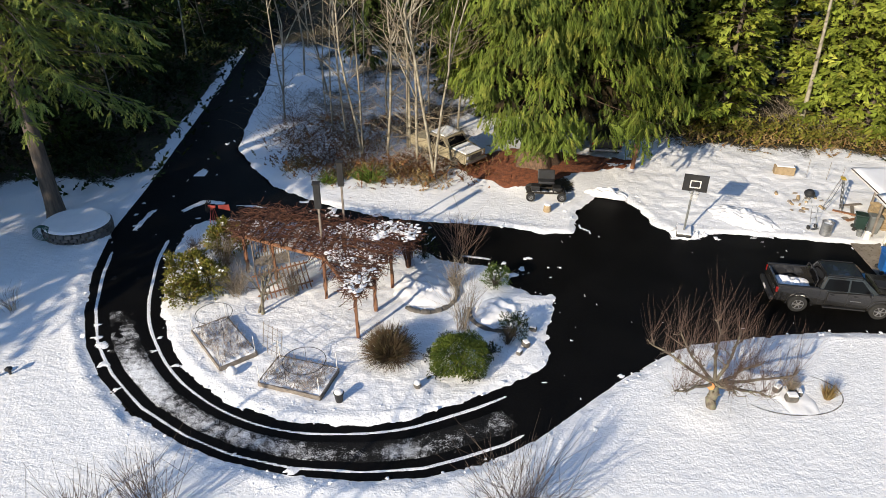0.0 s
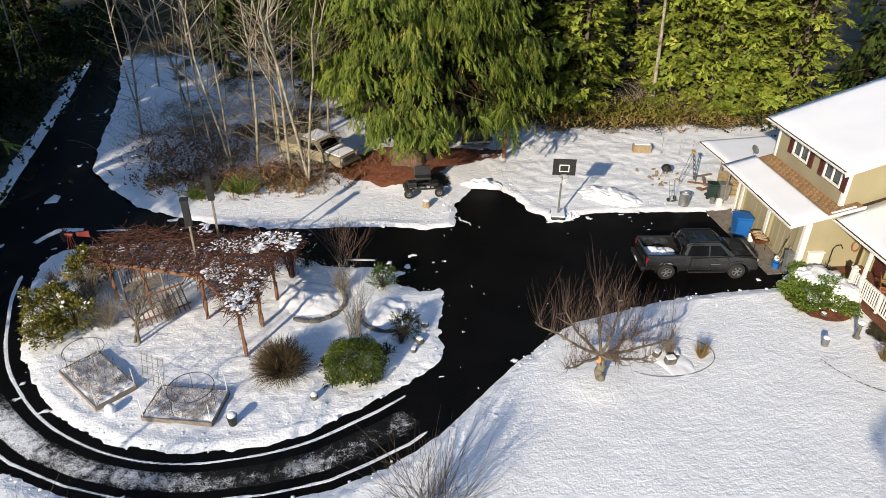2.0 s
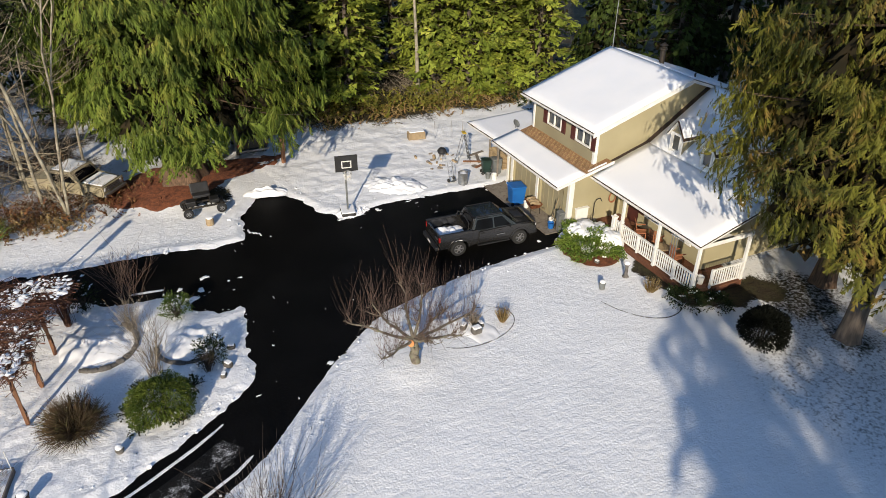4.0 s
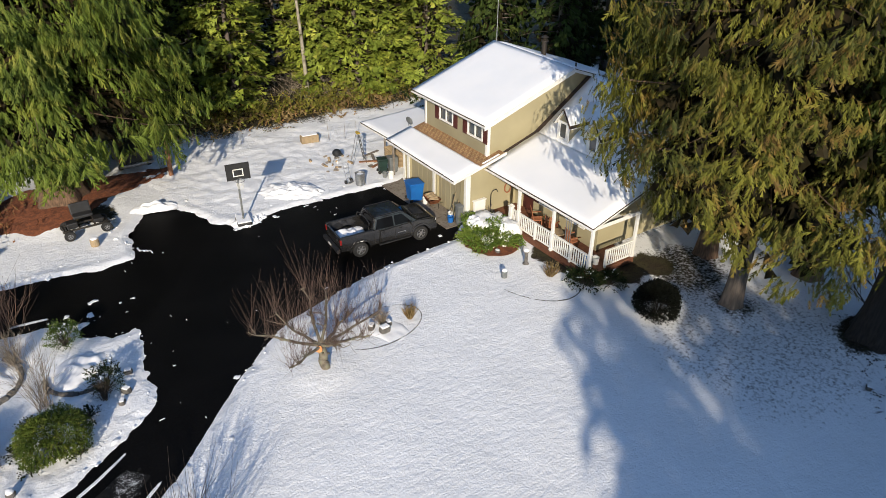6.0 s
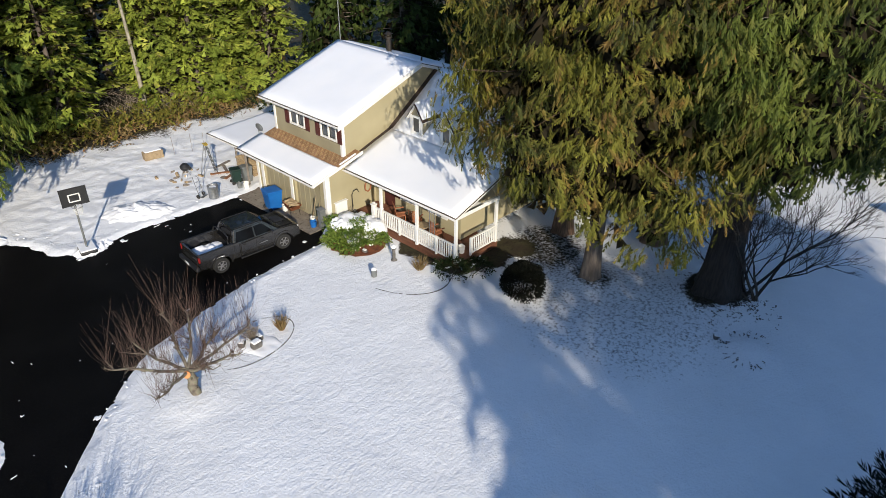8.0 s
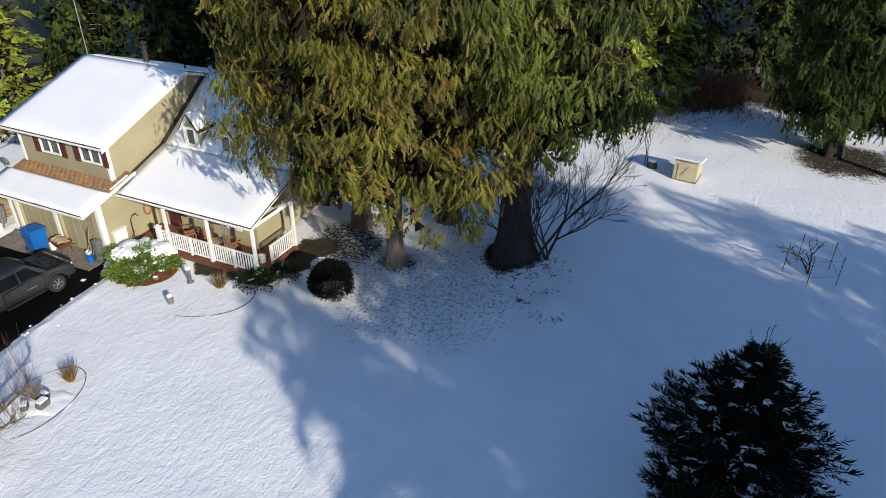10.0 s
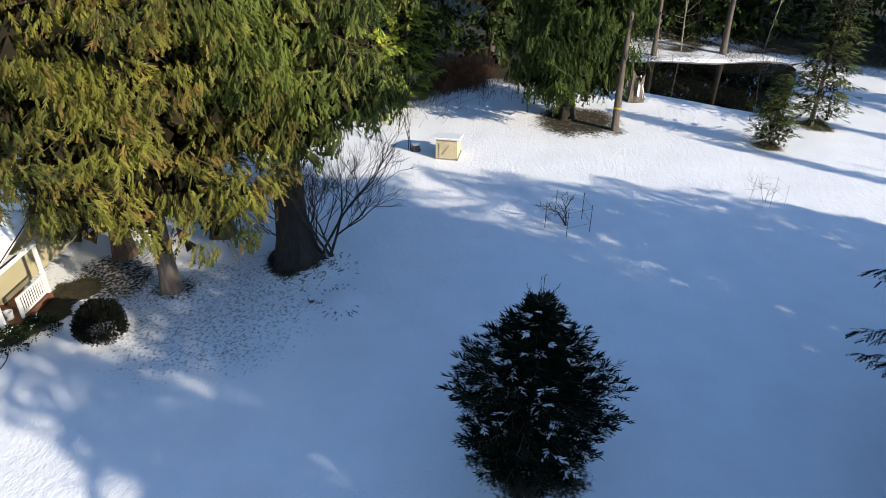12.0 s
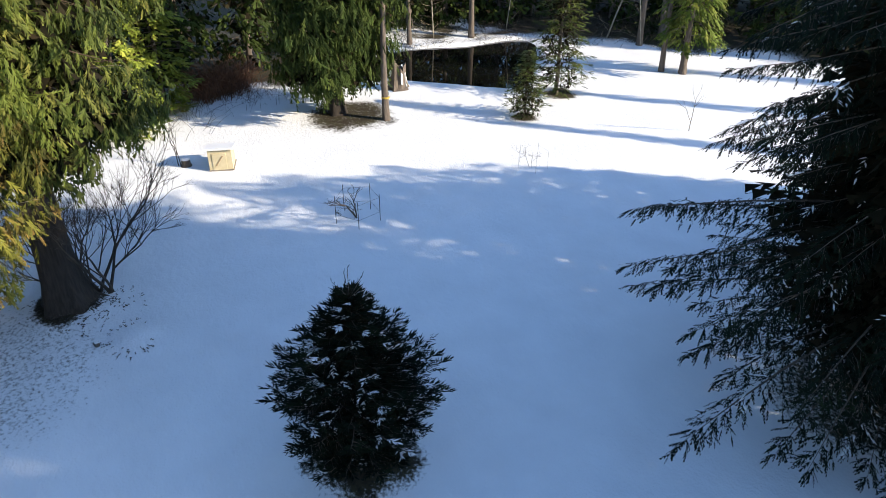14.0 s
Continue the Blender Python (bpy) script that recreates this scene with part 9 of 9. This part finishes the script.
def caged(x, y, s, seed, label, wire=1.0):
    t = thing("caged_sapling", pose(x, y, ground_height(x, y)), label, "caged sapling")
    v_, f_ = bars(twig_tree(seed, 1.5 * s, 0.8, 3, 3, 0.05 * s * wire, 0.3, 0.6, 0.7, 2, 0.95 * s, 0.25), 5)
    sheet("twigwork", v_, f_, TWIG_DARK, t)
    R = 1.15 * s
    for k in range(5):
        a_ = k * math.tau / 5 + 0.4
        part("stake", tube(bmesh.new(), [(R * math.cos(a_), R * math.sin(a_), -0.05), (R * math.cos(a_), R * math.sin(a_), 1.5 * s)], 0.016 * wire, 5), DARK_METAL, t)
        b_ = (k + 1) * math.tau / 5 + 0.4
        for zz in (0.5, 1.3):
            part("wire", tube(bmesh.new(), [(R * math.cos(a_), R * math.sin(a_), zz * s), (R * math.cos(b_), R * math.sin(b_), zz * s)], 0.007 * wire, 4), DARK_METAL, t)


caged(30.4, -7.4, 1.0, 93, "young leafless fruit tree inside a wire cage")
caged(33.0, -18.6, 0.8, 94, "small leafless fruit tree inside a thin wire cage", 0.35)
bare_tree("sapling", 34.3, -31.0, twig_tree(95, 3.2, 0.4, 2, 3, 0.035, 0.8, 0.2, 0.7, 1, 1.6, 0.1), "leafless sapling on the far lawn", "sapling", TWIG_GREY, 0.02, TWIG_GREY)
bare_tree("vine_maple", 27.7, 4.35, [(np.array(p), a_, b_) for p, a_, b_ in twig_tree(97, 6.0, 0.36, 3, 5, 0.075, 0.35, 0.35, 0.70, 6, 2.3, 0.5)], "many-stemmed leafless vine maple beside the old cedar", "vine maple", TWIG_DARK, 0.03, TWIG_DARK)


def stump_ring(k, i):
    """A point of the broken stump: sector k of 18, level i of 7."""
    lobe = 1 + 0.13 * math.sin(k * 1.9 + 0.4 * i) + 0.08 * math.sin(k * 3.7)
    r_ = (0.58 + 0.36 * math.exp(-i * 1.1)) * lobe
    top = 1.9 + 0.26 * math.sin(k * 1.05 + 0.8) + 0.16 * math.sin(k * 2.9)
    return r_ * math.cos(k * math.tau / 18), r_ * math.sin(k * math.tau / 18), top * i / 6


st = thing("tree_stump", pose(49.8, -15.9, -0.05), "broken old stump streaked with snow by the pond", "stump")
bm = bmesh.new()
rings = [[bm.verts.new(stump_ring(k, i)) for k in range(18)] for i in range(7)]
hollow = [bm.verts.new((0.62 * v.co.x, 0.62 * v.co.y, 0.75 * v.co.z - 0.1)) for v in rings[-1]]
for r0, r1 in zip(rings, rings[1:] + [hollow]):
    for k in range(18):
        bm.faces.new((r0[k], r0[(k + 1) % 18], r1[(k + 1) % 18], r1[k]))
bm.faces.new(hollow)
part("stump", bm, DARK_BARK, st)
g = random.Random(49)
bm = bmesh.new()
for k in range(18):                                    # snow held in the furrows, thickest on the ledges
    lo = g.choice((0, 0, 1, 2, 4))
    if g.random() < 0.6:
        continue
    hi = min(6, lo + g.choice((2, 3, 4)))
    for i in range(lo, hi):
        a_, b_, c_, d_ = (Vector(stump_ring(k + u, w)) for u, w in ((0.1, i), (0.8, i), (0.8, i + 1), (0.1, i + 1)))
        n_ = Vector((math.cos((k + 0.5) * math.tau / 18), math.sin((k + 0.5) * math.tau / 18), 0.2))
        inner_, outer_ = [bm.verts.new(p - n_ * 0.04) for p in (a_, b_, c_, d_)], [bm.verts.new(p + n_ * g.uniform(0.04, 0.09)) for p in (a_, b_, c_, d_)]
        bm.faces.new(outer_)
        for u in range(4):
            bm.faces.new((inner_[u], inner_[(u + 1) % 4], outer_[(u + 1) % 4], outer_[u]))
part("snow", bm, SNOW, st, "snow caught in the bark")
# dead leaves round the low mound on the lawn
rng = np.random.default_rng(66)
ang = rng.uniform(-0.6, 4.2, 46)
pos = np.column_stack([24.1 + np.cos(ang) * rng.normal(0.95, 0.14, 46), 3.2 + np.sin(ang) * rng.normal(0.95, 0.14, 46), np.zeros(46)])
pos[:, 2] = [ground_height(x, y) + 0.05 for x, y, _ in pos]
v, f = scatter_sprays(LEAF, pos, np.column_stack([np.cos(ang), np.sin(ang), rng.uniform(0, 0.3, 46)]), rng.uniform(0.10, 0.2, 46), 0.3)
tagged(sheet("fallen_leaves", v, f, TWIG_DARK), "dark leaves round a low mound in the snow", "leaf litter", kind="stuff")
rng = np.random.default_rng(61)
# fallen leaves round the old cedar
pos = np.column_stack([27.0 + rng.normal(0, 0.75, 420), 5.2 + rng.normal(0, 0.85, 420), np.zeros(420)])
pos[:, 2] = [ground_height(x, y) + 0.05 for x, y, _ in pos]
ang = rng.uniform(0, math.tau, 420)
v, f = scatter_sprays(LEAF, pos, np.column_stack([np.cos(ang), np.sin(ang), rng.uniform(0, 0.3, 420)]), rng.uniform(0.12, 0.26, 420), 0.3)
tagged(sheet("fallen_leaves", v, f, TWIG_DARK), "dark fallen leaves and twigs round the old cedar", "leaf litter", kind="stuff")
# stones of the snow thrown beside the drive
rng = np.random.default_rng(62)
cl = np.column_stack([rng.uniform(-16, 21, 5200), rng.uniform(14, 36, 5200)])
e1, e2 = gap_to(cl[:, 0], cl[:, 1], DRIVE), gap_to(cl[:, 0], cl[:, 1], ISLAND)
edge_ = np.maximum(-e2, e1)
cl = cl[(edge_ > 0.0) & (edge_ < 1.1)][:800]
pos = np.column_stack([cl, np.full(len(cl), 0.085)])
ang = rng.uniform(0, math.tau, len(pos))
v, f = scatter_sprays(blob, pos, np.column_stack([np.cos(ang), np.sin(ang), 0 * ang]), 0.025 + rng.gamma(1.3, 0.016, len(pos)), 0.4)
tagged(sheet("snow_clods", v, f, SNOW), "clods of snow thrown beside the cleared drive", "snow clods", kind="stuff")

# shelving with odds and ends under the lean-to
rack = thing("storage_rack", HOUSE_POSE @ pose(2.6, 8.4, 0), "rough timber storage rack crowded with pots and boxes", "storage rack")
for zz in (0.4, 0.95, 1.5):
    part("shelf", box(bmesh.new(), 0, 0, zz, 0.5, 2.6, 0.04, 0.005), GREY_WOOD, rack)
for yy in (-1.25, 0, 1.25):
    for xx in (-0.22, 0.22):
        part("upright", box(bmesh.new(), xx, yy, 0.85, 0.06, 0.06, 1.7, 0.006), GREY_WOOD, rack)
g2 = random.Random(12)
for zz in (0.42, 0.97, 1.52):
    for k in range(6):
        s = g2.uniform(0.12, 0.26)
        mt = g2.choice((GREEN_BIN, GREY_BIN, TERRACOTTA, DARK_METAL, WHITE, BLACK))
        t = thing("storage_pot", HOUSE_POSE @ pose(2.55, 7.3 + 0.42 * k + g2.uniform(-0.06, 0.06), zz), "stored garden pot on the rack", "plant pot", "pots on the storage rack")
        part("pot", spin(bmesh.new(), [(s * 0.42, 0), (s * 0.6, s * 1.1), (s * 0.66, s * 1.12), (s * 0.62, s * 1.2), (s * 0.5, s * 1.1)], 12), mt, t)
for i, (x, y, a_) in enumerate(((21.9, 32.2, 20), (22.1, 33.0, 65), (21.6, 32.7, -30), (22.3, 33.6, 10))):
    t = thing("plank_offcut", pose(x, y, 0.06, 4, 0, a_), "weathered board lying under the lean-to", "board", "loose boards")
    part("board", box(bmesh.new(), 0, 0, 0.05 + 0.04 * i, 1.3, 0.18, 0.04, 0.006), GREY_WOOD if i % 2 else TIMBER, t)
